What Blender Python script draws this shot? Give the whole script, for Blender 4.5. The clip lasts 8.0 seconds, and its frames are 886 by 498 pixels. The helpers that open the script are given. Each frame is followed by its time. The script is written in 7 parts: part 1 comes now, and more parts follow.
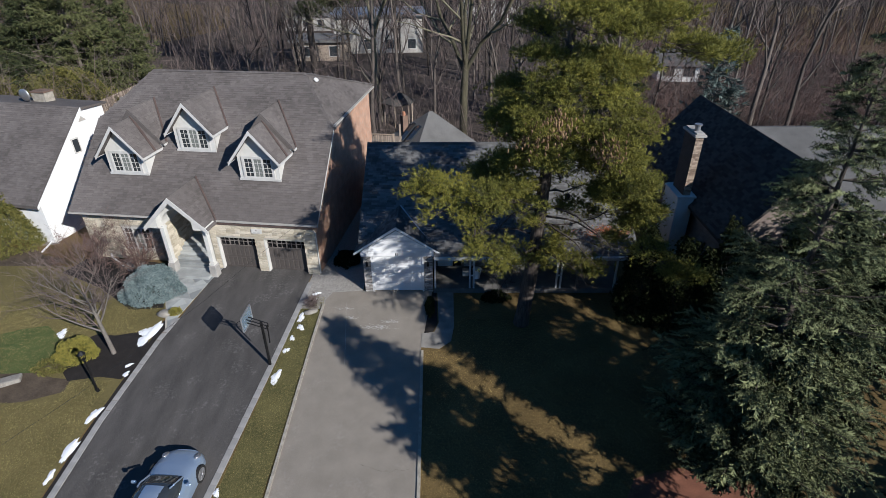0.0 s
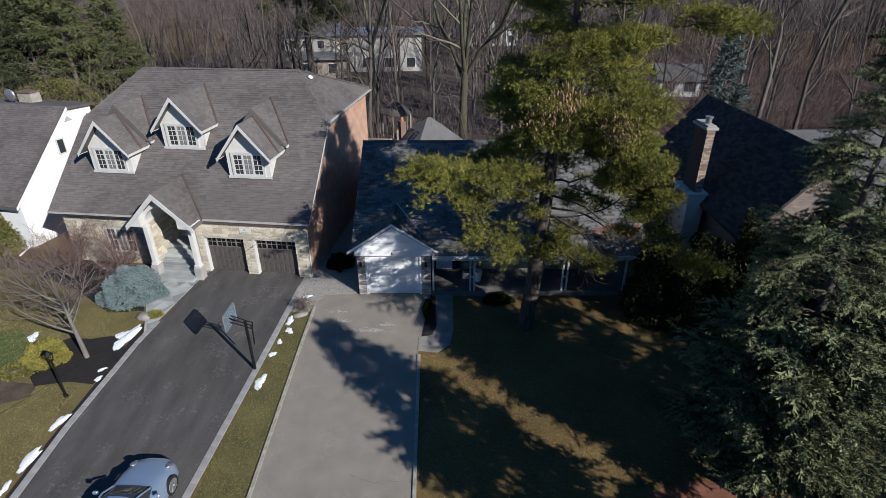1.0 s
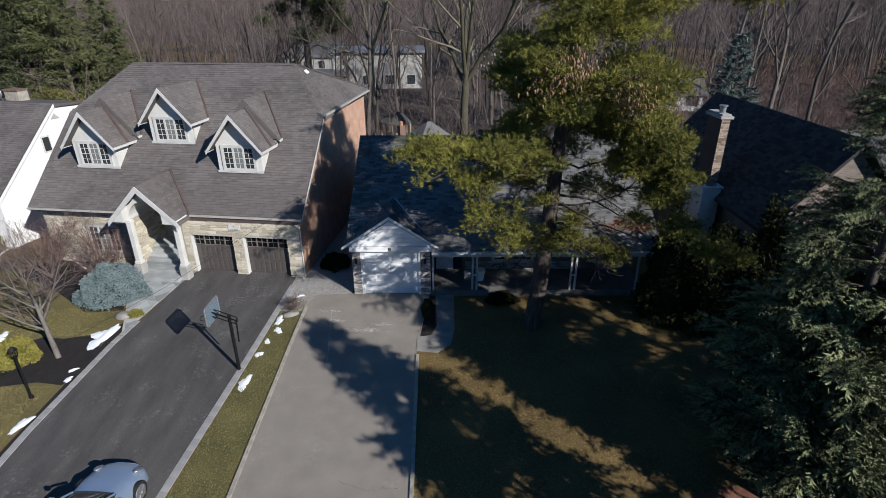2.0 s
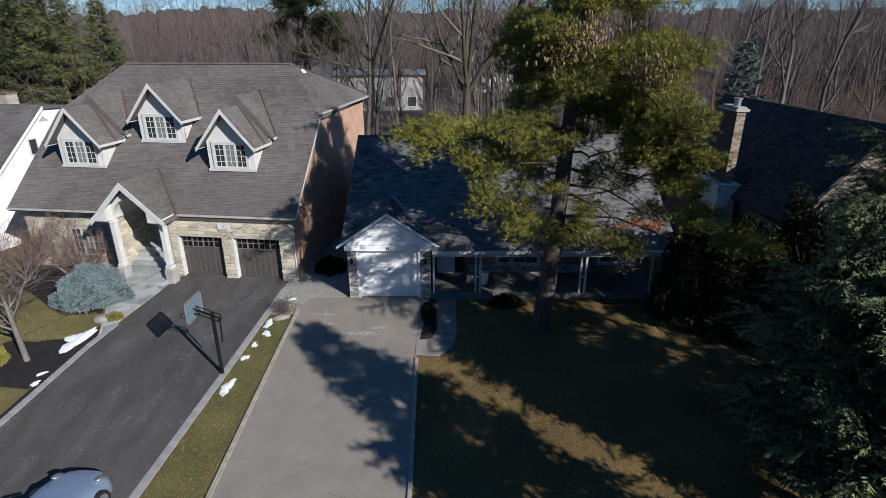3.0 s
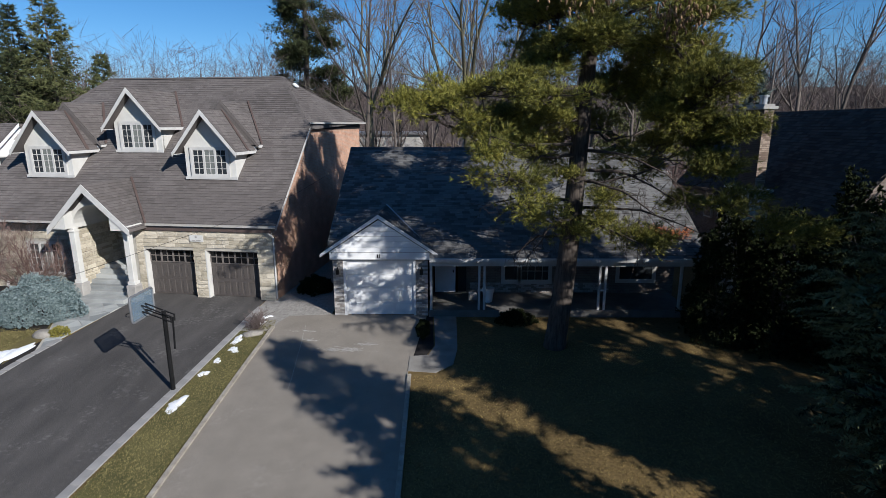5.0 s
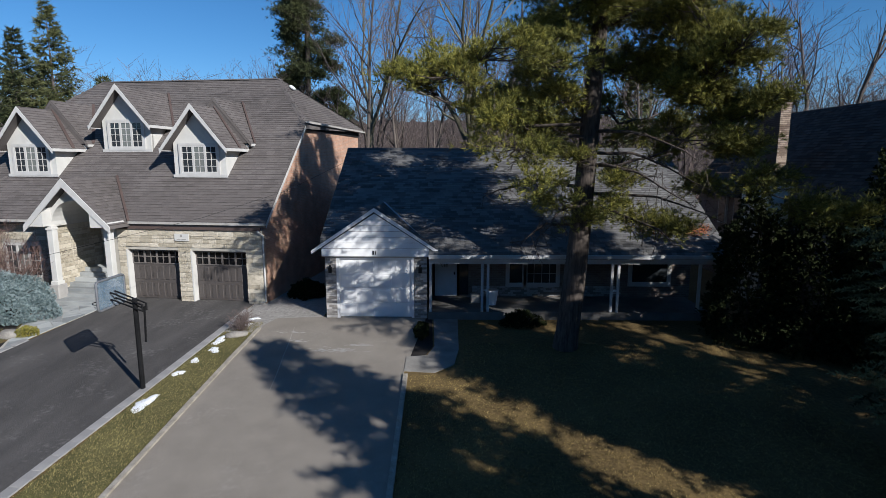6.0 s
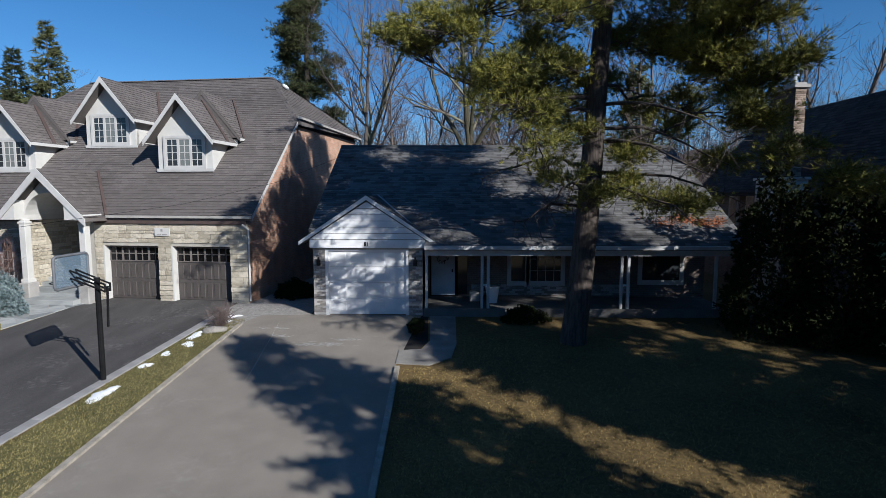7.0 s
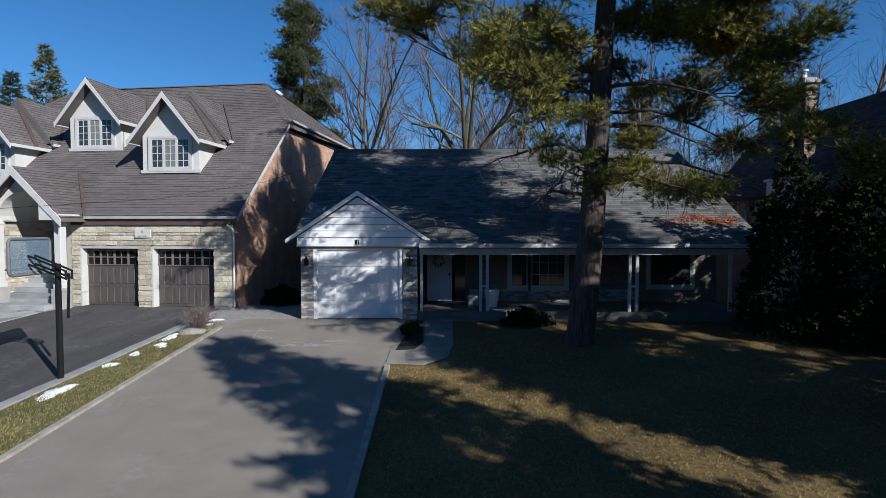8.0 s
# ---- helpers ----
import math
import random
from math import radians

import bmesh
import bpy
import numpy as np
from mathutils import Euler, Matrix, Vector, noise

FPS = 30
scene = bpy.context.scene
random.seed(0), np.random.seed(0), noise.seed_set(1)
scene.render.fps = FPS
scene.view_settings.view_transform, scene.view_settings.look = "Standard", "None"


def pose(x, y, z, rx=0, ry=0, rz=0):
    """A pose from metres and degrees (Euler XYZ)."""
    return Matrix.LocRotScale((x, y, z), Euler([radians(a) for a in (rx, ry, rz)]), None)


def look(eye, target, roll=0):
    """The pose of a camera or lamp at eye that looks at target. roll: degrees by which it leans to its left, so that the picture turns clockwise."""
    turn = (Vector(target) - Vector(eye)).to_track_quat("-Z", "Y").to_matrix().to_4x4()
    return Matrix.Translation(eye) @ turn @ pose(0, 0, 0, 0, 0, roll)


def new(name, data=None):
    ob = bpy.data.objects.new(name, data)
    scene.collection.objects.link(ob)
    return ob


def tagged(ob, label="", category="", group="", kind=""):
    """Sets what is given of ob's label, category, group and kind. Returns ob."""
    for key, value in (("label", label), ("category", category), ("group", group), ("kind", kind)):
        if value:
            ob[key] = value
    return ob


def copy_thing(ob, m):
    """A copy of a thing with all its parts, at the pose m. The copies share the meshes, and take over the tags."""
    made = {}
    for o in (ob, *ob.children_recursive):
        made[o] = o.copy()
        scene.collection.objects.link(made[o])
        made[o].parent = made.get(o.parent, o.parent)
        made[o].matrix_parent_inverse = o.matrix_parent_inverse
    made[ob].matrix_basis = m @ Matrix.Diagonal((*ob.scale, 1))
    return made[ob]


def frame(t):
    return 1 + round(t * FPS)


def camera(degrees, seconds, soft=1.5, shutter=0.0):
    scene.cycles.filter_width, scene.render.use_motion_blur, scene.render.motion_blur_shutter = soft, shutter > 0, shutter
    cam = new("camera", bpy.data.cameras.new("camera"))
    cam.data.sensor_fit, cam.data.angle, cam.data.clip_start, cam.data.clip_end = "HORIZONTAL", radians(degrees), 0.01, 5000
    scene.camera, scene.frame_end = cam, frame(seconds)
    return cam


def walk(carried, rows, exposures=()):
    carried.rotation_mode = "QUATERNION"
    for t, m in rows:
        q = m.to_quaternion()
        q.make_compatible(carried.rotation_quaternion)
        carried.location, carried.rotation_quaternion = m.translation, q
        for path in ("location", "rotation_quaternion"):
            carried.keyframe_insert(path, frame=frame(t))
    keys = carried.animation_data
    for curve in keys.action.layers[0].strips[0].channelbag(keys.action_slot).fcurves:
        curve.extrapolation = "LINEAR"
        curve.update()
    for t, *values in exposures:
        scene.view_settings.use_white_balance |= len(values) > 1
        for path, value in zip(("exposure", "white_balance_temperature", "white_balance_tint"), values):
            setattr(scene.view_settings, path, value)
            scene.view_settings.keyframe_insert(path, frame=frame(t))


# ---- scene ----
EXPOSURE, KELVIN = 0.54, 5580
cam = camera(79.06, 8.0, soft=0.5)
# seconds, x, y, z, yaw, pitch, lean
ROWS = [
    (0, 0.159, 0.150, 16.885, 0.476, -30.184, 0.364),
    (0.5, 0.172, 0.489, 15.913, 0.413, -28.746, 0.331),
    (1, 0.177, 0.832, 14.940, 0.373, -27.309, 0.290),
    (1.5, 0.170, 1.202, 13.944, 0.355, -25.883, 0.249),
    (3, 0.096, 2.383, 11.159, 0.394, -21.217, 0.197),
    (3.5, 0.092, 2.807, 10.280, 0.406, -19.163, 0.172),
    (4, 0.114, 3.243, 9.392, 0.393, -17.044, 0.134),
    (4.5, 0.141, 3.709, 8.561, 0.402, -15.052, 0.092),
    (6, 0.201, 5.238, 6.118, 0.674, -9.328, -0.037),
    (6.5, 0.244, 5.785, 5.305, 0.698, -7.546, -0.059),
    (7, 0.293, 6.311, 4.557, 0.678, -5.778, -0.060),
    (7.5, 0.331, 6.820, 3.904, 0.652, -4.078, -0.053),
    (8, 0.379, 7.296, 3.408, 0.601, -2.259, -0.047),
]
walk(cam, [(t, pose(x, y, z, 90 + p, 0, w) @ pose(0, 0, 0, 0, 0, -l)) for t, x, y, z, w, p, l in ROWS], exposures=[(0.0, EXPOSURE, KELVIN, 10), (4.0, EXPOSURE, KELVIN, 10), (6.0, EXPOSURE, KELVIN - 20, 10), (8.0, EXPOSURE, KELVIN - 180, 10)])

# ---- light ----
SUN = Vector((-3.11, 3.05, -2.31)).normalized()
world = bpy.data.worlds.new("sky")
scene.world = world
world.use_nodes = True
wn = world.node_tree.nodes
sky = wn.new("ShaderNodeTexSky")
sky.sky_type, sky.sun_disc = "NISHITA", False
sky.sun_elevation = math.asin(-SUN.z)
sky.sun_rotation = math.atan2(-SUN.x, -SUN.y)
sky.altitude, sky.air_density, sky.dust_density, sky.ozone_density = 1100, 1.0, 0.0, 4.5
wn["Background"].inputs[1].default_value = 0.062
tint = wn.new("ShaderNodeHueSaturation")
tint.inputs["Hue"].default_value, tint.inputs["Saturation"].default_value = 0.495, 1.14
world.node_tree.links.new(sky.outputs[0], tint.inputs["Color"])
world.node_tree.links.new(tint.outputs[0], wn["Background"].inputs[0])
sun = new("sun", bpy.data.lights.new("sun", "SUN"))
sun.data.energy, sun.data.angle, sun.data.color = 5.0, radians(0.53), (1.0, 0.89, 0.74)
sun.matrix_world = look((0, 0, 60), Vector((0, 0, 60)) + SUN)


# ---- materials ----
def mat(name, dark, light, scale=3.0, rough=0.8, fine=60.0, bump=0.2, metal=0.0, spot=0.35, island=0.0, each=0.0, detail=6.0, stretch=(1, 1, 1), coords="Object", spec=0.3, salt=0.0):
    """Two scales of noise between two colours, fine relief, and a change of tone from island to island or object to object."""
    m = bpy.data.materials.new(name)
    m.use_nodes = True
    n, l = m.node_tree.nodes, m.node_tree.links
    b = n["Principled BSDF"]
    tc, mp = n.new("ShaderNodeTexCoord"), n.new("ShaderNodeMapping")
    mp.inputs["Scale"].default_value = stretch
    l.new(tc.outputs[coords], mp.inputs[0])
    big, small = n.new("ShaderNodeTexNoise"), n.new("ShaderNodeTexNoise")
    for t, s in ((big, scale), (small, fine)):
        t.inputs["Scale"].default_value, t.inputs["Detail"].default_value = s, detail
        l.new(mp.outputs[0], t.inputs["Vector"])
    mix = n.new("ShaderNodeMath")
    mix.operation = "MULTIPLY_ADD"
    l.new(small.outputs[0], mix.inputs[0])
    mix.inputs[1].default_value = spot
    scaled = n.new("ShaderNodeMath")
    scaled.operation = "MULTIPLY"
    l.new(big.outputs[0], scaled.inputs[0])
    scaled.inputs[1].default_value = 1 - spot
    l.new(scaled.outputs[0], mix.inputs[2])
    last = mix
    for amount, kind, out in ((island, "ShaderNodeNewGeometry", "Random Per Island"), (each, "ShaderNodeObjectInfo", "Random")):
        if amount:
            g, a, c = n.new(kind), n.new("ShaderNodeMath"), n.new("ShaderNodeMath")
            c.operation = "SUBTRACT"
            l.new(g.outputs[out], c.inputs[0])
            c.inputs[1].default_value = 0.5
            a.operation = "MULTIPLY_ADD"
            l.new(c.outputs[0], a.inputs[0])
            a.inputs[1].default_value = amount
            l.new(last.outputs[0], a.inputs[2])
            last = a
    ramp = n.new("ShaderNodeValToRGB")
    ramp.color_ramp.elements[0].position, ramp.color_ramp.elements[1].position = 0.3, 0.7
    ramp.color_ramp.elements[0].color, ramp.color_ramp.elements[1].color = (*dark, 1), (*light, 1)
    l.new(last.outputs[0], ramp.inputs[0])
    colour = ramp.outputs[0]
    if salt:
        # dried salt and dust in blotches and specks
        patch, grit, both, cut, blend = n.new("ShaderNodeTexNoise"), n.new("ShaderNodeTexNoise"), n.new("ShaderNodeMath"), n.new("ShaderNodeMapRange"), n.new("ShaderNodeMix")
        for t, s, d in ((patch, 0.9, 8), (grit, 9.0, 10)):
            t.inputs["Scale"].default_value, t.inputs["Detail"].default_value = s, d
            l.new(tc.outputs[coords], t.inputs["Vector"])
        both.operation = "MULTIPLY"
        l.new(patch.outputs[0], both.inputs[0])
        l.new(grit.outputs[0], both.inputs[1])
        cut.inputs["From Min"].default_value, cut.inputs["From Max"].default_value, cut.inputs["To Max"].default_value = 0.31, 0.5, salt
        l.new(both.outputs[0], cut.inputs["Value"])
        blend.data_type = "RGBA"
        l.new(cut.outputs[0], blend.inputs["Factor"])
        l.new(colour, blend.inputs[6])
        blend.inputs[7].default_value = (0.5, 0.48, 0.46, 1)
        colour = blend.outputs[2]
    l.new(colour, b.inputs["Base Color"])
    b.inputs["Roughness"].default_value, b.inputs["Metallic"].default_value = rough, metal
    b.inputs["Specular IOR Level"].default_value = spec
    if bump:
        bp = n.new("ShaderNodeBump")
        bp.inputs["Strength"].default_value, bp.inputs["Distance"].default_value = bump, 0.02
        l.new(small.outputs[0], bp.inputs["Height"])
        l.new(bp.outputs[0], b.inputs["Normal"])
    return m


LAWN = mat("dormant_lawn", (0.05, 0.034, 0.012), (0.175, 0.12, 0.045), 0.5, 0.95, 14, 0.6, spot=0.55)
SIDE_LAWN = mat("olive_lawn", (0.06, 0.052, 0.018), (0.175, 0.142, 0.055), 0.5, 0.95, 14, 0.6, spot=0.55)
GREEN_LAWN = mat("green_lawn", (0.03, 0.05, 0.012), (0.075, 0.1, 0.03), 1.2, 0.95, 25, 0.6, spot=0.5)
GRASS_STRAW = mat("straw_grass", (0.085, 0.062, 0.021), (0.4, 0.3, 0.112), 0.5, 0.9, 5, 0, island=0.7, spot=0.3, coords="Object")
GRASS_GREEN = mat("mixed_grass", (0.07, 0.068, 0.022), (0.26, 0.22, 0.092), 0.8, 0.9, 5, 0, island=0.7, spot=0.3)
STRIP = mat("strip_turf", (0.04, 0.042, 0.014), (0.14, 0.125, 0.048), 0.9, 0.95, 16, 0.6, spot=0.5)
MULCH = mat("mulch", (0.008, 0.007, 0.007), (0.026, 0.022, 0.02), 3, 0.95, 30, 0.8, spot=0.6)
LITTER = mat("needle_litter", (0.07, 0.03, 0.02), (0.22, 0.095, 0.058), 2, 0.95, 30, 0.7, spot=0.5)
SOIL = mat("bare_soil", (0.035, 0.026, 0.018), (0.115, 0.088, 0.062), 1.6, 0.95, 20, 0.7, spot=0.5)
LITTER_WOOD = mat("leaf_litter", (0.022, 0.017, 0.014), (0.075, 0.058, 0.047), 0.3, 0.95, 8, 0.6, spot=0.5)
ASPHALT = mat("dark_asphalt", (0.04, 0.0375, 0.0362), (0.098, 0.091, 0.086), 1.6, 0.85, 60, 0.35, spot=0.42, stretch=(1, 0.3, 1), salt=0.16)
OLD_ASPHALT = mat("worn_asphalt", (0.165, 0.146, 0.122), (0.262, 0.234, 0.198), 1.3, 0.9, 90, 0.3, spot=0.58, salt=0.12)
KERB_OLD = mat("old_kerb_concrete", (0.17, 0.15, 0.12), (0.42, 0.385, 0.325), 5, 0.95, 45, 0.6, spot=0.5)
# Porch concrete set dark: the shade under the roof is in its colour.
PORCH_FLOOR = mat("shaded_porch_concrete", (0.09, 0.086, 0.08), (0.16, 0.153, 0.143), 2, 0.9, 60, 0.2)
PATH = mat("path_concrete", (0.13, 0.122, 0.11), (0.27, 0.255, 0.23), 2, 0.9, 50, 0.3)
CONCRETE = mat("concrete", (0.22, 0.21, 0.2), (0.38, 0.365, 0.34), 2, 0.9, 60, 0.2)
KERBSTONE = mat("kerb_paver", (0.21, 0.205, 0.2), (0.31, 0.3, 0.29), 2, 0.9, 60, 0.2, each=0.12)
FLAG = mat("flagstone", (0.2, 0.21, 0.21), (0.36, 0.37, 0.36), 1.4, 0.85, 40, 0.25, each=0.5)
GRAVEL = mat("gravel", (0.12, 0.11, 0.1), (0.4, 0.38, 0.35), 9, 0.95, 45, 0.9, spot=0.6)
SHINGLE = mat("brown_shingle", (0.067, 0.059, 0.0555), (0.158, 0.14, 0.132), 0.4, 0.92, 70, 0.35, island=0.15, each=0.08, spot=0.5)
SHINGLE_GREY = mat("grey_shingle", (0.055, 0.053, 0.051), (0.142, 0.139, 0.136), 0.7, 0.92, 70, 0.35, island=0.45, each=0.3, spot=0.5)
SHINGLE_DARK = mat("dark_shingle", (0.027, 0.025, 0.023), (0.062, 0.057, 0.053), 1.5, 0.92, 70, 0.35, island=0.5, spot=0.5)
SHINGLE_EDGE = mat("shingle_edge", (0.045, 0.04, 0.0375), (0.085, 0.075, 0.07), 2, 0.95, 40, 0)
STUCCO = mat("cream_stucco", (0.47, 0.46, 0.43), (0.57, 0.56, 0.53), 2, 0.9, 120, 0.25, spot=0.3)
WHITE = mat("white_paint", (0.62, 0.62, 0.62), (0.76, 0.76, 0.755), 2.5, 0.6, 60, 0.1, spot=0.3)
# White porch parts turned grey, with the porch's shade put into the paint.
PORCH_SHADE_WHITE = mat("shaded_white_porch_paint", (0.36, 0.36, 0.36), (0.5, 0.5, 0.49), 3, 0.6, 60, 0.1, spot=0.3)
TRIM = mat("off_white_trim", (0.42, 0.412, 0.395), (0.53, 0.52, 0.5), 3, 0.6, 60, 0.1, spot=0.3)
STONE = mat("cream_stone", (0.39, 0.345, 0.26), (0.62, 0.56, 0.45), 2.5, 0.9, 28, 1.0, each=0.45, spot=0.45)
MORTAR = mat("mortar", (0.32, 0.3, 0.255), (0.44, 0.415, 0.36), 3, 0.95, 50, 0.3)
BRICK = mat("orange_brick", (0.33, 0.16, 0.095), (0.5, 0.27, 0.17), 2.5, 0.9, 40, 0.4, island=0.6, each=0.6)
BRICK_WALL = mat("orange_brick_wall", (0.36, 0.2, 0.13), (0.47, 0.28, 0.19), 1.2, 0.9, 40, 0.3)
BRICK_PALE = mat("pale_painted_brick", (0.2, 0.185, 0.17), (0.42, 0.4, 0.38), 2.5, 0.9, 40, 0.4, each=1.0)
BRICK_FLUE_SUN = mat("sunlit_chimney_brick", (0.17, 0.125, 0.095), (0.36, 0.285, 0.225), 2.5, 0.9, 40, 0.4, each=0.8)
BRICK_DARK = mat("dark_brick", (0.09, 0.06, 0.045), (0.21, 0.14, 0.105), 2.5, 0.9, 40, 0.4, each=0.8, island=0.7)
DOOR_BROWN = mat("brown_garage_door", (0.058, 0.05, 0.046), (0.09, 0.079, 0.073), 2, 0.45, 50, 0.12, stretch=(1, 1, 6), spec=0.5)
BAR_BROWN = mat("taupe_bars", (0.13, 0.115, 0.105), (0.18, 0.16, 0.148), 2, 0.5, 50, 0.05)
DARK_PANE = mat("dark_pane", (0.005, 0.005, 0.006), (0.01, 0.01, 0.011), 2, 0.15, 50, 0, spec=0.25)
CHALK = mat("chalk", (0.3, 0.285, 0.265), (0.48, 0.465, 0.44), 8, 0.95, 60, 0.1)
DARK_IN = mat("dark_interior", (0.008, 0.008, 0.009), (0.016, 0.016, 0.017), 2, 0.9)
METAL_DARK = mat("black_metal", (0.012, 0.012, 0.013), (0.03, 0.03, 0.032), 4, 0.4, 60, 0.05, metal=0.6)
METAL_GREY = mat("grey_metal", (0.3, 0.3, 0.31), (0.45, 0.45, 0.46), 4, 0.4, 60, 0.05, metal=0.8)
SNOW = mat("old_snow", (0.66, 0.68, 0.72), (0.86, 0.87, 0.89), 5, 0.7, 40, 0.6, spot=0.5)
ROCK = mat("boulder", (0.12, 0.11, 0.1), (0.31, 0.29, 0.255), 3, 0.9, 25, 0.8, spot=0.5)
BARK = mat("grey_bark", (0.04, 0.033, 0.028), (0.125, 0.105, 0.09), 3, 0.95, 25, 0.9, stretch=(1, 1, 0.25), each=0.5, spot=0.6)
BARK_PALE = mat("pale_bark", (0.06, 0.054, 0.034), (0.165, 0.15, 0.1), 3, 0.95, 25, 0.9, stretch=(1, 1, 0.25), each=0.4, spot=0.6)
BARK_GREY = mat("smooth_grey_bark", (0.075, 0.066, 0.058), (0.2, 0.18, 0.158), 3, 0.9, 25, 0.6, stretch=(1, 1, 0.3), spot=0.5)
BARK_PINE = mat("pine_bark", (0.014, 0.011, 0.01), (0.105, 0.086, 0.072), 7, 0.95, 18, 1.0, stretch=(1, 1, 0.2), spot=0.6)
TWIG = mat("twigs", (0.058, 0.044, 0.04), (0.145, 0.113, 0.103), 0.3, 0.9, 5, 0, island=0.4, each=0.5)
TWIG_FAR = mat("far_twigs", (0.062, 0.048, 0.044), (0.13, 0.102, 0.094), 0.3, 0.9, 5, 0, island=0.4)
FAR_WOOD = mat("far_wood_line", (0.033, 0.027, 0.026), (0.1, 0.081, 0.076), 0.35, 0.95, 1.6, 0, spot=0.5, stretch=(1, 1, 0.1))
TWIG_RED = mat("red_twigs", (0.085, 0.052, 0.044), (0.17, 0.112, 0.094), 0.3, 0.9, 5, 0, island=0.4)
NEEDLE_PINE = mat("pine_needles", (0.052, 0.058, 0.012), (0.245, 0.228, 0.037), 0.45, 0.7, 4, 0, island=0.45, spot=0.3)
CONE = mat("brown_cones", (0.09, 0.055, 0.03), (0.24, 0.155, 0.085), 6, 0.9, 30, 0, island=0.5)
NEEDLE_SPRUCE = mat("spruce_needles", (0.014, 0.019, 0.008), (0.2, 0.222, 0.11), 0.9, 0.8, 6, 0, island=0.55, spec=0.15, spot=0.4)
NEEDLE_BLUE = mat("blue_spruce_needles", (0.1, 0.14, 0.145), (0.27, 0.335, 0.34), 2, 0.7, 9, 0, island=0.5, spot=0.4)
NEEDLE_FAR = mat("conifer_needles", (0.024, 0.032, 0.011), (0.105, 0.112, 0.042), 0.3, 0.8, 3, 0, island=0.5, spot=0.4, each=0.4)
NEEDLE_DULL = mat("dull_spruce_needles", (0.03, 0.043, 0.038), (0.13, 0.165, 0.15), 0.6, 0.8, 6, 0, island=0.5, spot=0.4)
LEAF_HEDGE = mat("hedge_leaves", (0.05, 0.055, 0.012), (0.17, 0.155, 0.04), 0.6, 0.7, 5, 0, island=0.5)
LEAF_GOLD = mat("golden_shrub_leaves", (0.11, 0.105, 0.02), (0.27, 0.24, 0.05), 3, 0.7, 9, 0, island=0.5)
# Near-black leaves: the shade over the evergreens is put into their colour.
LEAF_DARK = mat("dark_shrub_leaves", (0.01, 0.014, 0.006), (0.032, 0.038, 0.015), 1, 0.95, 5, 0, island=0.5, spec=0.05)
CAR_PAINT = mat("silver_blue_paint", (0.28, 0.36, 0.48), (0.33, 0.41, 0.53), 0.5, 0.3, 400, 0.0, metal=0.55, spec=0.6)
RUBBER = mat("rubber", (0.01, 0.01, 0.01), (0.022, 0.022, 0.022), 4, 0.85, 50, 0.1)
GUTTER = mat("grey_gutter", (0.3, 0.285, 0.26), (0.42, 0.4, 0.37), 3, 0.5, 60, 0.1)
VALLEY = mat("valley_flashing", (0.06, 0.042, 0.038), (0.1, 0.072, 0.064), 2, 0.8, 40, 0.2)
TERRA = mat("red_leaves", (0.16, 0.05, 0.018), (0.36, 0.13, 0.05), 2, 0.9, 20, 0.3, island=0.6)
WOOD_GREY = mat("weathered_wood", (0.14, 0.11, 0.085), (0.3, 0.245, 0.195), 2, 0.9, 30, 0.4, stretch=(1, 1, 0.2), each=0.5, island=0.4)


def brick_mat(name, a, b, mortar, axis):
    """Running-bond brickwork on an upright wall that runs along x or y."""
    m = bpy.data.materials.new(name)
    m.use_nodes = True
    n, l = m.node_tree.nodes, m.node_tree.links
    bs = n["Principled BSDF"]
    tc, sp, cb, br, ns, mx, bp = (n.new("ShaderNode" + k) for k in ("TexCoord", "SeparateXYZ", "CombineXYZ", "TexBrick", "TexNoise", "Mix", "Bump"))
    l.new(tc.outputs["Object"], sp.inputs[0])
    l.new(sp.outputs[axis], cb.inputs[0])
    l.new(sp.outputs[2], cb.inputs[1])
    l.new(cb.outputs[0], br.inputs["Vector"])
    br.inputs["Color1"].default_value, br.inputs["Color2"].default_value, br.inputs["Mortar"].default_value = (*a, 1), (*b, 1), (*mortar, 1)
    br.inputs["Scale"].default_value = 1.0
    br.inputs["Mortar Size"].default_value, br.inputs["Brick Width"].default_value, br.inputs["Row Height"].default_value = 0.006, 0.21, 0.072
    l.new(tc.outputs["Object"], ns.inputs["Vector"])
    ns.inputs["Scale"].default_value, ns.inputs["Detail"].default_value = 1.7, 8
    mx.data_type, mx.blend_type = "RGBA", "OVERLAY"
    mx.inputs[0].default_value = 0.5
    l.new(br.outputs[0], mx.inputs[6])
    l.new(ns.outputs[0], mx.inputs[7])
    l.new(mx.outputs[2], bs.inputs["Base Color"])
    bs.inputs["Roughness"].default_value = 0.9
    bp.inputs["Strength"].default_value, bp.inputs["Distance"].default_value = 0.5, 0.01
    bp.invert = True
    l.new(br.outputs[1], bp.inputs["Height"])
    l.new(bp.outputs[0], bs.inputs["Normal"])
    return m


BRICK_SIDE = brick_mat("orange_brick_side", (0.46, 0.27, 0.18), (0.38, 0.205, 0.13), (0.38, 0.31, 0.25), 1)
BRICK_FLUE_SHADE = brick_mat("shaded_chimney_brick", (0.055, 0.038, 0.03), (0.035, 0.026, 0.022), (0.075, 0.065, 0.055), 1)
# Brick darkened for walls out of the sun; their shade is in these colours.
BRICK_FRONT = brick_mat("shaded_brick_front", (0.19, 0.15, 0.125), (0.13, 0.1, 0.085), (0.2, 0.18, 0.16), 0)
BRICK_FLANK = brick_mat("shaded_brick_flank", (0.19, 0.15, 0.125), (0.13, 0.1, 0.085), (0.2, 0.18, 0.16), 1)


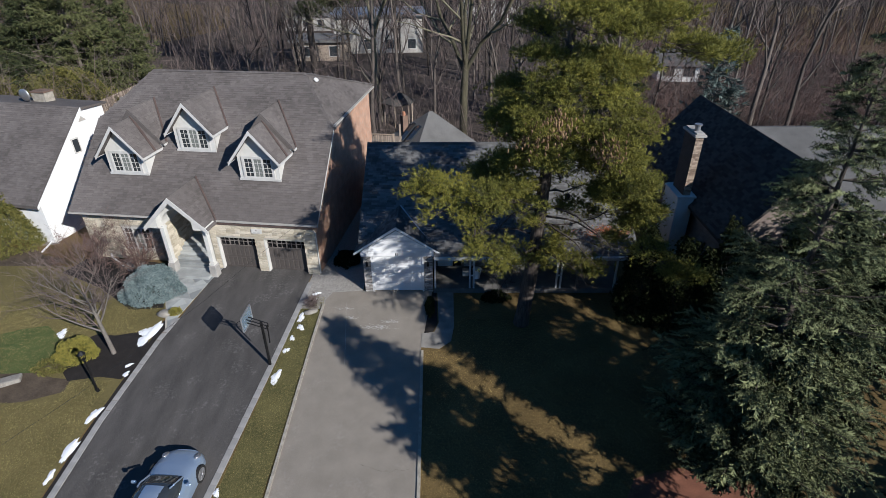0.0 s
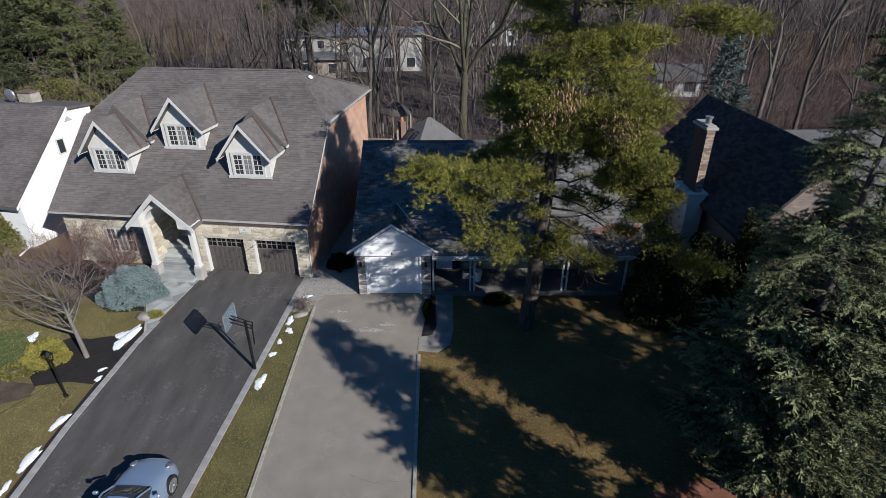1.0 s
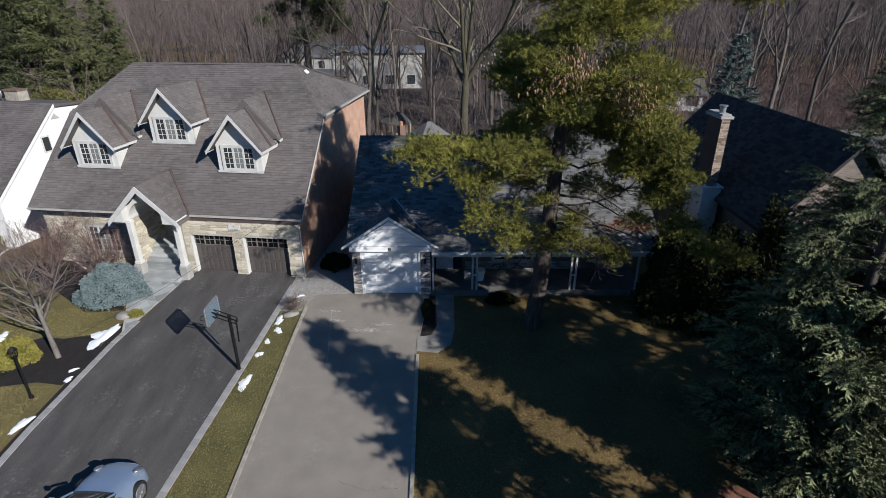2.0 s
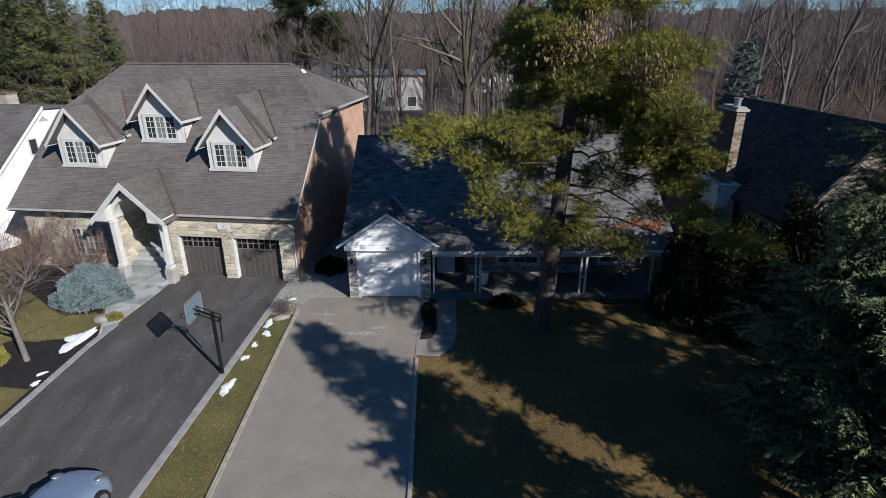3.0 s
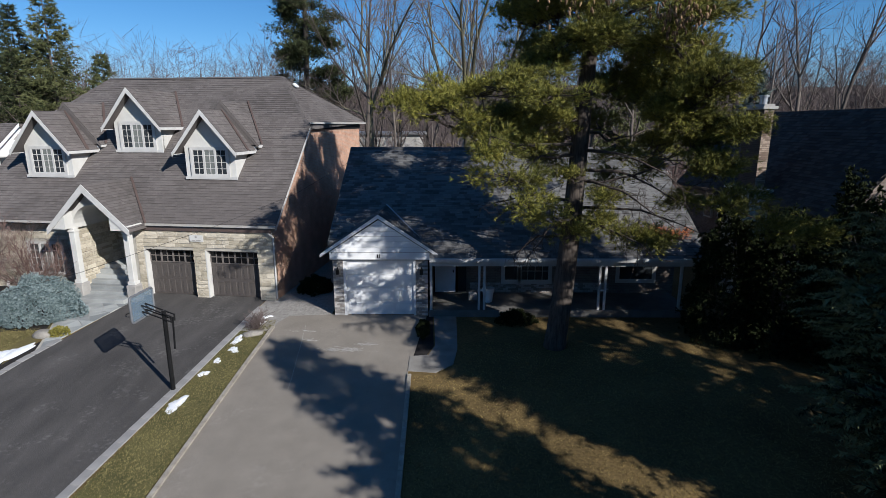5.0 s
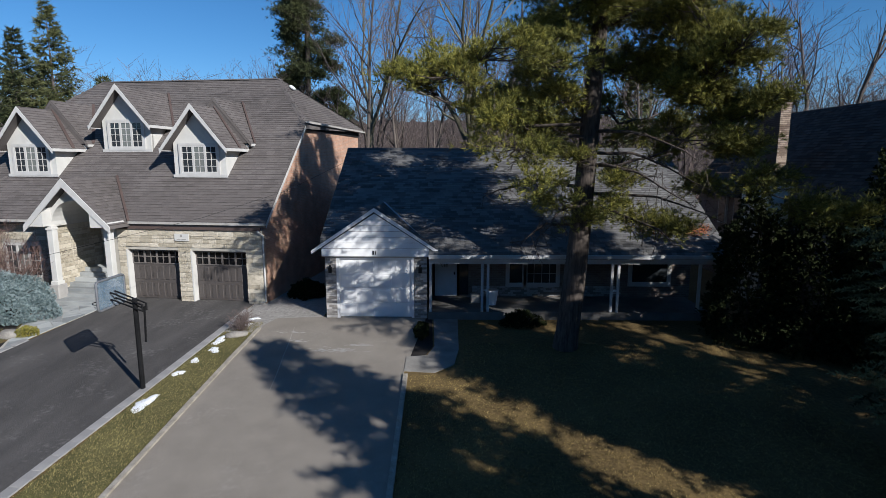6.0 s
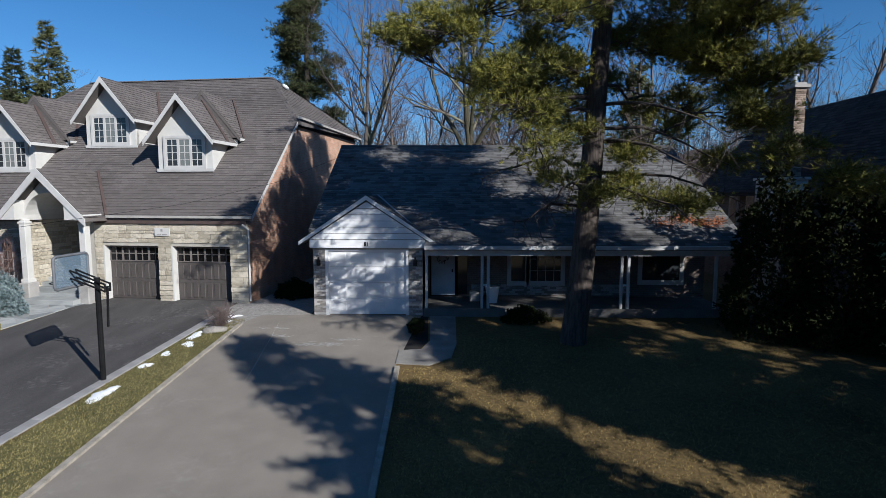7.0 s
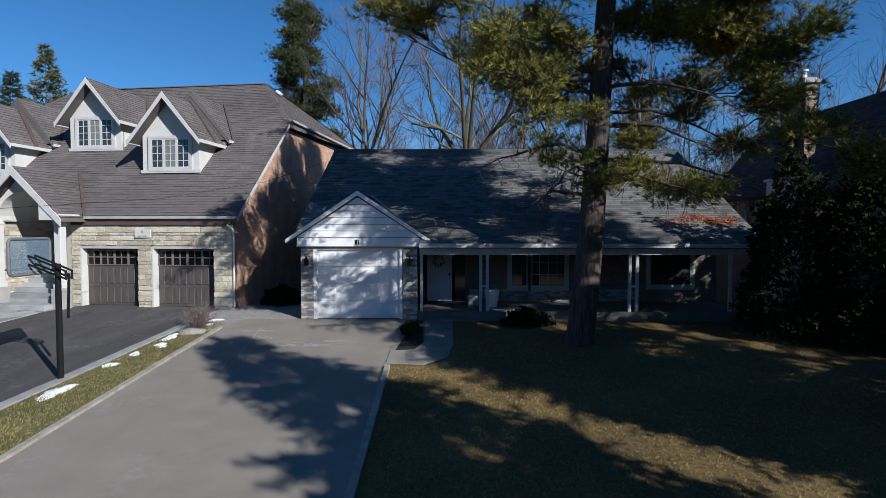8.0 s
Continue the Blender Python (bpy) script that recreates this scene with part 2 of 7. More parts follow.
def glass(name, tint=(0.03, 0.035, 0.04), rough=0.06):
    m = bpy.data.materials.new(name)
    m.use_nodes = True
    b = m.node_tree.nodes["Principled BSDF"]
    b.inputs["Base Color"].default_value = (*tint, 1)
    b.inputs["Roughness"].default_value = rough
    b.inputs["Specular IOR Level"].default_value = 0.7
    return m


GLASS = glass("window_glass")
GLASS_CURTAIN = glass("curtained_glass", (0.16, 0.17, 0.16), 0.15)


# ---- shape helpers ----
def part(name, bm, material, parent=None, label="", smooth=False):
    me = bpy.data.meshes.new(name)
    if isinstance(bm, bmesh.types.BMesh):
        bm.to_mesh(me)
        bm.free()
    else:
        me.from_pydata(*bm)
    me.materials.append(material)
    if smooth:
        me.polygons.foreach_set("use_smooth", [True] * len(me.polygons))
    ob = new(name, me)
    ob.parent = parent
    if label:
        ob["label"] = label
    return ob


def same(name, me, parent, m):
    ob = new(name, me)
    ob.parent = parent
    ob.matrix_basis = m
    return ob


def thing(name, x, y, z, rz=0.0, label="", category="", group="", kind=""):
    ob = new(name)
    ob.matrix_basis = pose(x, y, z, 0, 0, rz)
    ob.empty_display_size = 0.1
    return tagged(ob, label, category, group, kind)


def box(bm, x0, x1, y0, y1, z0, z1, bevel=0.0, m=None):
    r = bmesh.ops.create_cube(bm, size=1.0)
    for v in r["verts"]:
        v.co = Vector((x0 + (v.co.x + 0.5) * (x1 - x0), y0 + (v.co.y + 0.5) * (y1 - y0), z0 + (v.co.z + 0.5) * (z1 - z0)))
        if m:
            v.co = m @ v.co
    if bevel:
        bmesh.ops.bevel(bm, geom=list({e for v in r["verts"] for e in v.link_edges}), offset=bevel, segments=1, affect="EDGES")
    return bm


def boxes(*bs, bevel=0.0):
    bm = bmesh.new()
    for b in bs:
        box(bm, *b, bevel=bevel)
    return bm


def solid(bm, poly, way):
    """A prism: a planar outline swept along a vector."""
    way = Vector(way)
    a = [bm.verts.new(p) for p in poly]
    b = [bm.verts.new(Vector(p) + way) for p in poly]
    bm.faces.new(a)
    bm.faces.new(list(reversed(b)))
    for i in range(len(a)):
        j = (i + 1) % len(a)
        bm.faces.new((a[j], a[i], b[i], b[j]))
    bmesh.ops.recalc_face_normals(bm, faces=bm.faces)
    return bm


def prism(poly, way):
    return solid(bmesh.new(), poly, way)


def tube(bm, a, b, r0, r1, sides=8, caps=True):
    a, b = Vector(a), Vector(b)
    d = b - a
    m = Matrix.Translation((a + b) / 2) @ d.to_track_quat("Z", "Y").to_matrix().to_4x4()
    bmesh.ops.create_cone(bm, cap_ends=caps, segments=sides, radius1=r0, radius2=r1, depth=d.length, matrix=m)
    return bm


def ground_z(y):
    return 0.6 + 0.075 * (min(max(y, -12.0), 24.5) - 23.8)


def sheet(outline, lift, steps=1.0):
    """A patch that follows the ground, with a thin edge."""
    bm = bmesh.new()
    vs = [bm.verts.new((x, y, 0)) for x, y in outline]
    f = bm.faces.new(vs)
    ys = [y for _, y in outline]
    y = min(ys) + steps
    while y < max(ys):
        bmesh.ops.bisect_plane(bm, geom=bm.verts[:] + bm.edges[:] + bm.faces[:], plane_co=(0, y, 0), plane_no=(0, 1, 0))
        y += steps
    bmesh.ops.bisect_plane(bm, geom=bm.verts[:] + bm.edges[:] + bm.faces[:], plane_co=(0, 24.5, 0), plane_no=(0, 1, 0))
    bmesh.ops.recalc_face_normals(bm, faces=bm.faces)
    r = bmesh.ops.extrude_face_region(bm, geom=bm.faces[:])
    top = [g for g in r["geom"] if isinstance(g, bmesh.types.BMVert)]
    for v in bm.verts:
        v.co.z = ground_z(v.co.y) - 0.05
    for v in top:
        v.co.z = ground_z(v.co.y) + lift
    bmesh.ops.recalc_face_normals(bm, faces=bm.faces)
    return bm


def blob(cx, cy, rx, ry, turn=0.0, wobble=0.18, n=26, seed=1):
    rng = random.Random(seed)
    ph = [rng.uniform(0, 6.28) for _ in range(3)]
    out = []
    for i in range(n):
        a = 2 * math.pi * i / n
        k = 1 + wobble * (math.sin(2 * a + ph[0]) + 0.6 * math.sin(3 * a + ph[1]) + 0.5 * math.sin(5 * a + ph[2]) + 0.3 * math.sin(11 * a + ph[0] * 3))
        x, y = rx * k * math.cos(a), ry * k * math.sin(a)
        c, s = math.cos(turn), math.sin(turn)
        out.append((cx + x * c - y * s, cy + x * s + y * c))
    return out


def shingles(p0, along, up, length, height, material, parent, name="shingles", course=0.145, tab=0.3, clip=None, seed=3, lift=0.014, near=None, edge=None):
    """Courses of overlapping tabs on a slope: p0 the lower left corner, along and up unit vectors in the slope; clip(s, h) keeps a tab."""
    rng = random.Random(seed)
    along, up = Vector(along).normalized(), Vector(up).normalized()
    nrm = along.cross(up).normalized()
    p0 = Vector(p0)
    V, F = [], []
    h, k = 0.0, 0
    one = None
    if near:
        one = bpy.data.meshes.new("shingle")
        one.from_pydata([(0, 0, lift), (1, 0, lift), (1, course, 0.003), (0, course, 0.003), (0, 0, -0.004), (1, 0, -0.004)], [], [(0, 1, 2, 3), (4, 5, 1, 0), (4, 0, 3), (5, 2, 1)])
        one.materials.append(material)
        turn = Matrix((along, up, nrm)).transposed().to_4x4()
    while h < height:
        s = -rng.uniform(0, tab)
        while s < length:
            w = tab * rng.uniform(0.55, 1.35)
            a, b = max(s, 0), min(s + w - 0.004, length)
            top = min(h + course * 1.02, height)
            if b - a > 0.02 and (clip is None or clip((a + b) / 2, h + course / 2)):
                t = lift + rng.uniform(0, 0.008)
                lo = h - rng.uniform(0, 0.006)
                if near and near(a, h):
                    same("shingle", one, parent, Matrix.Translation(p0 + along * a + up * lo + nrm * (t - lift)) @ turn @ Matrix.Diagonal((b - a, 1, 1, 1)))
                    s += w
                    continue
                i = len(V)
                for ss, hh, n in ((a, lo, t), (b, lo, t), (b, top, 0.003), (a, top, 0.003), (a, lo, -0.004), (b, lo, -0.004)):
                    V.append(p0 + along * ss + up * hh + nrm * n)
                F += [(i, i + 1, i + 2, i + 3), (i + 4, i + 5, i + 1, i), (i + 4, i, i + 3), (i + 5, i + 2, i + 1)]
            s += w
        h += course
        k += 1
    ob = part(name, ([tuple(v) for v in V], [], F), material, parent)
    ob["kind"] = "stuff"
    for me in [ob.data] + ([one] if one else []):
        me.materials.append(edge or SHINGLE_EDGE)
        me.polygons.foreach_set("material_index", np.tile([0, 1, 1, 1], len(me.polygons) // 4))
    return ob


def polyclip(poly):
    """True inside a convex outline in slope coordinates."""
    def inside(s, h):
        sign = 0
        for (x0, y0), (x1, y1) in zip(poly, poly[1:] + poly[:1]):
            c = (x1 - x0) * (h - y0) - (y1 - y0) * (s - x0)
            if c < -1e-6:
                return False
        return True
    return inside


def rough_block(seed, bevel=0.06):
    """A unit block, a little uneven, to be scaled into a stone or brick."""
    rng = random.Random(seed)
    bm = bmesh.new()
    bmesh.ops.create_cube(bm, size=1.0)
    bmesh.ops.bevel(bm, geom=bm.edges[:], offset=bevel, segments=1, affect="EDGES")
    for v in bm.verts:
        v.co += Vector((rng.uniform(-0.03, 0.03), rng.uniform(-0.1, 0.1), rng.uniform(-0.03, 0.03)))
    me = bpy.data.meshes.new("block")
    bm.to_mesh(me)
    bm.free()
    return me


def masonry(name, parent, u0, u1, z0, z1, v, holes, material, widths, heights, gap=0.014, depth=0.05, seed=1, proud=0.03, bevel=0.06):
    """Stones or bricks laid in courses on a wall that faces -y."""
    rng = random.Random(seed)
    kinds = [rough_block(seed * 10 + i, bevel) for i in range(5)]
    for k in kinds:
        k.materials.append(material)
    z, row = z0, 0
    while z < z1 - 0.02:
        h = min(rng.uniform(*heights), z1 - z)
        if z1 - z - h < heights[0] * 0.5:
            h = z1 - z
        spans = [(u0, u1)]
        for a, b, c, d in holes:
            if z + h > c + 0.02 and z < d - 0.02:
                spans = [q for s, e in spans for q in ((s, min(e, a)), (max(s, b), e)) if q[1] - q[0] > 0.03]
        for s, e in spans:
            u = s - (widths[1] * 0.5 if row % 2 and heights[0] == heights[1] else 0)
            while u < e - 0.01:
                w = rng.uniform(*widths)
                a, b = max(u, s), min(u + w, e)
                if e - b < widths[0] * 0.4:
                    b = e
                if b - a > 0.03:
                    same(name, kinds[rng.randrange(5)], parent, Matrix.Translation(((a + b) / 2, v - proud + depth / 2 + rng.uniform(-0.008, 0.008), z + h / 2)) @ Matrix.Diagonal((b - a - gap, depth, h - gap, 1)))
                u = b if b == e else u + w
        z += h
        row += 1


# ---- ground ----
def ground_sheet():
    xs = sorted({-1500, -600, -250, -120, -70, 70, 120, 250, 600, 1500} | set(range(-50, 51, 2)))
    ys = sorted({-600, -200, -80, -40, 120, 200, 320, 600, 1500, 24.5} | set(range(-24, 81, 2)))
    V = []
    for y in ys:
        for x in xs:
            z = ground_z(y)
            d = max(0, y - 60)
            if d:
                z += noise.noise((x * 0.012, y * 0.012, 1.3)) * 1.2 * min(1, d / 60)
            V.append((x, y, z))
    n = len(xs)
    F = [(j * n + i, j * n + i + 1, (j + 1) * n + i + 1, (j + 1) * n + i) for j in range(len(ys) - 1) for i in range(n - 1)]
    g = part("ground", (V, [], F), LAWN)
    tagged(g, "straw-coloured dormant lawn on gently sloping ground", "ground", kind="structure")


ground_sheet()


def flat(name, outline, lift, material, label, category, kind="structure"):
    ob = part(name, sheet(outline, lift), material)
    return tagged(ob, label, category, kind=kind)

# left driveway, dark asphalt between paver borders; the street end lies behind the camera
flat("driveway", [(-13.7, -6), (-8.5, -6), (-8.48, 12.1), (-7.88, 18.5), (-7.38, 24.5), (-7.3, 26.0), (-12.5, 26.6), (-12.95, 23.5), (-13.5, 20.0), (-13.8, 15.4)], 0.012, ASPHALT, "dark grey asphalt driveway with tyre marks in front of the double garage", "driveway")
# ranch driveway
flat("driveway", [(-6.35, -6), (-0.85, -6), (-0.92, 12.2), (-1.06, 19.4), (-0.62, 23.75), (-4.2, 23.75), (-5.9, 23.6), (-6.15, 23.0), (-6.2, 20.1), (-6.2, 12.1)], 0.012, OLD_ASPHALT, "light grey worn asphalt driveway with cracks and chalk scuffs", "driveway")
flat("flagstone_base", [(-13.55, 20.6), (-12.9, 24.0), (-12.5, 26.1), (-15.9, 26.4), (-15.3, 24.6), (-14.2, 22.2)], 0.008, MORTAR, "grey mortar bed of the flagstone walkway", "walkway")
flat("front_path", [(-1.06, 19.55), (-0.2, 19.45), (0.35, 19.95), (0.5, 21.0), (0.5, 23.6), (-0.35, 23.6), (-0.25, 21.2), (-0.45, 20.55), (-1.06, 20.45)], 0.03, PATH, "pale concrete path bending from the driveway to the porch", "path")
flat("planting_bed", [(-0.98, 20.5), (-0.5, 20.6), (-0.3, 21.2), (-0.4, 23.6), (-0.6, 23.7), (-0.95, 20.6)], 0.006, MULCH, "dark mulch bed between driveway and path", "bed")
flat("planting_bed", [(-17.2, 20.1), (-16.77, 20.44), (-15.8, 20.35), (-14.84, 20.6), (-14.2, 20.3), (-13.84, 19.45), (-13.98, 18.4), (-14.16, 17.6), (-15.2, 17.75), (-16.5, 17.5), (-17.0, 18.0), (-17.35, 18.9)], 0.006, MULCH, "dark mulch bed round the small bare tree", "bed")
flat("planting_bed", [(-14.24, 12), (-14.05, 12), (-14.03, 16), (-13.72, 20.3), (-13.55, 21.4), (-13.95, 21.4), (-14.05, 18.5), (-14.22, 15)], 0.004, MULCH, "dark soil strip along the driveway border", "bed")
flat("planting_bed", [(-14.4, 22.4), (-15.3, 24.6), (-15.8, 26.4), (-20.8, 27.4), (-21.5, 25.5), (-18.5, 24.0), (-16.0, 22.2)], 0.006, MULCH, "dark mulch bed below the stone front wall", "bed")
flat("side_yard", [(-7.4, 22.3), (-6.1, 22.3), (-6.0, 23.2), (-5.7, 23.5), (-4.3, 23.6), (-4.3, 38), (-6.0, 38), (-6.95, 26.0), (-7.3, 25.6)], 0.006, GRAVEL, "gravel side yard between the two houses", "side yard")
flat("grass_strip", [(-8.2, 11), (-6.45, 11), (-6.3, 20.0), (-6.25, 22.3), (-7.35, 22.3), (-7.6, 18.5)], 0.003, STRIP, "green-brown turf strip between the two driveways", "lawn")
flat("lawn", [(-30, 6), (-14.3, 6), (-14.3, 15), (-13.75, 20.3), (-14.4, 23), (-20, 26), (-30, 27)], 0.002, SIDE_LAWN, "olive-brown winter lawn beside the dark driveway", "lawn")
flat("green_lawn", [(-24.5, 19.6), (-21.5, 20.45), (-20.5, 20.85), (-19.53, 21.04), (-18.67, 20.44), (-18.1, 19.7), (-17.81, 19.02), (-18.28, 17.99), (-19.76, 17.93), (-24.5, 17.4)], 0.008, GREEN_LAWN, "greener patch of lawn beside the mulch bed", "lawn")
flat("planting_bed", [(-24, 17.5), (-19.7, 18.0), (-18.3, 18.1), (-17.3, 17.7), (-16.4, 17.6), (-16.3, 16.9), (-17.6, 16.4), (-19.5, 16.1), (-24, 15.6)], 0.005, SOIL, "bare brown soil along the green lawn", "bed")
flat("planting_bed", [(-29, 29.0), (-27.0, 28.4), (-24.9, 28.3), (-23.8, 27.4), (-22.2, 27.0), (-22.6, 26.2), (-25.6, 26.2), (-29, 26.6)], 0.005, SOIL, "bare brown soil beside the white house", "bed")
flat("garden_path", [(-25.24, 28.44), (-25.48, 30.25), (-24.75, 30.25), (-23.69, 28.78)], 0.02, PATH, "short concrete path between the houses", "path")
flat("needle_litter", blob(9.2, 10.2, 3.6, 3.0, 0, 0.1, seed=12), 0.006, LITTER, "rust-brown fallen needles under the spruce", "ground")


def borders():
    edge = thing("driveway_border", 0, 0, 0, 0, "grey concrete paver border along the dark driveway", "kerb", kind="structure")
    lines = [[(-8.39, -6), (-8.36, 12.1), (-7.76, 18.5), (-7.26, 24.45)], [(-13.94, -6), (-13.94, 12.1), (-13.92, 15.4), (-13.59, 20.0), (-13.34, 21.6)]]
    me = bpy.data.meshes.new("paver")
    box(bmesh_ := bmesh.new(), -0.13, 0.13, -0.245, 0.245, -0.06, 0.03, 0.008)
    bmesh_.to_mesh(me)
    bmesh_.free()
    me.materials.append(KERBSTONE)
    for line in lines:
        for (x0, y0), (x1, y1) in zip(line, line[1:]):
            n = max(1, round(math.hypot(x1 - x0, y1 - y0) / 0.5))
            for i in range(n):
                t = (i + 0.5) / n
                x, y = x0 + (x1 - x0) * t, y0 + (y1 - y0) * t
                if y > 8:
                    same("paver", me, edge, pose(x, y, ground_z(y) + random.uniform(0, 0.006), math.degrees(math.atan(0.075)), 0, -math.degrees(math.atan2(x1 - x0, y1 - y0)) + random.uniform(-0.5, 0.5)))
    kerb = thing("driveway_kerb", 0, 0, 0, 0, "thin pale concrete kerbs along the worn driveway", "kerb", kind="structure")
    for line in ([(-0.86, -6), (-0.87, 12.2), (-1.0, 19.3)], [(-6.4, -6), (-6.26, 12.1), (-6.24, 20.1), (-6.2, 22.6)]):
        for (x0, y0), (x1, y1) in zip(line, line[1:]):
            bm = bmesh.new()
            n = max(1, round((y1 - y0) / 1.5))
            for i in range(n):
                a, b = i / n, (i + 1) / n
                xa, ya, xb, yb = x0 + (x1 - x0) * a, y0 + (y1 - y0) * a + 0.006, x0 + (x1 - x0) * b, y0 + (y1 - y0) * b
                solid(bm, [(xa - 0.07, ya, ground_z(ya) - 0.1), (xa + 0.07, ya, ground_z(ya) - 0.1), (xa + 0.06, ya, ground_z(ya) + 0.06), (xa - 0.06, ya, ground_z(ya) + 0.06)], (xb - xa, yb - ya, ground_z(yb) - ground_z(ya)))
            part("kerb", bm, KERB_OLD, kerb)


borders()


# ---- brown-roofed stone house ----
HZ = lambda v: 3.9 + 0.9 * v
house = thing("house", -6.9, 25.27, 0, -7, "large cream stone house with brown shingle roof and three dormers", "house")


def gable_roof(parent, u0, u1, v0, v1, ez, rz, over, material, name="roof", thick=0.14):
    """A gable with its ridge along v: two slabs."""
    mid = (u0 + u1) / 2
    bm = bmesh.new()
    for s, u in ((1, u0), (-1, u1)):
        d = Vector((mid - u, 0, rz - ez)).normalized()
        e = Vector((u, 0, ez)) - d * over
        n = Vector((-d.z, 0, d.x)) * (thick if s > 0 else -thick)
        top = Vector((mid, 0, rz))
        solid(bm, [(p.x, v0, p.z) for p in (e, top, top - Vector((0, 0, thick * 1.2)), e - Vector((0, 0, thick)))], (0, v1 - v0, 0))
    return part(name, bm, material, parent)


def stone_house():
    W0, D = -13.8, 13.3
    # body of walls
    wall = part("wall", prism([(0, 0.06, 0.2), (0, 13.0, 0.2), (0, 13.0, 7.8), (0, 4.25, 7.58), (0, 0.06, 3.7)], (-0.3, 0, 0)), BRICK_SIDE, house, "orange brick side wall")
    part("wall", prism([(W0, 0.4, 0.2), (W0, 13.0, 0.2), (W0, 13.0, 7.9), (W0, 4.25, 7.7), (W0, 0.4, 4.0)], (0.3, 0, 0)), BRICK_SIDE, house, "brick side wall")
    part("wall", boxes((W0 + 0.3, -0.3, 12.7, 13.0, 0.2, 7.9)), BRICK_WALL, house, "rear wall")
    # front, with openings for two garage doors
    for b in ((-6.2, -5.62, 0.0, 0.3, 0.2, 3.62), (-3.46, -2.9, 0, 0.3, 0.2, 3.62), (-0.66, 0.0, 0, 0.3, 0.2, 3.62), (-5.62, -3.46, 0, 0.3, 2.68, 3.62), (-2.9, -0.66, 0, 0.3, 2.68, 3.62),
              (W0, -11.6, 0.4, 0.7, 0.2, 3.9), (-9.8, -8.45, 0.4, 0.7, 0.2, 3.9), (-11.6, -9.8, 0.4, 0.7, 0.2, 1.3), (-11.6, -9.8, 0.4, 0.7, 2.75, 3.9),
              (-8.6, -8.3, -0.5, 2.2, 0.2, 3.9), (-6.2, -5.9, 0.3, 2.2, 0.2, 3.9), (-8.45, -7.7, 1.9, 2.2, 0.2, 3.9), (-6.6, -6.2, 1.9, 2.2, 0.2, 3.9), (-7.7, -6.6, 1.9, 2.2, 3.5, 3.9)):
        part("wall", boxes(b), MORTAR, house, "cream stone wall")
    part("door_jamb", boxes((-5.655, -5.6, -0.035, 0.25, 0.66, 2.68)), STUCCO, house)
    part("door_jamb", boxes((-2.935, -2.88, -0.035, 0.25, 0.66, 2.68)), STUCCO, house)
    window(house, -11.5, -9.9, 0.46, 1.35, 2.7, 3, 2, 4)
    part("ceiling", boxes((W0 + 0.3, -0.3, 2.2, 12.7, 3.6, 3.7)), WHITE, house)
    # front slope, hips and back slope as one closed deck
    e, rl, rr = 0.25, -11.5, -2.05
    ev = -0.1
    bm = bmesh.new()
    P = [(W0 - e, ev, HZ(ev)), (e, ev, HZ(ev)), (e, 4.2, HZ(4.2)), (rr, 6.85, HZ(6.85)), (rl, 6.85, HZ(6.85)), (W0 - e, 4.2, HZ(4.2)), (e, 13.3, 7.98), (W0 - e, 13.3, 7.98)]
    # the portico's vault runs in under the slope through a notch
    P += [(x, y, HZ(y)) for x, y in ((-8.2, ev), (-8.07, 0.5), (-7.72, 0.9), (-6.52, 0.9), (-6.17, 0.5), (-6.04, ev))]
    top = [bm.verts.new(p) for p in P]
    low = [bm.verts.new((x, y, z - 0.18)) for x, y, z in P]
    for f in ((0, 8, 9, 10, 11, 12, 13, 1, 2, 3, 4, 5), (2, 6, 3), (3, 6, 7, 4), (4, 7, 5)):
        bm.faces.new([top[i] for i in f])
        bm.faces.new([low[i] for i in reversed(f)])
    rim = [0, 8, 9, 10, 11, 12, 13, 1, 2, 6, 7, 5]
    for a, b in zip(rim, rim[1:] + rim[:1]):
        bm.faces.new((top[b], top[a], low[a], low[b]))
    bmesh.ops.recalc_face_normals(bm, faces=bm.faces)
    roof = part("roof", bm, SHINGLE, house, "brown asphalt shingle roof")
    k = math.hypot(1, 0.9)
    L = 13.8 + 2 * e
    slope = polyclip([(0, 0), (L, 0), (L, (4.2 - ev) * k), (rr - W0 + e, (6.85 - ev) * k), (rl - W0 + e, (6.85 - ev) * k), (0, (4.2 - ev) * k)])
    shingles((W0 - e, ev, HZ(ev) + 0.003), (1, 0, 0), (0, 1, 0.9), L, (6.85 - ev) * k, SHINGLE, roof,
             clip=lambda a, h: slope(a, h) and not (h < 1.35 and abs(a - 6.93) < min(1.08 - 0.16 * h, 1.66 - 0.79 * h)), near=lambda a, h: a > 8.4 and h < 1.7)
    a, b, c = (Vector(P[i]) for i in (2, 6, 3))
    al = (b - a).normalized()
    nn = (b - a).cross(c - a).normalized()
    up = nn.cross(al)
    cc = ((c - a).dot(al), (c - a).dot(up))
    shingles(a + nn * 0.004, al, up, (b - a).length, cc[1], SHINGLE, roof, clip=polyclip([(0, 0), ((b - a).length, 0), cc]), seed=8)
    # ridge and hip caps
    bm = bmesh.new()
    for p, q in ((3, 4), (2, 3), (3, 6), (4, 5)):
        p, q = Vector(P[p]), Vector(P[q])
        n = int((q - p).length / 0.2)
        for i in range(n):
            s, t = p.lerp(q, i / n), p.lerp(q, (i + 1.2) / n)
            d = (t - s).normalized()
            side = d.cross(Vector((0, 0, 1))).normalized()
            uu = side.cross(d)
            lift = uu * 0.035
            for sgn in (1, -1):
                vs = [bm.verts.new(x) for x in (s + lift, t + lift * 0.6, t + lift * 0.6 + side * 0.13 * sgn - uu * 0.07, s + lift + side * 0.13 * sgn - uu * 0.07)]
                bm.faces.new(vs)
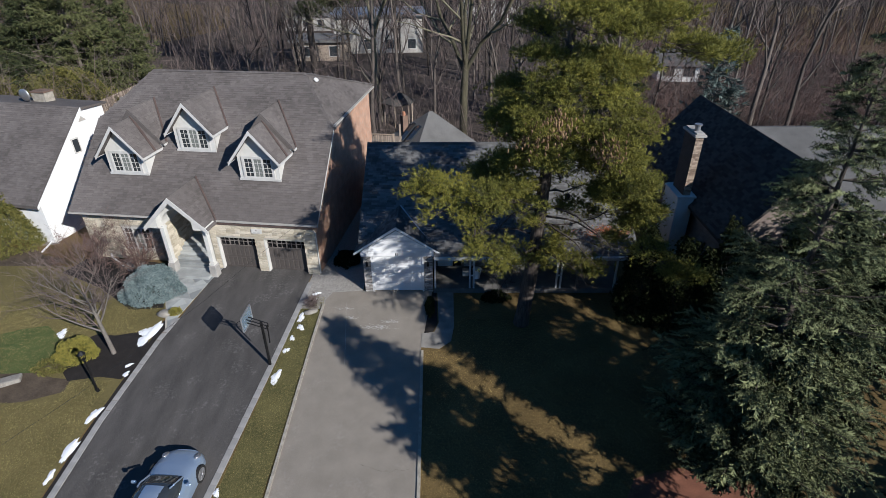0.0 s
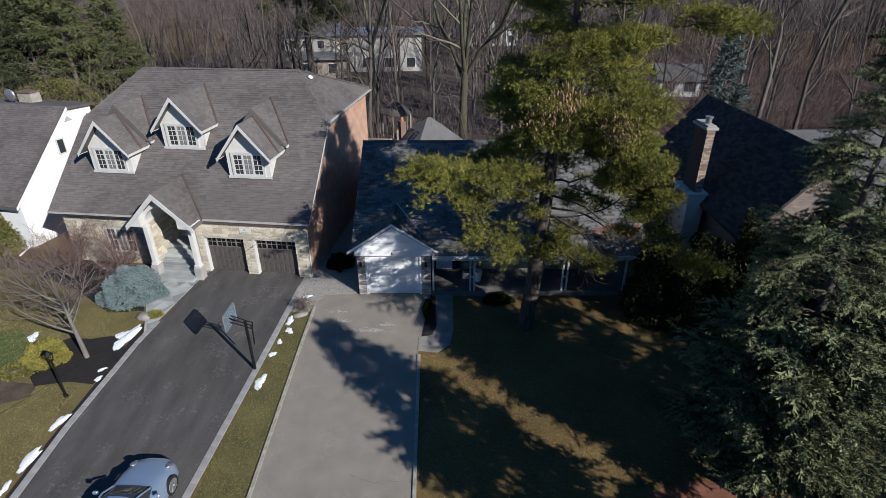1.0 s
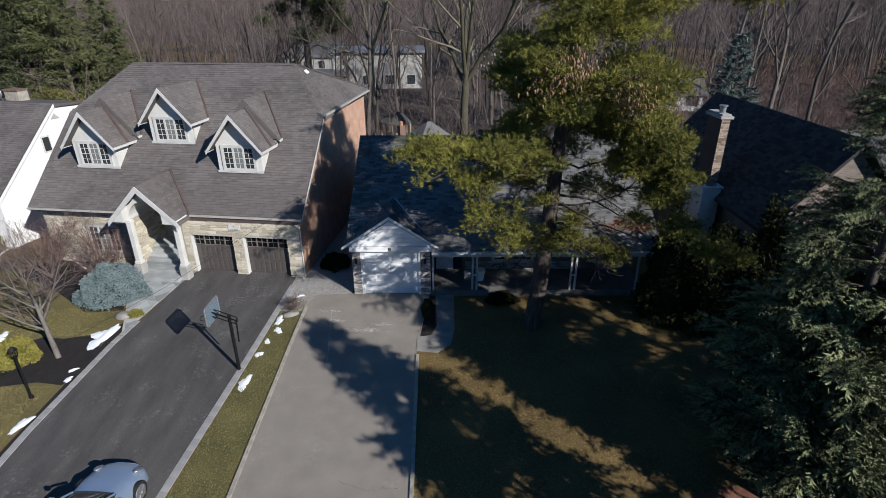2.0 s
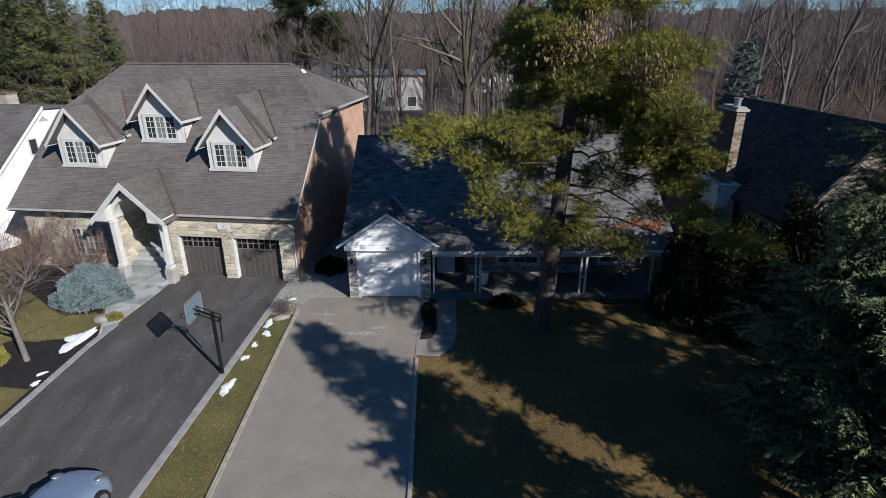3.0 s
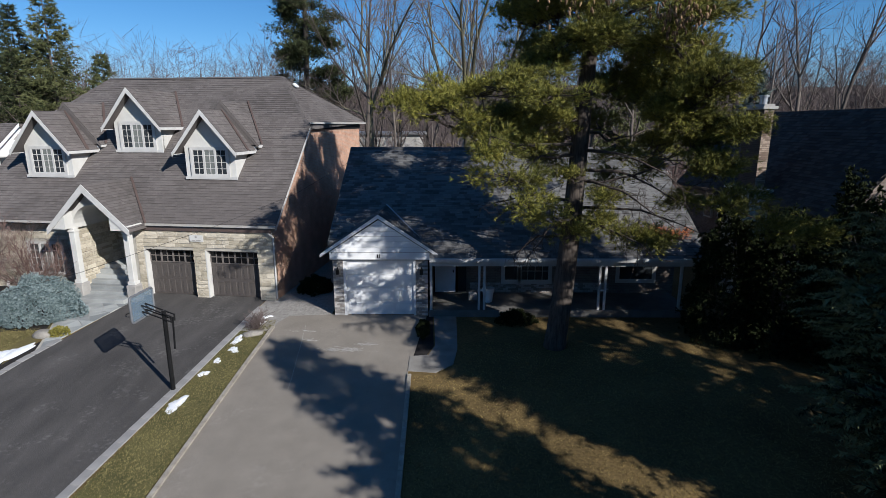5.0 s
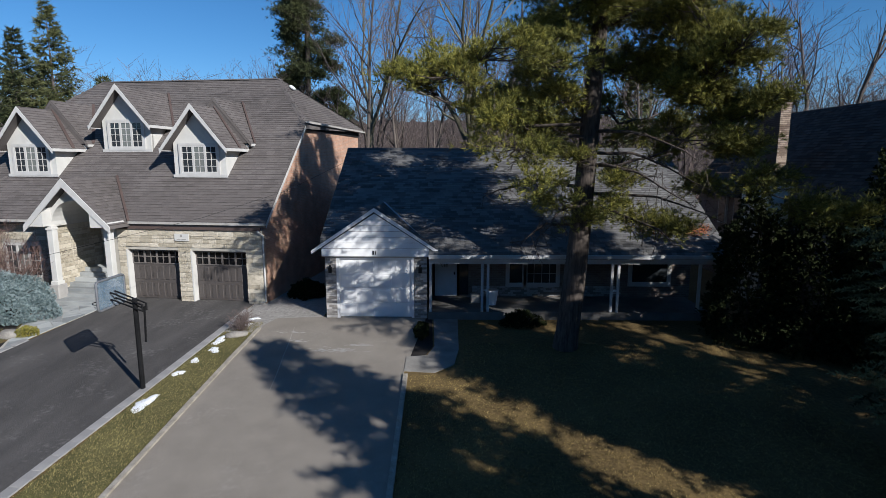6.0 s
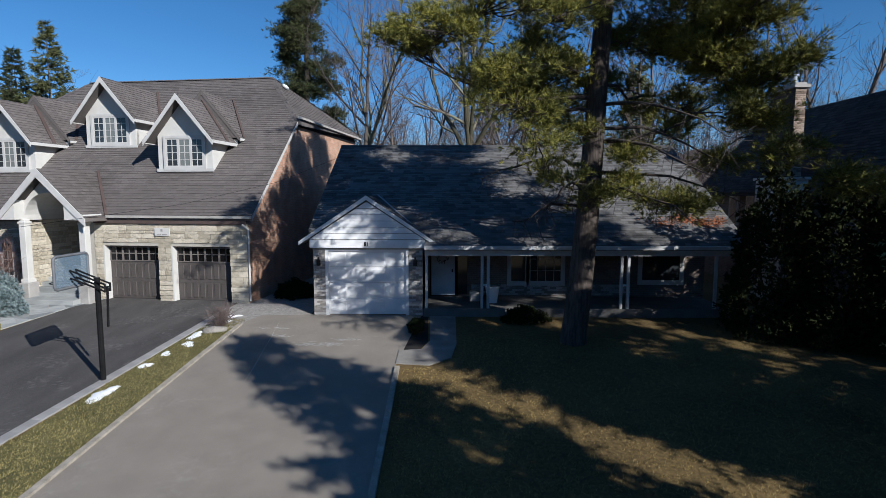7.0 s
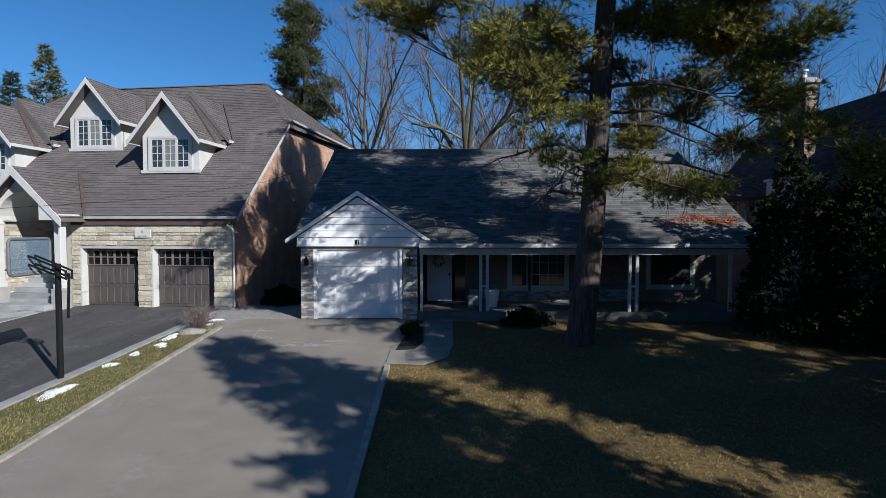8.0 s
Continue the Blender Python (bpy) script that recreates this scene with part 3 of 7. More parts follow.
    bmesh.ops.recalc_face_normals(bm, faces=bm.faces)
    part("ridge_cap", bm, SHINGLE, roof)
    v_ = part("roof_vent", boxes((-0.12, 0.12, -0.16, 0.16, 0, 0.1), bevel=0.02), WHITE, roof, "white roof vent")
    v_.matrix_basis = pose(-1.5, 7.0, 9.62, 0, 43, 0)
    # gutters and trim
    for u0, u1 in ((W0 - e, -8.9), (-5.36, e)):
        part("gutter", boxes((u0, u1, ev - 0.09, ev - 0.002, HZ(ev) - 0.1, HZ(ev) - 0.015)), GUTTER, house, "white aluminium gutter")
    # The eave's shadow band is put into the frieze's dark brown.
    part("frieze", boxes((-5.95, 0.0, -0.085, 0.04, 3.5, 3.72)), VALLEY, house, "brown frieze below the eave, dark for its shadow")
    part("frieze", boxes((W0, -8.5, 0.3, 0.44, 3.55, 3.95)), VALLEY, house, "brown frieze below the eave, dark for its shadow")
    part("rake_board", prism([(e - 0.06, ev, HZ(ev) - 0.19), (e - 0.06, ev, HZ(ev) - 0.03), (e - 0.06, 4.2, HZ(4.2) - 0.03), (e - 0.06, 4.2, HZ(4.2) - 0.19)], (0.065, 0, 0)), TRIM, house, "cream rake board")
    part("gutter", boxes((e, e + 0.11, 4.2, 13.3, 7.76, 7.85)), GUTTER, house, "grey side gutter")
    # Near-black strip standing in for the shade under the side eave.
    part("frieze", boxes((0.0, 0.06, 4.4, 13.0, 7.5, 7.75)), DARK_IN, house, "black strip standing for the side eave's shade")
    bm = bmesh.new()
    tube(bm, (-0.1, ev - 0.05, 3.5), (0.06, 0.0, 3.3), 0.035, 0.035)
    tube(bm, (0.06, -0.02, 3.32), (0.06, -0.02, 0.75), 0.035, 0.035)
    part("downspout", bm, TRIM, house)



def dormer(cu, base_v, half, base_z, eave_z, apex_z, front_over, second):
    """A stuccoed dormer with a triple window: front wall at base_v."""
    d = thing("dormer", 0, 0, 0)
    d.parent = house
    d["label"] = "stucco dormer with a gabled shingle roof"
    back = lambda z: (z - 3.9) / 0.9
    part("wall", prism([(cu - half, base_v, base_z), (cu + half, base_v, base_z), (cu + half, base_v, eave_z), (cu, base_v, apex_z - 0.12), (cu - half, base_v, eave_z)], (0, 0.16, 0)), STUCCO, d)
    for s in (-1, 1):
        u = cu + s * half
        part("cheek", prism([(u, base_v + 0.16, base_z), (u, base_v + 0.16, eave_z), (u, back(eave_z) + 0.1, eave_z), (u, back(base_z), base_z - 0.1)], (-s * 0.12, 0, 0)), STUCCO, d)
    part("sill_band", boxes((cu - half - 0.05, cu + half + 0.05, base_v - 0.05, base_v - 0.003, base_z - 0.02, base_z + 0.1)), TRIM, d)
    k = (apex_z - eave_z) / half
    ro = 0.42
    vend = back(apex_z) + 0.2
    gable_roof(d, cu - half, cu + half, base_v - front_over, vend, eave_z + 0.02, apex_z + 0.02, ro, SHINGLE)
    # fascia boards on the front
    for s in (-1, 1):
        e = Vector((cu + s * (half + ro * 0.72), 0, eave_z + 0.02 - ro * 0.72 * k))
        part("fascia", prism([(e.x, base_v - front_over - 0.03, e.z - 0.02), (cu, base_v - front_over - 0.03, apex_z + 0.03), (cu, base_v - front_over - 0.03, apex_z - 0.2), (e.x, base_v - front_over - 0.03, e.z - 0.2)], (0, 0.026, 0)), TRIM, d)
    for s in (-1, 1):
        x = cu + s * (half + ro * 0.6)
        part("gutter", boxes((min(x, x + s * 0.09), max(x, x + s * 0.09), base_v - front_over, back(eave_z - 0.2), eave_z - ro * 0.7 * k - 0.1, eave_z - ro * 0.7 * k + 0.02)), TRIM, d)
    for s in (1, -1):
        u0 = cu - s * (half + ro * 0.7)
        up = Vector((s * 1, 0, k)).normalized()
        al = Vector((0, -1, 0)) if s > 0 else Vector((0, 1, 0))
        run = math.hypot(half + ro * 0.7, (half + ro * 0.7) * k)
        v0, v1 = base_v - front_over, vend
        start = Vector((u0, v1 if s > 0 else v0, eave_z + 0.025 - ro * 0.7 * k))
        Ln = v1 - v0
        rise = up.z

        def keep(a, h, s=s, v0=v0, v1=v1, z0=start.z, rise=rise):
            v = v1 - a if s > 0 else v0 + a
            return z0 + h * rise > HZ(v) - 0.05
        shingles(start, al, up, Ln, run, SHINGLE, d, clip=keep, seed=int(cu * 7) + s + 50)
    if second:
        rz, rh = apex_z + 0.45, 1.55
        rv = base_v + 1.25
        gable_roof(d, cu - rh, cu + rh, rv, back(rz) + 0.2, eave_z - 0.05, rz, 0.1, SHINGLE, "rear_roof")
        part("rear_gable", prism([(cu - rh + 0.1, rv + 0.02, eave_z - 0.1), (cu + rh - 0.1, rv + 0.02, eave_z - 0.1), (cu, rv + 0.02, rz - 0.16)], (0, 0.05, 0)), SHINGLE, d)
        part("rear_cheek", boxes((cu + half, cu + rh - 0.1, rv + 0.1, back(eave_z), eave_z - 0.75, eave_z - 0.16)), STUCCO, d)
        part("rear_cheek", boxes((cu - rh + 0.1, cu - half, rv + 0.1, back(eave_z), eave_z - 0.75, eave_z - 0.16)), STUCCO, d)
        part("rear_gutter", boxes((cu + rh + 0.02, cu + rh + 0.11, rv, back(eave_z - 0.1), eave_z - 0.22, eave_z - 0.12)), TRIM, d)
        kr = (rz - eave_z + 0.05) / rh
        for s in (1, -1):
            up = Vector((s, 0, kr)).normalized()
            v1 = back(rz) + 0.2
            start = Vector((cu - s * (rh + 0.06), v1 if s > 0 else rv, eave_z - 0.045 - 0.06 * kr))

            def keep(a, h, s=s, z0=start.z, rise=up.z, v1=v1):
                v = v1 - a if s > 0 else rv + a
                return z0 + h * rise > HZ(v) - 0.05
            shingles(start, (0, -1, 0) if s > 0 else (0, 1, 0), up, v1 - rv, (rh + 0.06) * math.hypot(1, kr), SHINGLE, d, clip=keep, seed=int(cu * 5) + s + 80)
        strips = [(rz, kr, rh + 0.06, 0.0), (apex_z, k, half + 0.3, -(back(apex_z) - rv) + 0.06)]
    else:
        strips = [(apex_z, k, half + 0.3, 0.0)]
    for z, kk, tip, dv in strips:
        a, b = Vector((cu + 0.02, back(z) + dv, z + 0.05)), Vector((cu + tip, back(z - tip * kk) + dv * (1 if dv == 0 else 0.35), z - tip * kk + 0.06))
        side = Vector((0, 0.09, 0))
        part("valley_strip", prism([a - side, b - side, b + side, a + side], (0, 0, 0.035)), VALLEY, d)
    window(d, cu - 0.78, cu + 0.78, base_v, base_z + 0.16, base_z + 1.26, 3, 2, 4)
    return d


def window(parent, u0, u1, v, z0, z1, lights, cols, rows, material=None, name="window"):
    """A window unit proud of a wall that faces -v: frame, panes, glazing bars."""
    w = new(name)
    w.parent = parent
    part("frame", boxes((u0 - 0.1, u1 + 0.1, v - 0.06, v - 0.003, z0 - 0.12, z0), (u0 - 0.1, u1 + 0.1, v - 0.06, v - 0.003, z1, z1 + 0.1), (u0 - 0.1, u0, v - 0.06, v - 0.003, z0, z1), (u1, u1 + 0.1, v - 0.06, v - 0.003, z0, z1)), TRIM, w)
    wd = (u1 - u0) / lights
    me = bpy.data.meshes.new("pane")
    bm = boxes((0.05, wd - 0.05, -0.025, -0.015, 0.05, z1 - z0 - 0.05))
    bm.to_mesh(me)
    bm.free()
    me.materials.append(material or GLASS)
    bm = bmesh.new()
    box(bm, 0, 0.05, -0.05, -0.004, 0, z1 - z0)
    box(bm, wd - 0.05, wd, -0.05, -0.004, 0, z1 - z0)
    box(bm, 0.05, wd - 0.05, -0.05, -0.004, 0, 0.05)
    box(bm, 0.05, wd - 0.05, -0.05, -0.004, z1 - z0 - 0.05, z1 - z0)
    for c in range(1, cols):
        x = wd * c / cols
        box(bm, x - 0.01, x + 0.01, -0.04, -0.006, 0.05, z1 - z0 - 0.05)
    for r in range(1, rows):
        z = (z1 - z0) * r / rows
        box(bm, 0.05, wd - 0.05, -0.038, -0.007, z - 0.01, z + 0.01)
    ms = bpy.data.meshes.new("sash")
    bm.to_mesh(ms)
    bm.free()
    ms.materials.append(TRIM)
    for i in range(lights):
        m = pose(u0 + wd * i, v, z0)
        if lights == 3 and i == 1:
            part("pane", boxes((0.05, wd - 0.05, -0.025, -0.015, 0.05, z1 - z0 - 0.05)), GLASS_CURTAIN, w, "curtained pane").matrix_basis = m
        else:
            same("pane", me, w, m)
        same("sash", ms, w, m)
    return w


stone_house()
dormer(-3.3, 1.65, 1.13, 5.46, 6.95, 8.32, 0.45, True)
dormer(-7.4, 2.87, 1.13, 6.52, 7.95, 9.3, 0.45, False)
dormer(-10.98, 1.65, 1.13, 5.46, 6.95, 8.3, 0.45, True)


def garage_door(u0, u1, z0, z1):
    d = thing("garage_door", 0, 0, 0)
    d.parent = house
    d["label"] = "dark brown panelled garage door with a glazed top row"
    part("slab", boxes((u0, u1, 0.25, 0.29, z0, z1)), DOOR_BROWN, d)
    n = 8
    w = (u1 - u0) / n
    rows = ((z0 + 0.08, z0 + 0.68), (z0 + 0.76, z0 + 1.32))
    me = bpy.data.meshes.new("door_panel")
    bm = boxes((0.04, w - 0.04, -0.022, 0.004, 0.0, 0.56), bevel=0.018)
    bm.to_mesh(me)
    bm.free()
    me.materials.append(DOOR_BROWN)
    for a, _ in rows:
        for i in range(n):
            same("door_panel", me, d, pose(u0 + i * w, 0.25, a))
    bm = bmesh.new()
    for i in range(n + 1):
        x = u0 + i * w
        b_ = 0.035 if i % 2 == 0 else 0.014
        box(bm, max(u0, x - b_), min(u1, x + b_), 0.215, 0.248, z1 - 0.55, z1 - 0.02)
    for z in (z1 - 0.56, z1 - 0.29, z1 - 0.05):
        box(bm, u0, u1, 0.218, 0.247, z - 0.016, z + 0.016)
    part("glazing_grille", bm, BAR_BROWN, d)
    part("glazing", boxes((u0 + 0.05, u1 - 0.05, 0.238, 0.2485, z1 - 0.55, z1 - 0.05)), DARK_PANE, d)


garage_door(-5.6, -3.48, 0.68, 2.66)
garage_door(-2.88, -0.68, 0.68, 2.66)


def portico():
    p = thing("portico", 0, 0, 0)
    p.parent = house
    p["label"] = "cream gabled portico with square columns and a barrel vault"
    cu, half, ez, az, v0 = -7.12, 1.55, 3.95, 5.45, -1.15
    gable_roof(p, cu - half, cu + half, v0, 1.85, ez, az, 0.3, SHINGLE)
    k = (az - ez) / half
    for s in (1, -1):
        u0 = cu - s * (half + 0.22)
        up = Vector((s, 0, k)).normalized()
        al = Vector((0, -1, 0)) if s > 0 else Vector((0, 1, 0))
        start = Vector((u0, 1.85 if s > 0 else v0, ez + 0.005 - 0.22 * k))

        def keep(a, h, s=s, z0=start.z, rise=up.z):
            v = 1.85 - a if s > 0 else v0 + a
            return z0 + h * rise > HZ(v) - 0.05
        shingles(start, al, up, 1.85 - v0, (half + 0.22) * math.hypot(1, k), SHINGLE, p, clip=keep, seed=70 + s)
    for s in (-1, 1):
        e = Vector((cu + s * (half + 0.24), 0, ez - 0.24 * k))
        part("fascia", prism([(e.x, v0 - 0.04, e.z - 0.02), (cu, v0 - 0.04, az + 0.02), (cu, v0 - 0.04, az - 0.3), (e.x, v0 - 0.04, e.z - 0.28)], (0, 0.038, 0)), TRIM, p)
        # boxed eave over each column
        part("eave_return", prism([(cu + s * 1.72, v0, 3.66), (cu + s * 0.98, v0, 3.66), (cu + s * 0.98, v0, 4.36), (cu + s * 1.72, v0, 3.82)], (0, 0.85, 0)), STUCCO, p)
    # recessed gable panel over the barrel vault
    bm = bmesh.new()
    n, r, zc = 16, 1.0, 3.62
    arc = [(cu + r * math.cos(math.pi * i / n), zc + r * math.sin(math.pi * i / n)) for i in range(n + 1)]
    for i in range(n):
        (x0, z0), (x1, z1) = arc[i], arc[i + 1]
        t0, t1 = (az - 0.22 - abs(x0 - cu) * k), (az - 0.22 - abs(x1 - cu) * k)
        solid(bm, [(x0, -0.75, z0), (x1, -0.75, z1), (x1, -0.75, max(t1, z1 + 0.02)), (x0, -0.75, max(t0, z0 + 0.02))], (0, 0.12, 0))
    bmesh.ops.remove_doubles(bm, verts=bm.verts, dist=0.001)
    part("gable_panel", bm, STUCCO, p)
    bm = bmesh.new()
    for i in range(n):
        (x0, z0), (x1, z1) = arc[i], arc[i + 1]
        o = lambda x, z: (cu + (x - cu) * 1.06, zc + (z - zc) * 1.06)
        solid(bm, [(x0, -0.63, z0), (x1, -0.63, z1), (o(x1, z1)[0], -0.63, o(x1, z1)[1]), (o(x0, z0)[0], -0.63, o(x0, z0)[1])], (0, 2.6, 0))
    bmesh.ops.remove_doubles(bm, verts=bm.verts, dist=0.001)
    part("vault", bm, STUCCO, p)
    for u in (-8.12, -5.74):
        c = part("column", boxes((u - 0.125, u + 0.125, -0.88, -0.63, 1.4, 3.66), bevel=0.015), STUCCO, p)
        part("capital", boxes((u - 0.15, u + 0.15, -0.91, -0.6, 3.5, 3.58), bevel=0.01), STUCCO, c)
        part("column_base", boxes((u - 0.16, u + 0.16, -0.92, -0.59, 1.36, 1.5), bevel=0.01), STUCCO, c)
        part("plinth", boxes((u - 0.21, u + 0.21, -0.98, -0.53, 0.6, 1.36), bevel=0.03), CONCRETE, p, "grey concrete plinth")
    part("floor", boxes((-8.3, -6.2, 0.78, 1.9, 0.4, 1.72)), FLAG, p)
    part("valley_strip", prism([(cu, 1.62, 5.46), (-5.35, -0.22, 3.8), (-5.35, -0.04, 3.8), (cu, 1.8, 5.46)], (0, 0, 0.05)), VALLEY, p)
    part("step", boxes((-8.02, -5.88, -1.3, -0.62, 0.4, 0.84), bevel=0.012), FLAG, p, "grey stone step")
    for i in range(5):
        v = -0.62 + 0.28 * i
        part("step", boxes((-8.298, -6.202 if v > -0.1 else -5.96, v, v + 0.31, 0.4, 0.95 + 0.155 * i), bevel=0.012), FLAG, p, "grey stone step")
    part("door_leaf", boxes((-7.65, -6.65, 2.0, 2.06, 1.42, 3.5)), DOOR_BROWN, p, "dark front door")


portico()
pl = part("number_plaque", boxes((-3.53, -2.93, -0.075, -0.045, 3.06, 3.34), bevel=0.008), STUCCO, house, "cream plaque with grey bars")
for b in ((-3.28, -3.2, 3.22, 3.31), (-3.43, -3.27, 3.1, 3.135), (-3.23, -3.04, 3.1, 3.135)):
    part("plaque_bar", boxes((b[0], b[1], -0.082, -0.076, b[2], b[3])), CONCRETE, pl)


# ---- wear on the pale driveway ----
def driveway_wear():
    rng = random.Random(61)
    V, F = [], []
    for cx, cy, rx, ry, n in ((-3.3, 20.9, 0.75, 0.14, 70), (-2.7, 21.3, 0.4, 0.1, 30), (-4.6, 21.6, 0.3, 0.06, 16), (-5.0, 22.3, 0.5, 0.08, 16)):
        for _ in range(n):
            x, y = cx + rng.gauss(0, rx * 0.5), cy + rng.gauss(0, ry * 0.6)
            a, l, w = rng.uniform(-0.7, 0.7), rng.uniform(0.02, 0.14), rng.uniform(0.006, 0.016)
            c, d = math.cos(a), math.sin(a)
            k = len(V)
            for i, j in ((-l, -w), (l, -w * 0.6), (l * 0.9, w), (-l * 0.8, w * 0.7)):
                px, py = x + i * c - j * d, y + i * d + j * c
                V.append((px, py, ground_z(py) + 0.0165))
            F.append((k, k + 1, k + 2, k + 3))
    tagged(part("chalk_scuffs", (V, [], F), CHALK), "faint white chalk scuffs on the worn driveway", "scuffs", kind="stuff")
    for name, ends, w, m in (("driveway_crack", [(-3.1, 13.45), (-2.2, 13.15), (-1.2, 13.25)], 0.004, RUBBER),
                             ("driveway_seam", [(-5.05, 22.8), (-4.75, 20.6), (-4.45, 18.2)], 0.006, CHALK)):
        P = []
        for (x0, y0), (x1, y1) in zip(ends, ends[1:]):
            for i in range(9):
                j = 0.035 if name == "driveway_crack" else 0.006
                P.append((x0 + (x1 - x0) * i / 9 + rng.gauss(0, j), y0 + (y1 - y0) * i / 9 + rng.gauss(0, j)))
        V, F = [], []
        for i, (x, y) in enumerate(P):
            ax, ay = P[min(i + 1, len(P) - 1)][0] - P[max(i - 1, 0)][0], P[min(i + 1, len(P) - 1)][1] - P[max(i - 1, 0)][1]
            q = w * rng.uniform(0.4, 1.2) / max(1e-3, math.hypot(ax, ay))
            for sg in (-1, 1):
                V.append((x - sg * ay * q, y + sg * ax * q, ground_z(y + sg * ax * q) + 0.0162))
            if i:
                F.append((2 * i - 2, 2 * i - 1, 2 * i + 1, 2 * i))
        tagged(part(name, (V, [], F), m), "thin jagged crack across the worn driveway" if m is RUBBER else "thin pale seam in the worn driveway", "crack", kind="structure")


driveway_wear()


# ---- white-gabled bungalow with the single garage ----
RZ = lambda y: 6.65 - (29.9 - y) * 0.565
bungalow = thing("house", 0, 0, 0, 0, "low brick bungalow with grey roof, white gabled garage and porch", "house")


def bungalow_body():
    X0, X1 = -4.15, 9.55
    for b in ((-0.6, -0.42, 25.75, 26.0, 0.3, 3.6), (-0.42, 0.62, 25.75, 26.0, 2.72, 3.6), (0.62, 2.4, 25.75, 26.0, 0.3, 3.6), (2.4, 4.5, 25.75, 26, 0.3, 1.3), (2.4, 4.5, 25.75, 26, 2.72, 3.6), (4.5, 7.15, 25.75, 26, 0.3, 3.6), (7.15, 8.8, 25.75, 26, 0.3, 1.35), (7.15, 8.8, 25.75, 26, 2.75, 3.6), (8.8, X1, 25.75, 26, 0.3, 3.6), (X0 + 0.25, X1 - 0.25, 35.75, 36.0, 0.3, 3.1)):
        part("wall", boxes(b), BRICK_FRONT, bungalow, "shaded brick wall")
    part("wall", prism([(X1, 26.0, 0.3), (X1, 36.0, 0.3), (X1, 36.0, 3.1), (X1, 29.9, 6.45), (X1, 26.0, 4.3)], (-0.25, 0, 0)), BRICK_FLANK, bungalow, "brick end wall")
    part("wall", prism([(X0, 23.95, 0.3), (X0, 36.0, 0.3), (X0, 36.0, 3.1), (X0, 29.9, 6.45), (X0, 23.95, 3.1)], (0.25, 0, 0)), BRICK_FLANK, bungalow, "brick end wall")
    part("interior_floor", boxes((X0 + 0.25, X1 - 0.25, 26.0, 35.75, 0.3, 0.9)), DARK_IN, bungalow)
    # main roof
    bm = bmesh.new()
    r = 0.16
    L0, L1 = -4.4, 9.85
    for xa, xb, ye in ((L0, -0.5, 24.1), (-0.5, L1, 23.35)):
        solid(bm, [(xa, ye, RZ(ye)), (xa, 29.9, 6.65), (xa, 36.4, 2.98), (xa, 36.4, 2.82), (xa, 29.9, 6.65 - r), (xa, ye, RZ(ye) - r)], (xb - xa, 0, 0))
    roof = part("roof", bm, SHINGLE_GREY, bungalow, "weathered grey asphalt shingle roof")
    k = math.hypot(1, 0.565)
    inside = lambda s, h: not (L0 + s < -0.5 and 23.35 + h / k < 24.15) and not (L0 + s < -0.2 and RZ(23.35 + h / k) < 4.5 - abs(L0 + s + 2.4) * 0.67 - 0.05)
    shingles((L0, 23.35, RZ(23.35) + 0.003), (1, 0, 0), (0, 1, 0.565), L1 - L0, 6.55 * k, SHINGLE_GREY, roof, clip=inside, seed=21, near=lambda a, h: 4.4 < a < 10.4 and h < 1.6, lift=0.009, edge=SHINGLE_GREY)
    part("ridge_cap", prism([(L0, 29.75, 6.6), (L0, 29.9, 6.7), (L0, 30.05, 6.6)], (L1 - L0, 0, 0)), SHINGLE_GREY, roof)
    part("gutter", boxes((-0.5, L1, 23.23, 23.345, 2.82, 2.94)), PORCH_SHADE_WHITE, bungalow, "white gutter over the porch, greyed for shade")
    part("porch_beam", boxes((-0.5, 9.4, 23.5, 23.72, 2.6, 2.8)), PORCH_SHADE_WHITE, bungalow, "white porch beam, greyed for shade")
    part("porch_ceiling", boxes((-0.5, 9.5, 23.4, 25.75, 2.81, 2.84)), PORCH_SHADE_WHITE, bungalow)
    part("porch_floor", boxes((-0.55, 9.4, 23.55, 25.75, 0.3, 0.86)), PORCH_FLOOR, bungalow, "concrete porch floor, darkened for the porch's shade")
    for x in (-0.45, 1.36, 1.56, 5.88, 6.1, 8.92):
        part("porch_post", boxes((x - 0.045, x + 0.045, 23.58, 23.67, 0.6 if x < 0 else 0.86, 2.6), bevel=0.006), PORCH_SHADE_WHITE, bungalow, "white porch post, greyed for shade")
    part("porch_bracket", boxes((1.32, 1.6, 23.6, 23.65, 1.6, 1.66), (5.84, 6.14, 23.6, 23.65, 1.6, 1.66)), WHITE, bungalow)
    # front door, side light and windows
    dr = part("front_door", boxes((-0.36, 0.5, 25.72, 25.78, 0.9, 2.68)), WHITE, bungalow, "white front door with a dark wreath")
    part("wreath", wreath(0.04, 25.7, 2.28), LEAF_DARK, dr)
    part("door_handle", boxes((0.38, 0.43, 25.66, 25.72, 1.75, 1.86), bevel=0.01), METAL_DARK, dr)
    part("sidelight", boxes((0.6, 0.95, 25.7, 25.745, 0.95, 2.68)), GLASS, bungalow)
    window(bungalow, 2.5, 3.1, 25.75, 1.38, 2.66, 1, 1, 1)
    window(bungalow, 3.2, 4.4, 25.75, 1.38, 2.66, 1, 4, 3)
    window(bungalow, 7.25, 8.7, 25.75, 1.42, 2.7, 1, 1, 1)


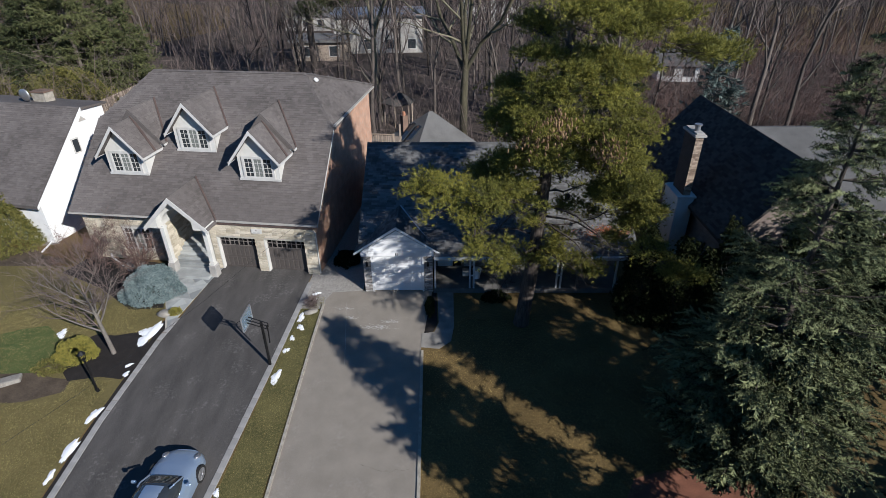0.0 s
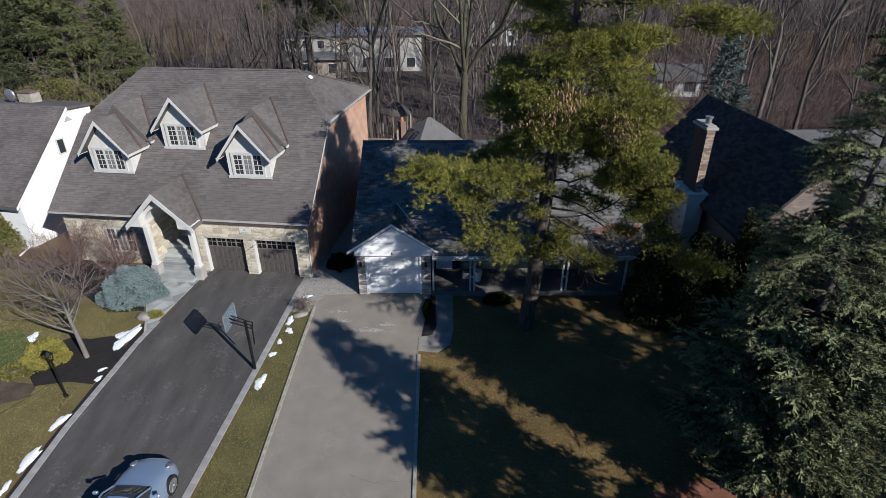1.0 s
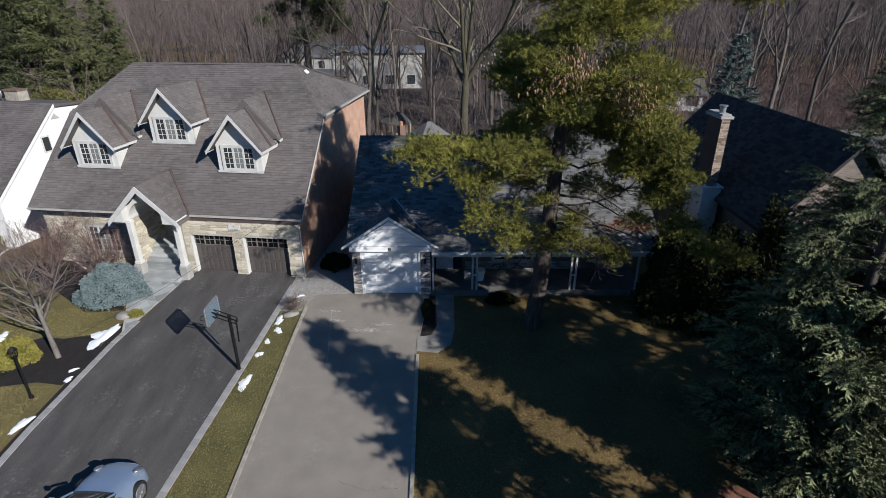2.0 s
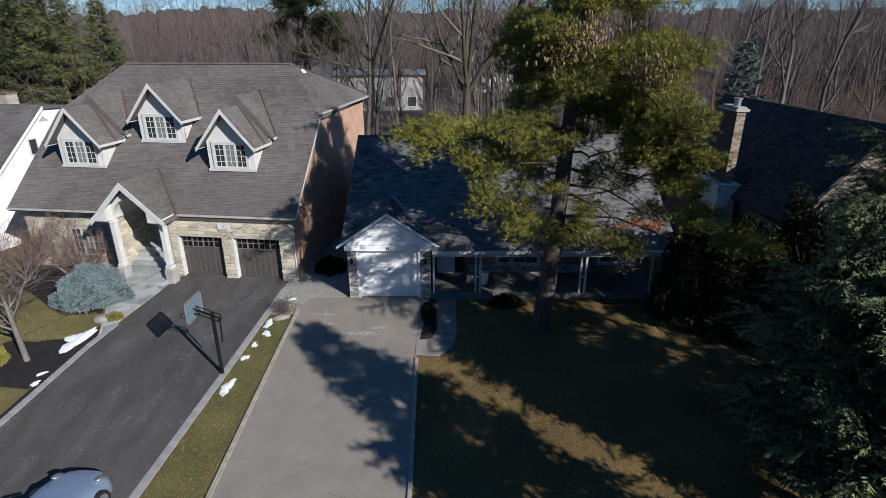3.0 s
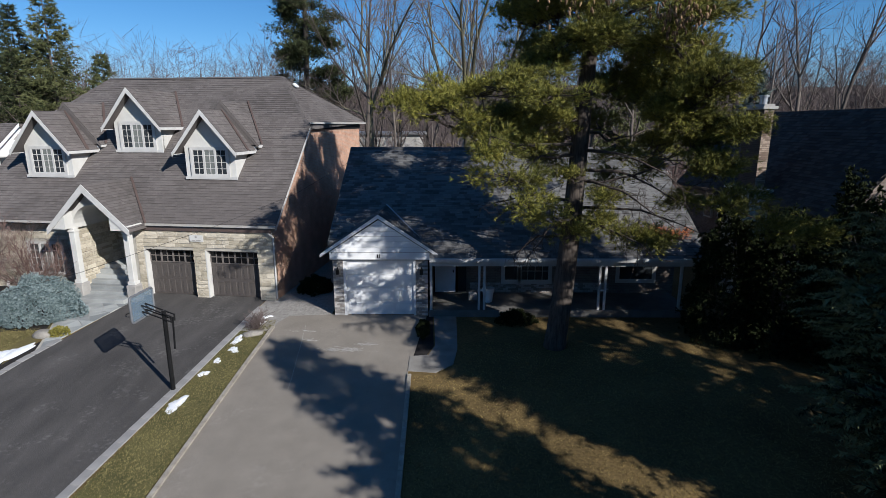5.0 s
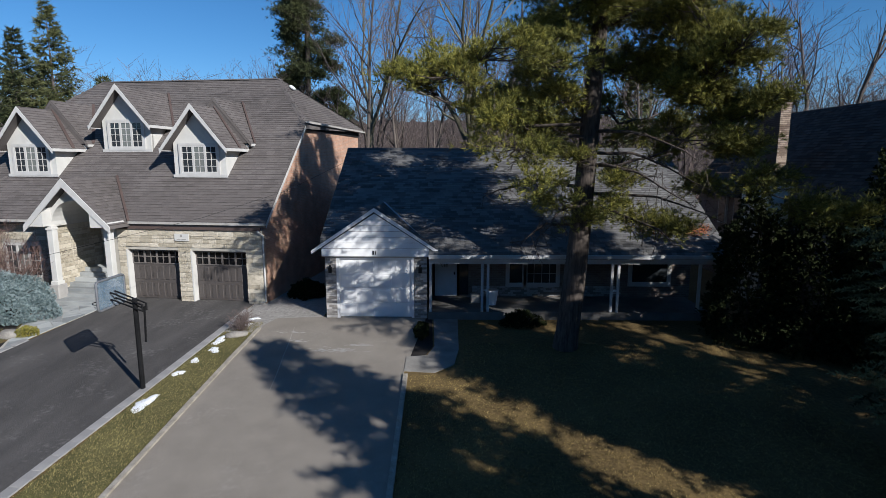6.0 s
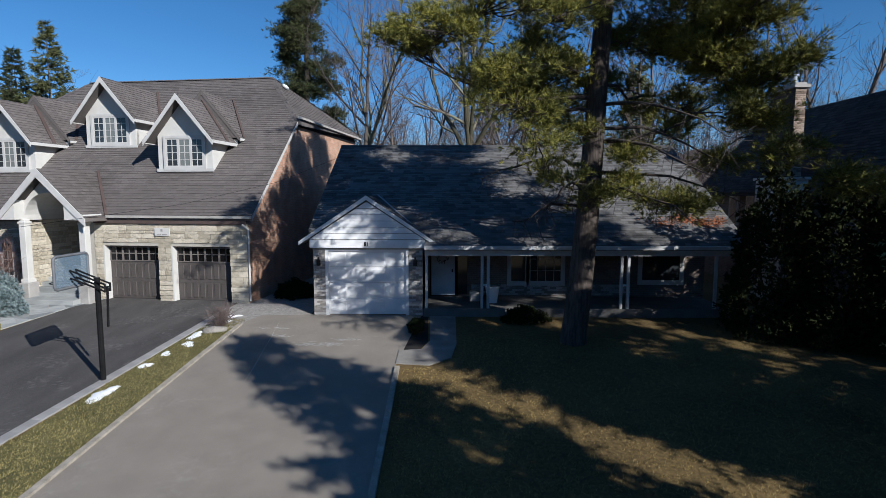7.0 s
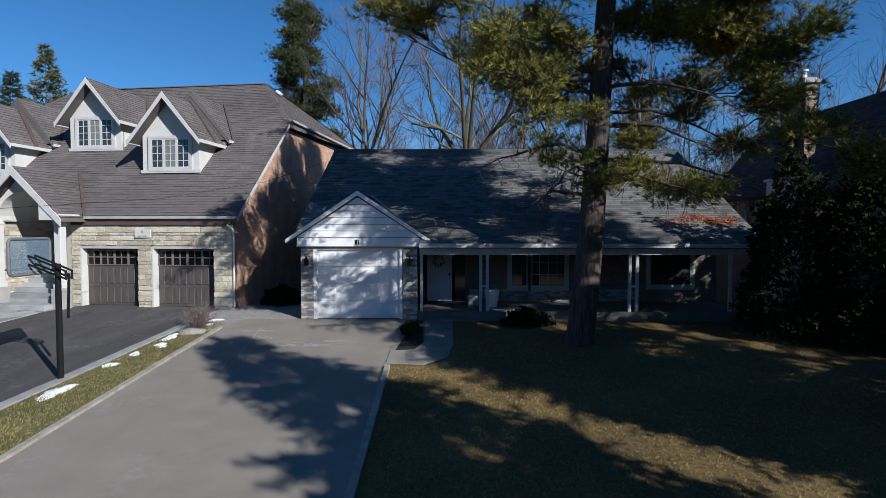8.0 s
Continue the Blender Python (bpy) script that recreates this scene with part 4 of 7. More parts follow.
def wreath(x, y, z):
    bm = bmesh.new()
    rng = random.Random(5)
    for i in range(90):
        a = rng.uniform(0, 6.283)
        r = 0.17 + rng.uniform(-0.05, 0.05)
        p = Vector((x + r * math.cos(a), y + rng.uniform(-0.03, 0.02), z + r * math.sin(a)))
        t = Vector((rng.uniform(-1, 1), rng.uniform(-0.4, 0.2), rng.uniform(-1, 1))).normalized() * 0.06
        s = Vector((rng.uniform(-1, 1), 0.2, rng.uniform(-1, 1))).normalized() * 0.02
        bm.faces.new([bm.verts.new(q) for q in (p - s, p + s, p + t)])
    return bm


bungalow_body()


def single_garage():
    cx, X0, X1, Y = -2.38, -4.15, -0.58, 23.65
    g = thing("garage_front", 0, 0, 0)
    g.parent = bungalow
    g["label"] = "white-sided gable over a white sectional garage door between brick piers"
    part("lintel", boxes((X0 + 0.24, X1 - 0.2, Y, Y + 0.25, 2.78, 2.9)), MORTAR, g)
    part("pier", boxes((X0, -3.76, Y + 0.02, Y + 0.3, 0.4, 2.86)), MORTAR, g, "painted brick pier")
    part("pier", boxes((-1.04, X1, Y + 0.02, Y + 0.3, 0.4, 2.86)), MORTAR, g, "painted brick pier")
    # gable with lapped boards
    zt, zb = 4.46, 2.83
    part("gable_wall", prism([(X0 - 0.05, Y - 0.06, 2.83), (X1 + 0.05, Y - 0.06, 2.83), (X1 + 0.05, Y - 0.06, 3.1), (cx, Y - 0.06, 4.4), (X0 - 0.05, Y - 0.06, 3.1)], (0, 0.2, 0)), BAR_BROWN, g)
    z, n = 3.12, 0
    while z < 4.3:
        h = min(0.2, 4.36 - z)
        a = (4.4 - z) / 0.645
        b = max(0.02, (4.4 - z - h) / 0.645)
        part("siding_board", prism([(cx - a, Y - 0.1, z), (cx + a, Y - 0.1, z), (cx + b, Y - 0.085, z + h - 0.016), (cx - b, Y - 0.085, z + h - 0.016)], (0, 0.02, 0)), WHITE, g)
        z += 0.2
    part("frieze_board", boxes((X0 - 0.08, X1 + 0.08, Y - 0.11, Y - 0.062, 2.84, 3.1), bevel=0.005), WHITE, g)
    gable_roof(g, -4.45, -0.3, Y - 0.11, 26.6, 3.12, 4.5, 0.14, SHINGLE_GREY)
    bm = bmesh.new()
    for s in (-1, 1):
        ex = cx + s * 2.2
        solid(bm, [(ex, Y - 0.145, 3.05), (cx, Y - 0.145, 4.53), (cx, Y - 0.145, 4.39), (ex, Y - 0.145, 2.93)], (0, 0.028, 0))
    part("fascia", bm, WHITE, g)
    k = (4.5 - 3.12) / 2.075
    for s in (1, -1):
        u0 = cx - s * 2.19
        up = Vector((s, 0, k)).normalized()
        al = Vector((0, -1, 0)) if s > 0 else Vector((0, 1, 0))
        st = Vector((u0, 26.6 if s > 0 else Y - 0.11, 3.05))

        def keep(a, h, s=s, rise=up.z):
            y = 26.6 - a if s > 0 else Y - 0.11 + a
            return 3.05 + h * rise > RZ(y) - 0.03
        shingles(st, al, up, 26.6 - Y + 0.11, 2.19 * math.hypot(1, k), SHINGLE_GREY, g, clip=keep, seed=90 + s, lift=0.009, edge=SHINGLE_GREY)
    part("flashing", prism([(-0.22, 23.52, 3.02), (-0.32, 23.52, 3.05), (-2.36, 26.02, 4.55), (-2.26, 26.02, 4.52)], (0, 0, 0.012)), METAL_GREY, g, "pale metal valley flashing")
    # sectional door: four leaves of four pressed panels
    x0, x1, z0, z1 = -3.66, -1.12, 0.62, 2.74
    h = (z1 - z0) / 4
    me = bpy.data.meshes.new("door_panel")
    w = (x1 - x0) / 4
    bm = boxes((0.07, w - 0.07, -0.012, 0.002, 0.09, h - 0.09), bevel=0.011)
    bm.to_mesh(me)
    bm.free()
    me.materials.append(WHITE)
    for i in range(4):
        part("door_leaf", boxes((x0, x1, Y + 0.1, Y + 0.14, z0 + i * h + 0.004, z0 + (i + 1) * h - 0.004), bevel=0.006), WHITE, g)
        for j in range(4):
            same("door_panel", me, g, pose(x0 + j * w, Y + 0.1, z0 + i * h))
    part("door_trim", boxes((x0 - 0.1, x0, Y + 0.02, Y + 0.12, 0.55, 2.8), (x1, x1 + 0.1, Y + 0.02, Y + 0.12, 0.55, 2.8), (x0, x1, Y + 0.02, Y + 0.12, 2.74, 2.8)), WHITE, g)
    # two figures of the house number as plain bars
    part("number_plate", boxes((-2.46, -2.4, Y - 0.125, Y - 0.112, 2.9, 3.04), (-2.37, -2.34, Y - 0.125, Y - 0.112, 2.9, 3.04)), METAL_DARK, g)
    for x in (X0 + 0.2, X1 - 0.23):
        l = part("wall_lantern", boxes((x - 0.06, x + 0.06, Y - 0.16, Y - 0.04, 2.26, 2.46), (x - 0.03, x + 0.03, Y - 0.13, Y - 0.07, 2.46, 2.54), (x - 0.02, x + 0.02, Y - 0.05, Y + 0.0, 2.3, 2.4), bevel=0.01), METAL_DARK, g, "black wall lantern")


single_garage()
pot = tagged(part("planter", (lambda bm: (tube(bm, (1.78, 24.6, 0.86), (1.78, 24.6, 1.42), 0.16, 0.25, 20), bm)[1])(bmesh.new()), WHITE, smooth=False), "white tapered planter on the porch", "planter")
pot2 = tagged(part("planter", boxes((1.0, 1.36, 24.7, 25.05, 0.86, 1.2), bevel=0.03), CONCRETE), "small pale stone planter beside the front door", "planter")


# ---- dark-roofed house beyond the spruce ----
def right_house():
    h = thing("house", 0, 0, 0, 0, "tall house with a dark shingle roof and a brick chimney", "house")
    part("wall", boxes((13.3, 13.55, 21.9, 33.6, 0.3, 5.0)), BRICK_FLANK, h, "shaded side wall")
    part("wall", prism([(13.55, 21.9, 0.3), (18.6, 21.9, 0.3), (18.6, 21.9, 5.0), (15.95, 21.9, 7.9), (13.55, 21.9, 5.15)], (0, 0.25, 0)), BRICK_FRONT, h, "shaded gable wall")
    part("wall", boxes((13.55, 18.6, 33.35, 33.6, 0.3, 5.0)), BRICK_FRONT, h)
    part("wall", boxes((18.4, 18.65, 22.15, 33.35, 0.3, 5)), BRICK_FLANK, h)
    gable_roof(h, 12.95, 18.95, 21.5, 33.9, 4.85, 8.3, 0.25, SHINGLE_DARK)
    k = 3.45 / 3.0
    shingles((12.79, 33.9, 4.68), (0, -1, 0), (1, 0, k), 12.4, 3.16 * math.hypot(1, k), SHINGLE_DARK, h, seed=33)
    for y in (29.2, 30.6):
        w = new("window")
        w.parent = h
        part("frame", boxes((13.2, 13.297, y, y + 0.75, 3.2, 4.6)), TRIM, w)
        part("pane", boxes((13.18, 13.199, y + 0.08, y + 0.67, 3.28, 4.52)), GLASS, w)
    c = thing("chimney", 0, 0, 0)
    c.parent = h
    part("chimney_base", boxes((12.15, 13.0, 25.6, 27.4, 0.3, 5.1), bevel=0.02), STUCCO, c, "white stucco chimney base")
    part("shoulder", boxes((12.08, 13.08, 25.53, 27.47, 5.1, 5.2), bevel=0.01), STUCCO, c)
    # The shade on the shaft's side is put into its dark brick.
    part("chimney_shaft", boxes((12.42, 12.8, 25.75, 27.1, 5.2, 8.3)), BRICK_FLUE_SHADE, c, "brick chimney shaft with shade in its dark colour")
    part("cap", boxes((12.32, 12.9, 25.65, 27.2, 8.3, 8.42), bevel=0.01), CONCRETE, c)
    part("cap_rim", boxes((12.4, 12.82, 25.75, 27.1, 8.42, 8.5), bevel=0.01), CONCRETE, c)
    bm = bmesh.new()
    tube(bm, (12.6, 26.2, 8.5), (12.6, 26.2, 8.78), 0.14, 0.14, 14)
    tube(bm, (12.6, 26.2, 8.78), (12.6, 26.2, 8.84), 0.19, 0.19, 14)
    part("flue", bm, METAL_GREY, c, "metal flue cap")
    return c


flue_front = right_house()


# ---- white house beyond the stone house ----
def white_house():
    h = thing("house", -23.95, 28.85, 0, -12.5, "white stuccoed house with a grey-brown shingle roof", "house")
    part("wall", prism([(0, 0, 0.3), (0, 6.6, 0.3), (0, 6.6, 7.6), (0, 4.75, 7.6), (0, 0, 3.4)], (-0.3, 0, 0)), WHITE, h, "white stuccoed gable wall")
    part("wall", boxes((-16, -0.3, 0, 0.3, 0.3, 3.4)), WHITE, h)
    part("wall", boxes((-16, -0.3, 6.3, 6.6, 0.3, 7.5)), WHITE, h)
    k = 4.2 / 4.75
    bm = bmesh.new()
    solid(bm, [(0.15, -0.35, 3.6 - 0.31), (0.15, 4.75, 7.8), (0.15, 6.9, 7.62), (0.15, 6.9, 7.5), (0.15, 4.75, 7.62), (0.15, -0.35, 3.12)], (-16.3, 0, 0))
    part("roof", bm, SHINGLE, h)
    shingles((-16.1, -0.35, 3.31), (1, 0, 0), (0, 5.1, 4.51), 16.2, math.hypot(5.1, 4.51), SHINGLE, h, seed=44)
    part("rake_board", prism([(0.16, -0.35, 3.29), (0.16, 4.75, 7.8), (0.16, 4.75, 7.62), (0.16, -0.35, 3.11)], (0.03, 0, 0)), WHITE, h)
    w = new("window")
    w.parent = h
    part("frame", boxes((0.003, 0.05, 3.45, 4.0, 5.2, 6.15)), TRIM, w)
    part("pane", boxes((0.05, 0.058, 3.52, 3.93, 5.28, 6.07)), GLASS, w)
    part("vent", prism([(0.004, 4.45, 6.95), (0.004, 5.05, 6.95), (0.004, 4.75, 7.25)], (0.03, 0, 0)), GUTTER, h)
    c = part("chimney", boxes((-4.2, -3.2, 5.6, 6.3, 7.3, 8.3)), KERB_OLD, h, "grey rendered chimney")
    part("chimney_top", boxes((-4.25, -3.15, 5.55, 6.35, 8.3, 8.38)), BRICK_DARK, c)
    bm = bmesh.new()
    bmesh.ops.create_uvsphere(bm, u_segments=14, v_segments=8, radius=0.4, matrix=Matrix.Translation((-4.4, 5.3, 8.2)) @ Matrix.Diagonal((1, 0.25, 1, 1)))
    tube(bm, (-4.4, 5.3, 8.2), (-4.3, 5.55, 7.6), 0.03, 0.03)
    part("satellite_dish", bm, METAL_GREY, h, "pale satellite dish", True)


white_house()


def far_house(x, y, w, d, ht, rz, wallmat, roofmat, label, flat_roof=False, rows=2, pitch=0.32):
    h = thing("house", x, y, ground_z(30) - 0.3, rz, label, "house", "houses behind the wood")
    part("wall", boxes((-w / 2, w / 2, -d / 2, d / 2, 0, ht)), wallmat, h)
    if flat_roof:
        part("roof", boxes((-w / 2 - 0.6, w / 2 + 0.6, -d / 2 - 0.6, d / 2 + 0.6, ht, ht + 0.35)), roofmat, h)
    else:
        part("roof", prism([(-w / 2 - 0.4, -d / 2 - 0.5, ht - 0.1), (-w / 2 - 0.4, 0, ht + d * pitch), (-w / 2 - 0.4, d / 2 + 0.5, ht - 0.1)], (w + 0.8, 0, 0)), roofmat, h)
    for r in range(rows):
        n = max(2, int(w / 3))
        for i in range(n):
            u = -w / 2 + (i + 0.5) * w / n
            ww = new("window")
            ww.parent = h
            z = 1.0 + r * 2.8
            part("frame", boxes((u - 0.75, u + 0.75, -d / 2 - 0.06, -d / 2 - 0.003, z - 0.1, z + 1.5)), TRIM, ww)
            part("pane", boxes((u - 0.65, u + 0.65, -d / 2 - 0.08, -d / 2 - 0.061, z, z + 1.4)), GLASS, ww)


# This house's white walls are greyed to hold the trees' shade.
far_house(-11, 96, 14, 10, 5.8, 4, GUTTER, METAL_GREY, "flat-roofed white two-storey house behind bare trees", True, 1)
far_house(-19, 88, 8, 6, 3.0, 4, WOOD_GREY, SHINGLE_GREY, "grey low house with a shallow roof behind bare trees", True, 1)
far_house(-26, 120, 12, 9, 3.2, -5, GUTTER, SHINGLE_GREY, "pale house with a grey roof in the wood", False, 1)
far_house(9, 128, 12, 9, 5.6, 10, STUCCO, SHINGLE, "cream two-storey house with a brown roof far off", False, 2)
far_house(30.0, 73, 5, 5, 2.4, -8, WHITE, SHINGLE_GREY, "white bungalow with a grey roof behind the pine", False, 1)
far_house(27.8, 36, 16, 17, 2.6, 0, BRICK_DARK, SHINGLE_GREY, "low brick house with a pale grey roof beyond the dark one", False, 1, 0.155)


# rear wing behind the bungalow with rooflights and a chimney
def garden_house():
    h = thing("garden_house", -1.1, 42.0, -0.55, 32, "small building with a grey hipped roof and rooflights", "house")
    part("wall", boxes((-2.6, 2.6, -2.2, 2.2, 0, 3.2)), STUCCO, h)
    bm = bmesh.new()
    b = [bm.verts.new(p) for p in ((-3, -2.6, 3.1), (3, -2.6, 3.1), (3, 2.6, 3.1), (-3, 2.6, 3.1), (-0.15, 0, 5.6), (0.15, 0, 5.6))]
    for f in ((0, 1, 5, 4), (1, 2, 5), (2, 3, 4, 5), (3, 0, 4), (3, 2, 1, 0)):
        bm.faces.new([b[i] for i in f])
    part("roof", bm, SHINGLE_GREY, h)
    for y in (-0.75, 0.1):
        part("rooflight", prism([(-2.5, y, 3.58), (-2.5, y + 0.5, 3.58), (-1.2, y + 0.5, 4.72), (-1.2, y, 4.72)], (-0.05, 0, 0.07)), GLASS, h, "long dark rooflight")
    c = part("chimney", boxes((-2.0, -1.55, 0.9, 1.35, 3.4, 5.3)), BRICK_DARK, h)
    part("chimney_pot", (lambda bm: (tube(bm, (-1.78, 1.12, 5.3), (-1.78, 1.12, 5.6), 0.14, 0.11, 10), bm)[1])(bmesh.new()), BRICK, c)


garden_house()


def gazebo(x, y):
    g = thing("gazebo", x, y, ground_z(30), 20, "small dark garden hut with a shallow hipped roof", "hut")
    bm = bmesh.new()
    n = 6
    ring = [bm.verts.new((1.7 * math.cos(6.283 * i / n), 1.7 * math.sin(6.283 * i / n), 2.3)) for i in range(n)]
    low = [bm.verts.new((1.7 * math.cos(6.283 * i / n), 1.7 * math.sin(6.283 * i / n), 2.2)) for i in range(n)]
    top = bm.verts.new((0, 0, 3.3))
    for i in range(n):
        j = (i + 1) % n
        bm.faces.new((ring[i], ring[j], top))
        bm.faces.new((low[i], low[j], ring[j], ring[i]))
    bm.faces.new(list(reversed(low)))
    part("roof", bm, SHINGLE_DARK, g)
    for i in range(n):
        a = 6.283 * i / n
        part("post", boxes((1.4 * math.cos(a) - 0.06, 1.4 * math.cos(a) + 0.06, 1.4 * math.sin(a) - 0.06, 1.4 * math.sin(a) + 0.06, -0.2, 2.2)), WOOD_GREY, g)


gazebo(-4.6, 53)


def deck(x, y):
    """A raised timber deck at the rear corner of the stone house."""
    d = thing("wooden_deck", x, y, ground_z(30), -7, "raised weathered timber deck behind the stone house", "deck")
    part("platform", boxes((0, 2.2, 0, 2.6, 2.6, 2.75)), WOOD_GREY, d)
    for u, v in ((0.1, 0.1), (2.1, 0.1), (2.1, 2.5)):
        part("post", boxes((u - 0.06, u + 0.06, v - 0.06, v + 0.06, -0.2, 3.75)), WOOD_GREY, d)
    part("rail", boxes((0.0, 2.2, 0.05, 0.15, 3.65, 3.72)), WOOD_GREY, d)
    me = bpy.data.meshes.new("baluster")
    bm = boxes((-0.02, 0.02, -0.02, 0.02, 2.75, 3.65))
    bm.to_mesh(me)
    bm.free()
    me.materials.append(WOOD_GREY)
    for i in range(13):
        same("baluster", me, d, pose(0.25 + 0.145 * i, 0.1, 0))


deck(-5.85, 38.6)


def fence(x0, y0, x1, y1, height=1.8):
    f = thing("fence", x0, y0, ground_z(y0), 0, "weathered grey wooden board fence", "fence")
    L = math.hypot(x1 - x0, y1 - y0)
    a = math.degrees(math.atan2(y1 - y0, x1 - x0))
    f.matrix_basis = pose(x0, y0, ground_z(30), 0, 0, a)
    me = bpy.data.meshes.new("board")
    bm = boxes((0.006, 0.15, -0.012, 0.012, 0.05, height), bevel=0.004)
    bm.to_mesh(me)
    bm.free()
    me.materials.append(WOOD_GREY)
    for i in range(int(L / 0.16)):
        same("board", me, f, pose(i * 0.16, 0, random.uniform(-0.03, 0.03)))
    part("rail", boxes((0, L, 0.013, 0.06, 0.4, 0.5), (0, L, 0.013, 0.06, 1.4, 1.5)), WOOD_GREY, f)


fence(-35.8, 52, -35.2, 67)


# ---- trees ----
def tubes(paths, sides=5):
    """Tapered tubes along paths of (point, radius)."""
    V, F = [], []
    for path in paths:
        base = len(V)
        n = len(path)
        for i, (p, r) in enumerate(path):
            d = (path[min(i + 1, n - 1)][0] - path[max(i - 1, 0)][0]).normalized()
            s = d.cross(Vector((0.31, 0.57, 0.76))).normalized()
            t = d.cross(s)
            for k in range(sides):
                a = 2 * math.pi * k / sides
                V.append(p + s * (r * math.cos(a)) + t * (r * math.sin(a)))
        for i in range(n - 1):
            for k in range(sides):
                a, b = base + i * sides + k, base + i * sides + (k + 1) % sides
                F.append((a, b, b + sides, a + sides))
    return [tuple(v) for v in V], [], F


def grow(rng, p, d, length, r, level, out, wiggle=0.16, lift=0.12, ratio=0.62, kids=(6, 6, 6), angle=0.75, bare=0.35, thin=0.004):
    n = 5 if level < 2 else 3 if thin < 0.01 else 2
    path = [(p.copy(), r)]
    q = p.copy()
    dirs = [d]
    for i in range(n):
        d = (d + Vector((rng.gauss(0, wiggle), rng.gauss(0, wiggle), rng.gauss(0, wiggle) + lift * (0.3 if level == 0 else 1)))).normalized()
        q = q + d * (length / n)
        path.append((q.copy(), max(thin, r * (1 - 0.8 * (i + 1) / n))))
        dirs.append(d)
    out[min(level, 3)].append(path)
    if level >= len(kids):
        return
    for c in range(kids[level]):
        t = bare + (1 - bare) * (c + rng.random()) / kids[level] if level == 0 else 0.2 + 0.8 * (c + rng.random()) / kids[level]
        i = min(n - 1, int(t * n))
        f = t * n - i
        s = path[i][0].lerp(path[i + 1][0], min(1, f))
        rad = path[i][1]
        dd = dirs[i + 1]
        side = dd.cross(Vector((rng.gauss(0, 1), rng.gauss(0, 1), rng.gauss(0, 1)))).normalized()
        a = angle * rng.uniform(0.7, 1.25)
        nd = (dd * math.cos(a) + side * math.sin(a)).normalized()
        grow(rng, s, nd, length * ratio * rng.uniform(0.7, 1.15) * (1.15 - 0.45 * t if level == 0 else 1), rad * 0.6, level + 1, out, wiggle, lift, ratio, kids, angle, bare, thin)


def bare_tree(seed, height, radius, kids=(7, 6, 6), bark=None, twig=None, label="leafless deciduous tree with grey bark", lift=0.12, bare=0.35, ratio=0.55, angle=0.7, name="bare_tree", stems=1, thin=0.004):
    rng = random.Random(seed)
    out = [[], [], [], []]
    for s in range(stems):
        lean = Vector((rng.gauss(0, 0.04 if stems == 1 else 0.35), rng.gauss(0, 0.04 if stems == 1 else 0.35), 1)).normalized()
        grow(rng, Vector((rng.uniform(-0.1, 0.1) * (stems > 1), rng.uniform(-0.1, 0.1) * (stems > 1), -0.1)), lean, height * 0.92 * (1 if stems == 1 else rng.uniform(0.6, 1)), radius, 0, out, 0.07, lift, ratio, kids, angle, bare, thin)
    t = tagged(new(name), label, "tree")
    part("trunk", tubes(out[0], 8), bark or BARK, t, smooth=True)
    part("branchwork", tubes(out[1], 5), bark or BARK, t, smooth=True)
    part("crown", tubes(out[2] + out[3], 3), twig or TWIG, t)
    return t


def put(ob, x, y, s=1.0, rz=0.0, z=None):
    ob.matrix_basis = pose(x, y, ground_z(y) - 0.02 if z is None else z, 0, 0, rz) @ Matrix.Diagonal((s, s, s, 1))
    return ob


def scatter(template, faces, pos, ways, size, rng):
    """Copies of a small sprig at many places as one mesh: pos, ways (n,3), size (n)."""
    pos, ways = np.asarray(pos, float), np.asarray(ways, float)
    ways = ways / np.maximum(np.linalg.norm(ways, axis=1, keepdims=True), 1e-6)
    ref = rng.normal(size=ways.shape)
    s = np.cross(ways, ref)
    s /= np.maximum(np.linalg.norm(s, axis=1, keepdims=True), 1e-6)
    t = np.cross(ways, s)
    T = np.asarray(template, float)
    V = pos[:, None, :] + np.asarray(size)[:, None, None] * (T[None, :, 0, None] * s[:, None, :] + T[None, :, 1, None] * t[:, None, :] + T[None, :, 2, None] * ways[:, None, :])
    F = np.asarray(faces)[None] + (np.arange(len(pos)) * len(T))[:, None, None]
    return V.reshape(-1, 3), F.reshape(-1, 3)


def leafy(name, V, F, material, parent):
    me = bpy.data.meshes.new(name)
    me.vertices.add(len(V))
    me.vertices.foreach_set("co", V.astype(np.float32).ravel())
    me.loops.add(len(F) * 3)
    me.loops.foreach_set("vertex_index", F.astype(np.int32).ravel())
    me.polygons.add(len(F))
    me.polygons.foreach_set("loop_start", np.arange(0, len(F) * 3, 3, dtype=np.int32))
    me.update(calc_edges=True)
    me.materials.append(material)
    ob = new(name, me)
    ob.parent = parent
    return ob


def needle_shape(n, length, width, spread, seed=2):
    """Pointed needles that leave a short twig."""
    rng = np.random.default_rng(seed)
    V, F = [], []
    for i in range(n):
        a, b = rng.uniform(0, 6.283), rng.uniform(0.1, spread)
        d = np.array([math.sin(b) * math.cos(a), math.sin(b) * math.sin(a), math.cos(b)]) * length * rng.uniform(0.7, 1.15)
        w = np.cross(d, rng.normal(size=3))
        w = w / np.linalg.norm(w) * width
        o = np.array([0, 0, length * 0.5 * i / n])
        k = len(V)
        V += [tuple(o - w), tuple(o + w), tuple(o + d)]
        F.append((k, k + 1, k + 2))
    return V, F


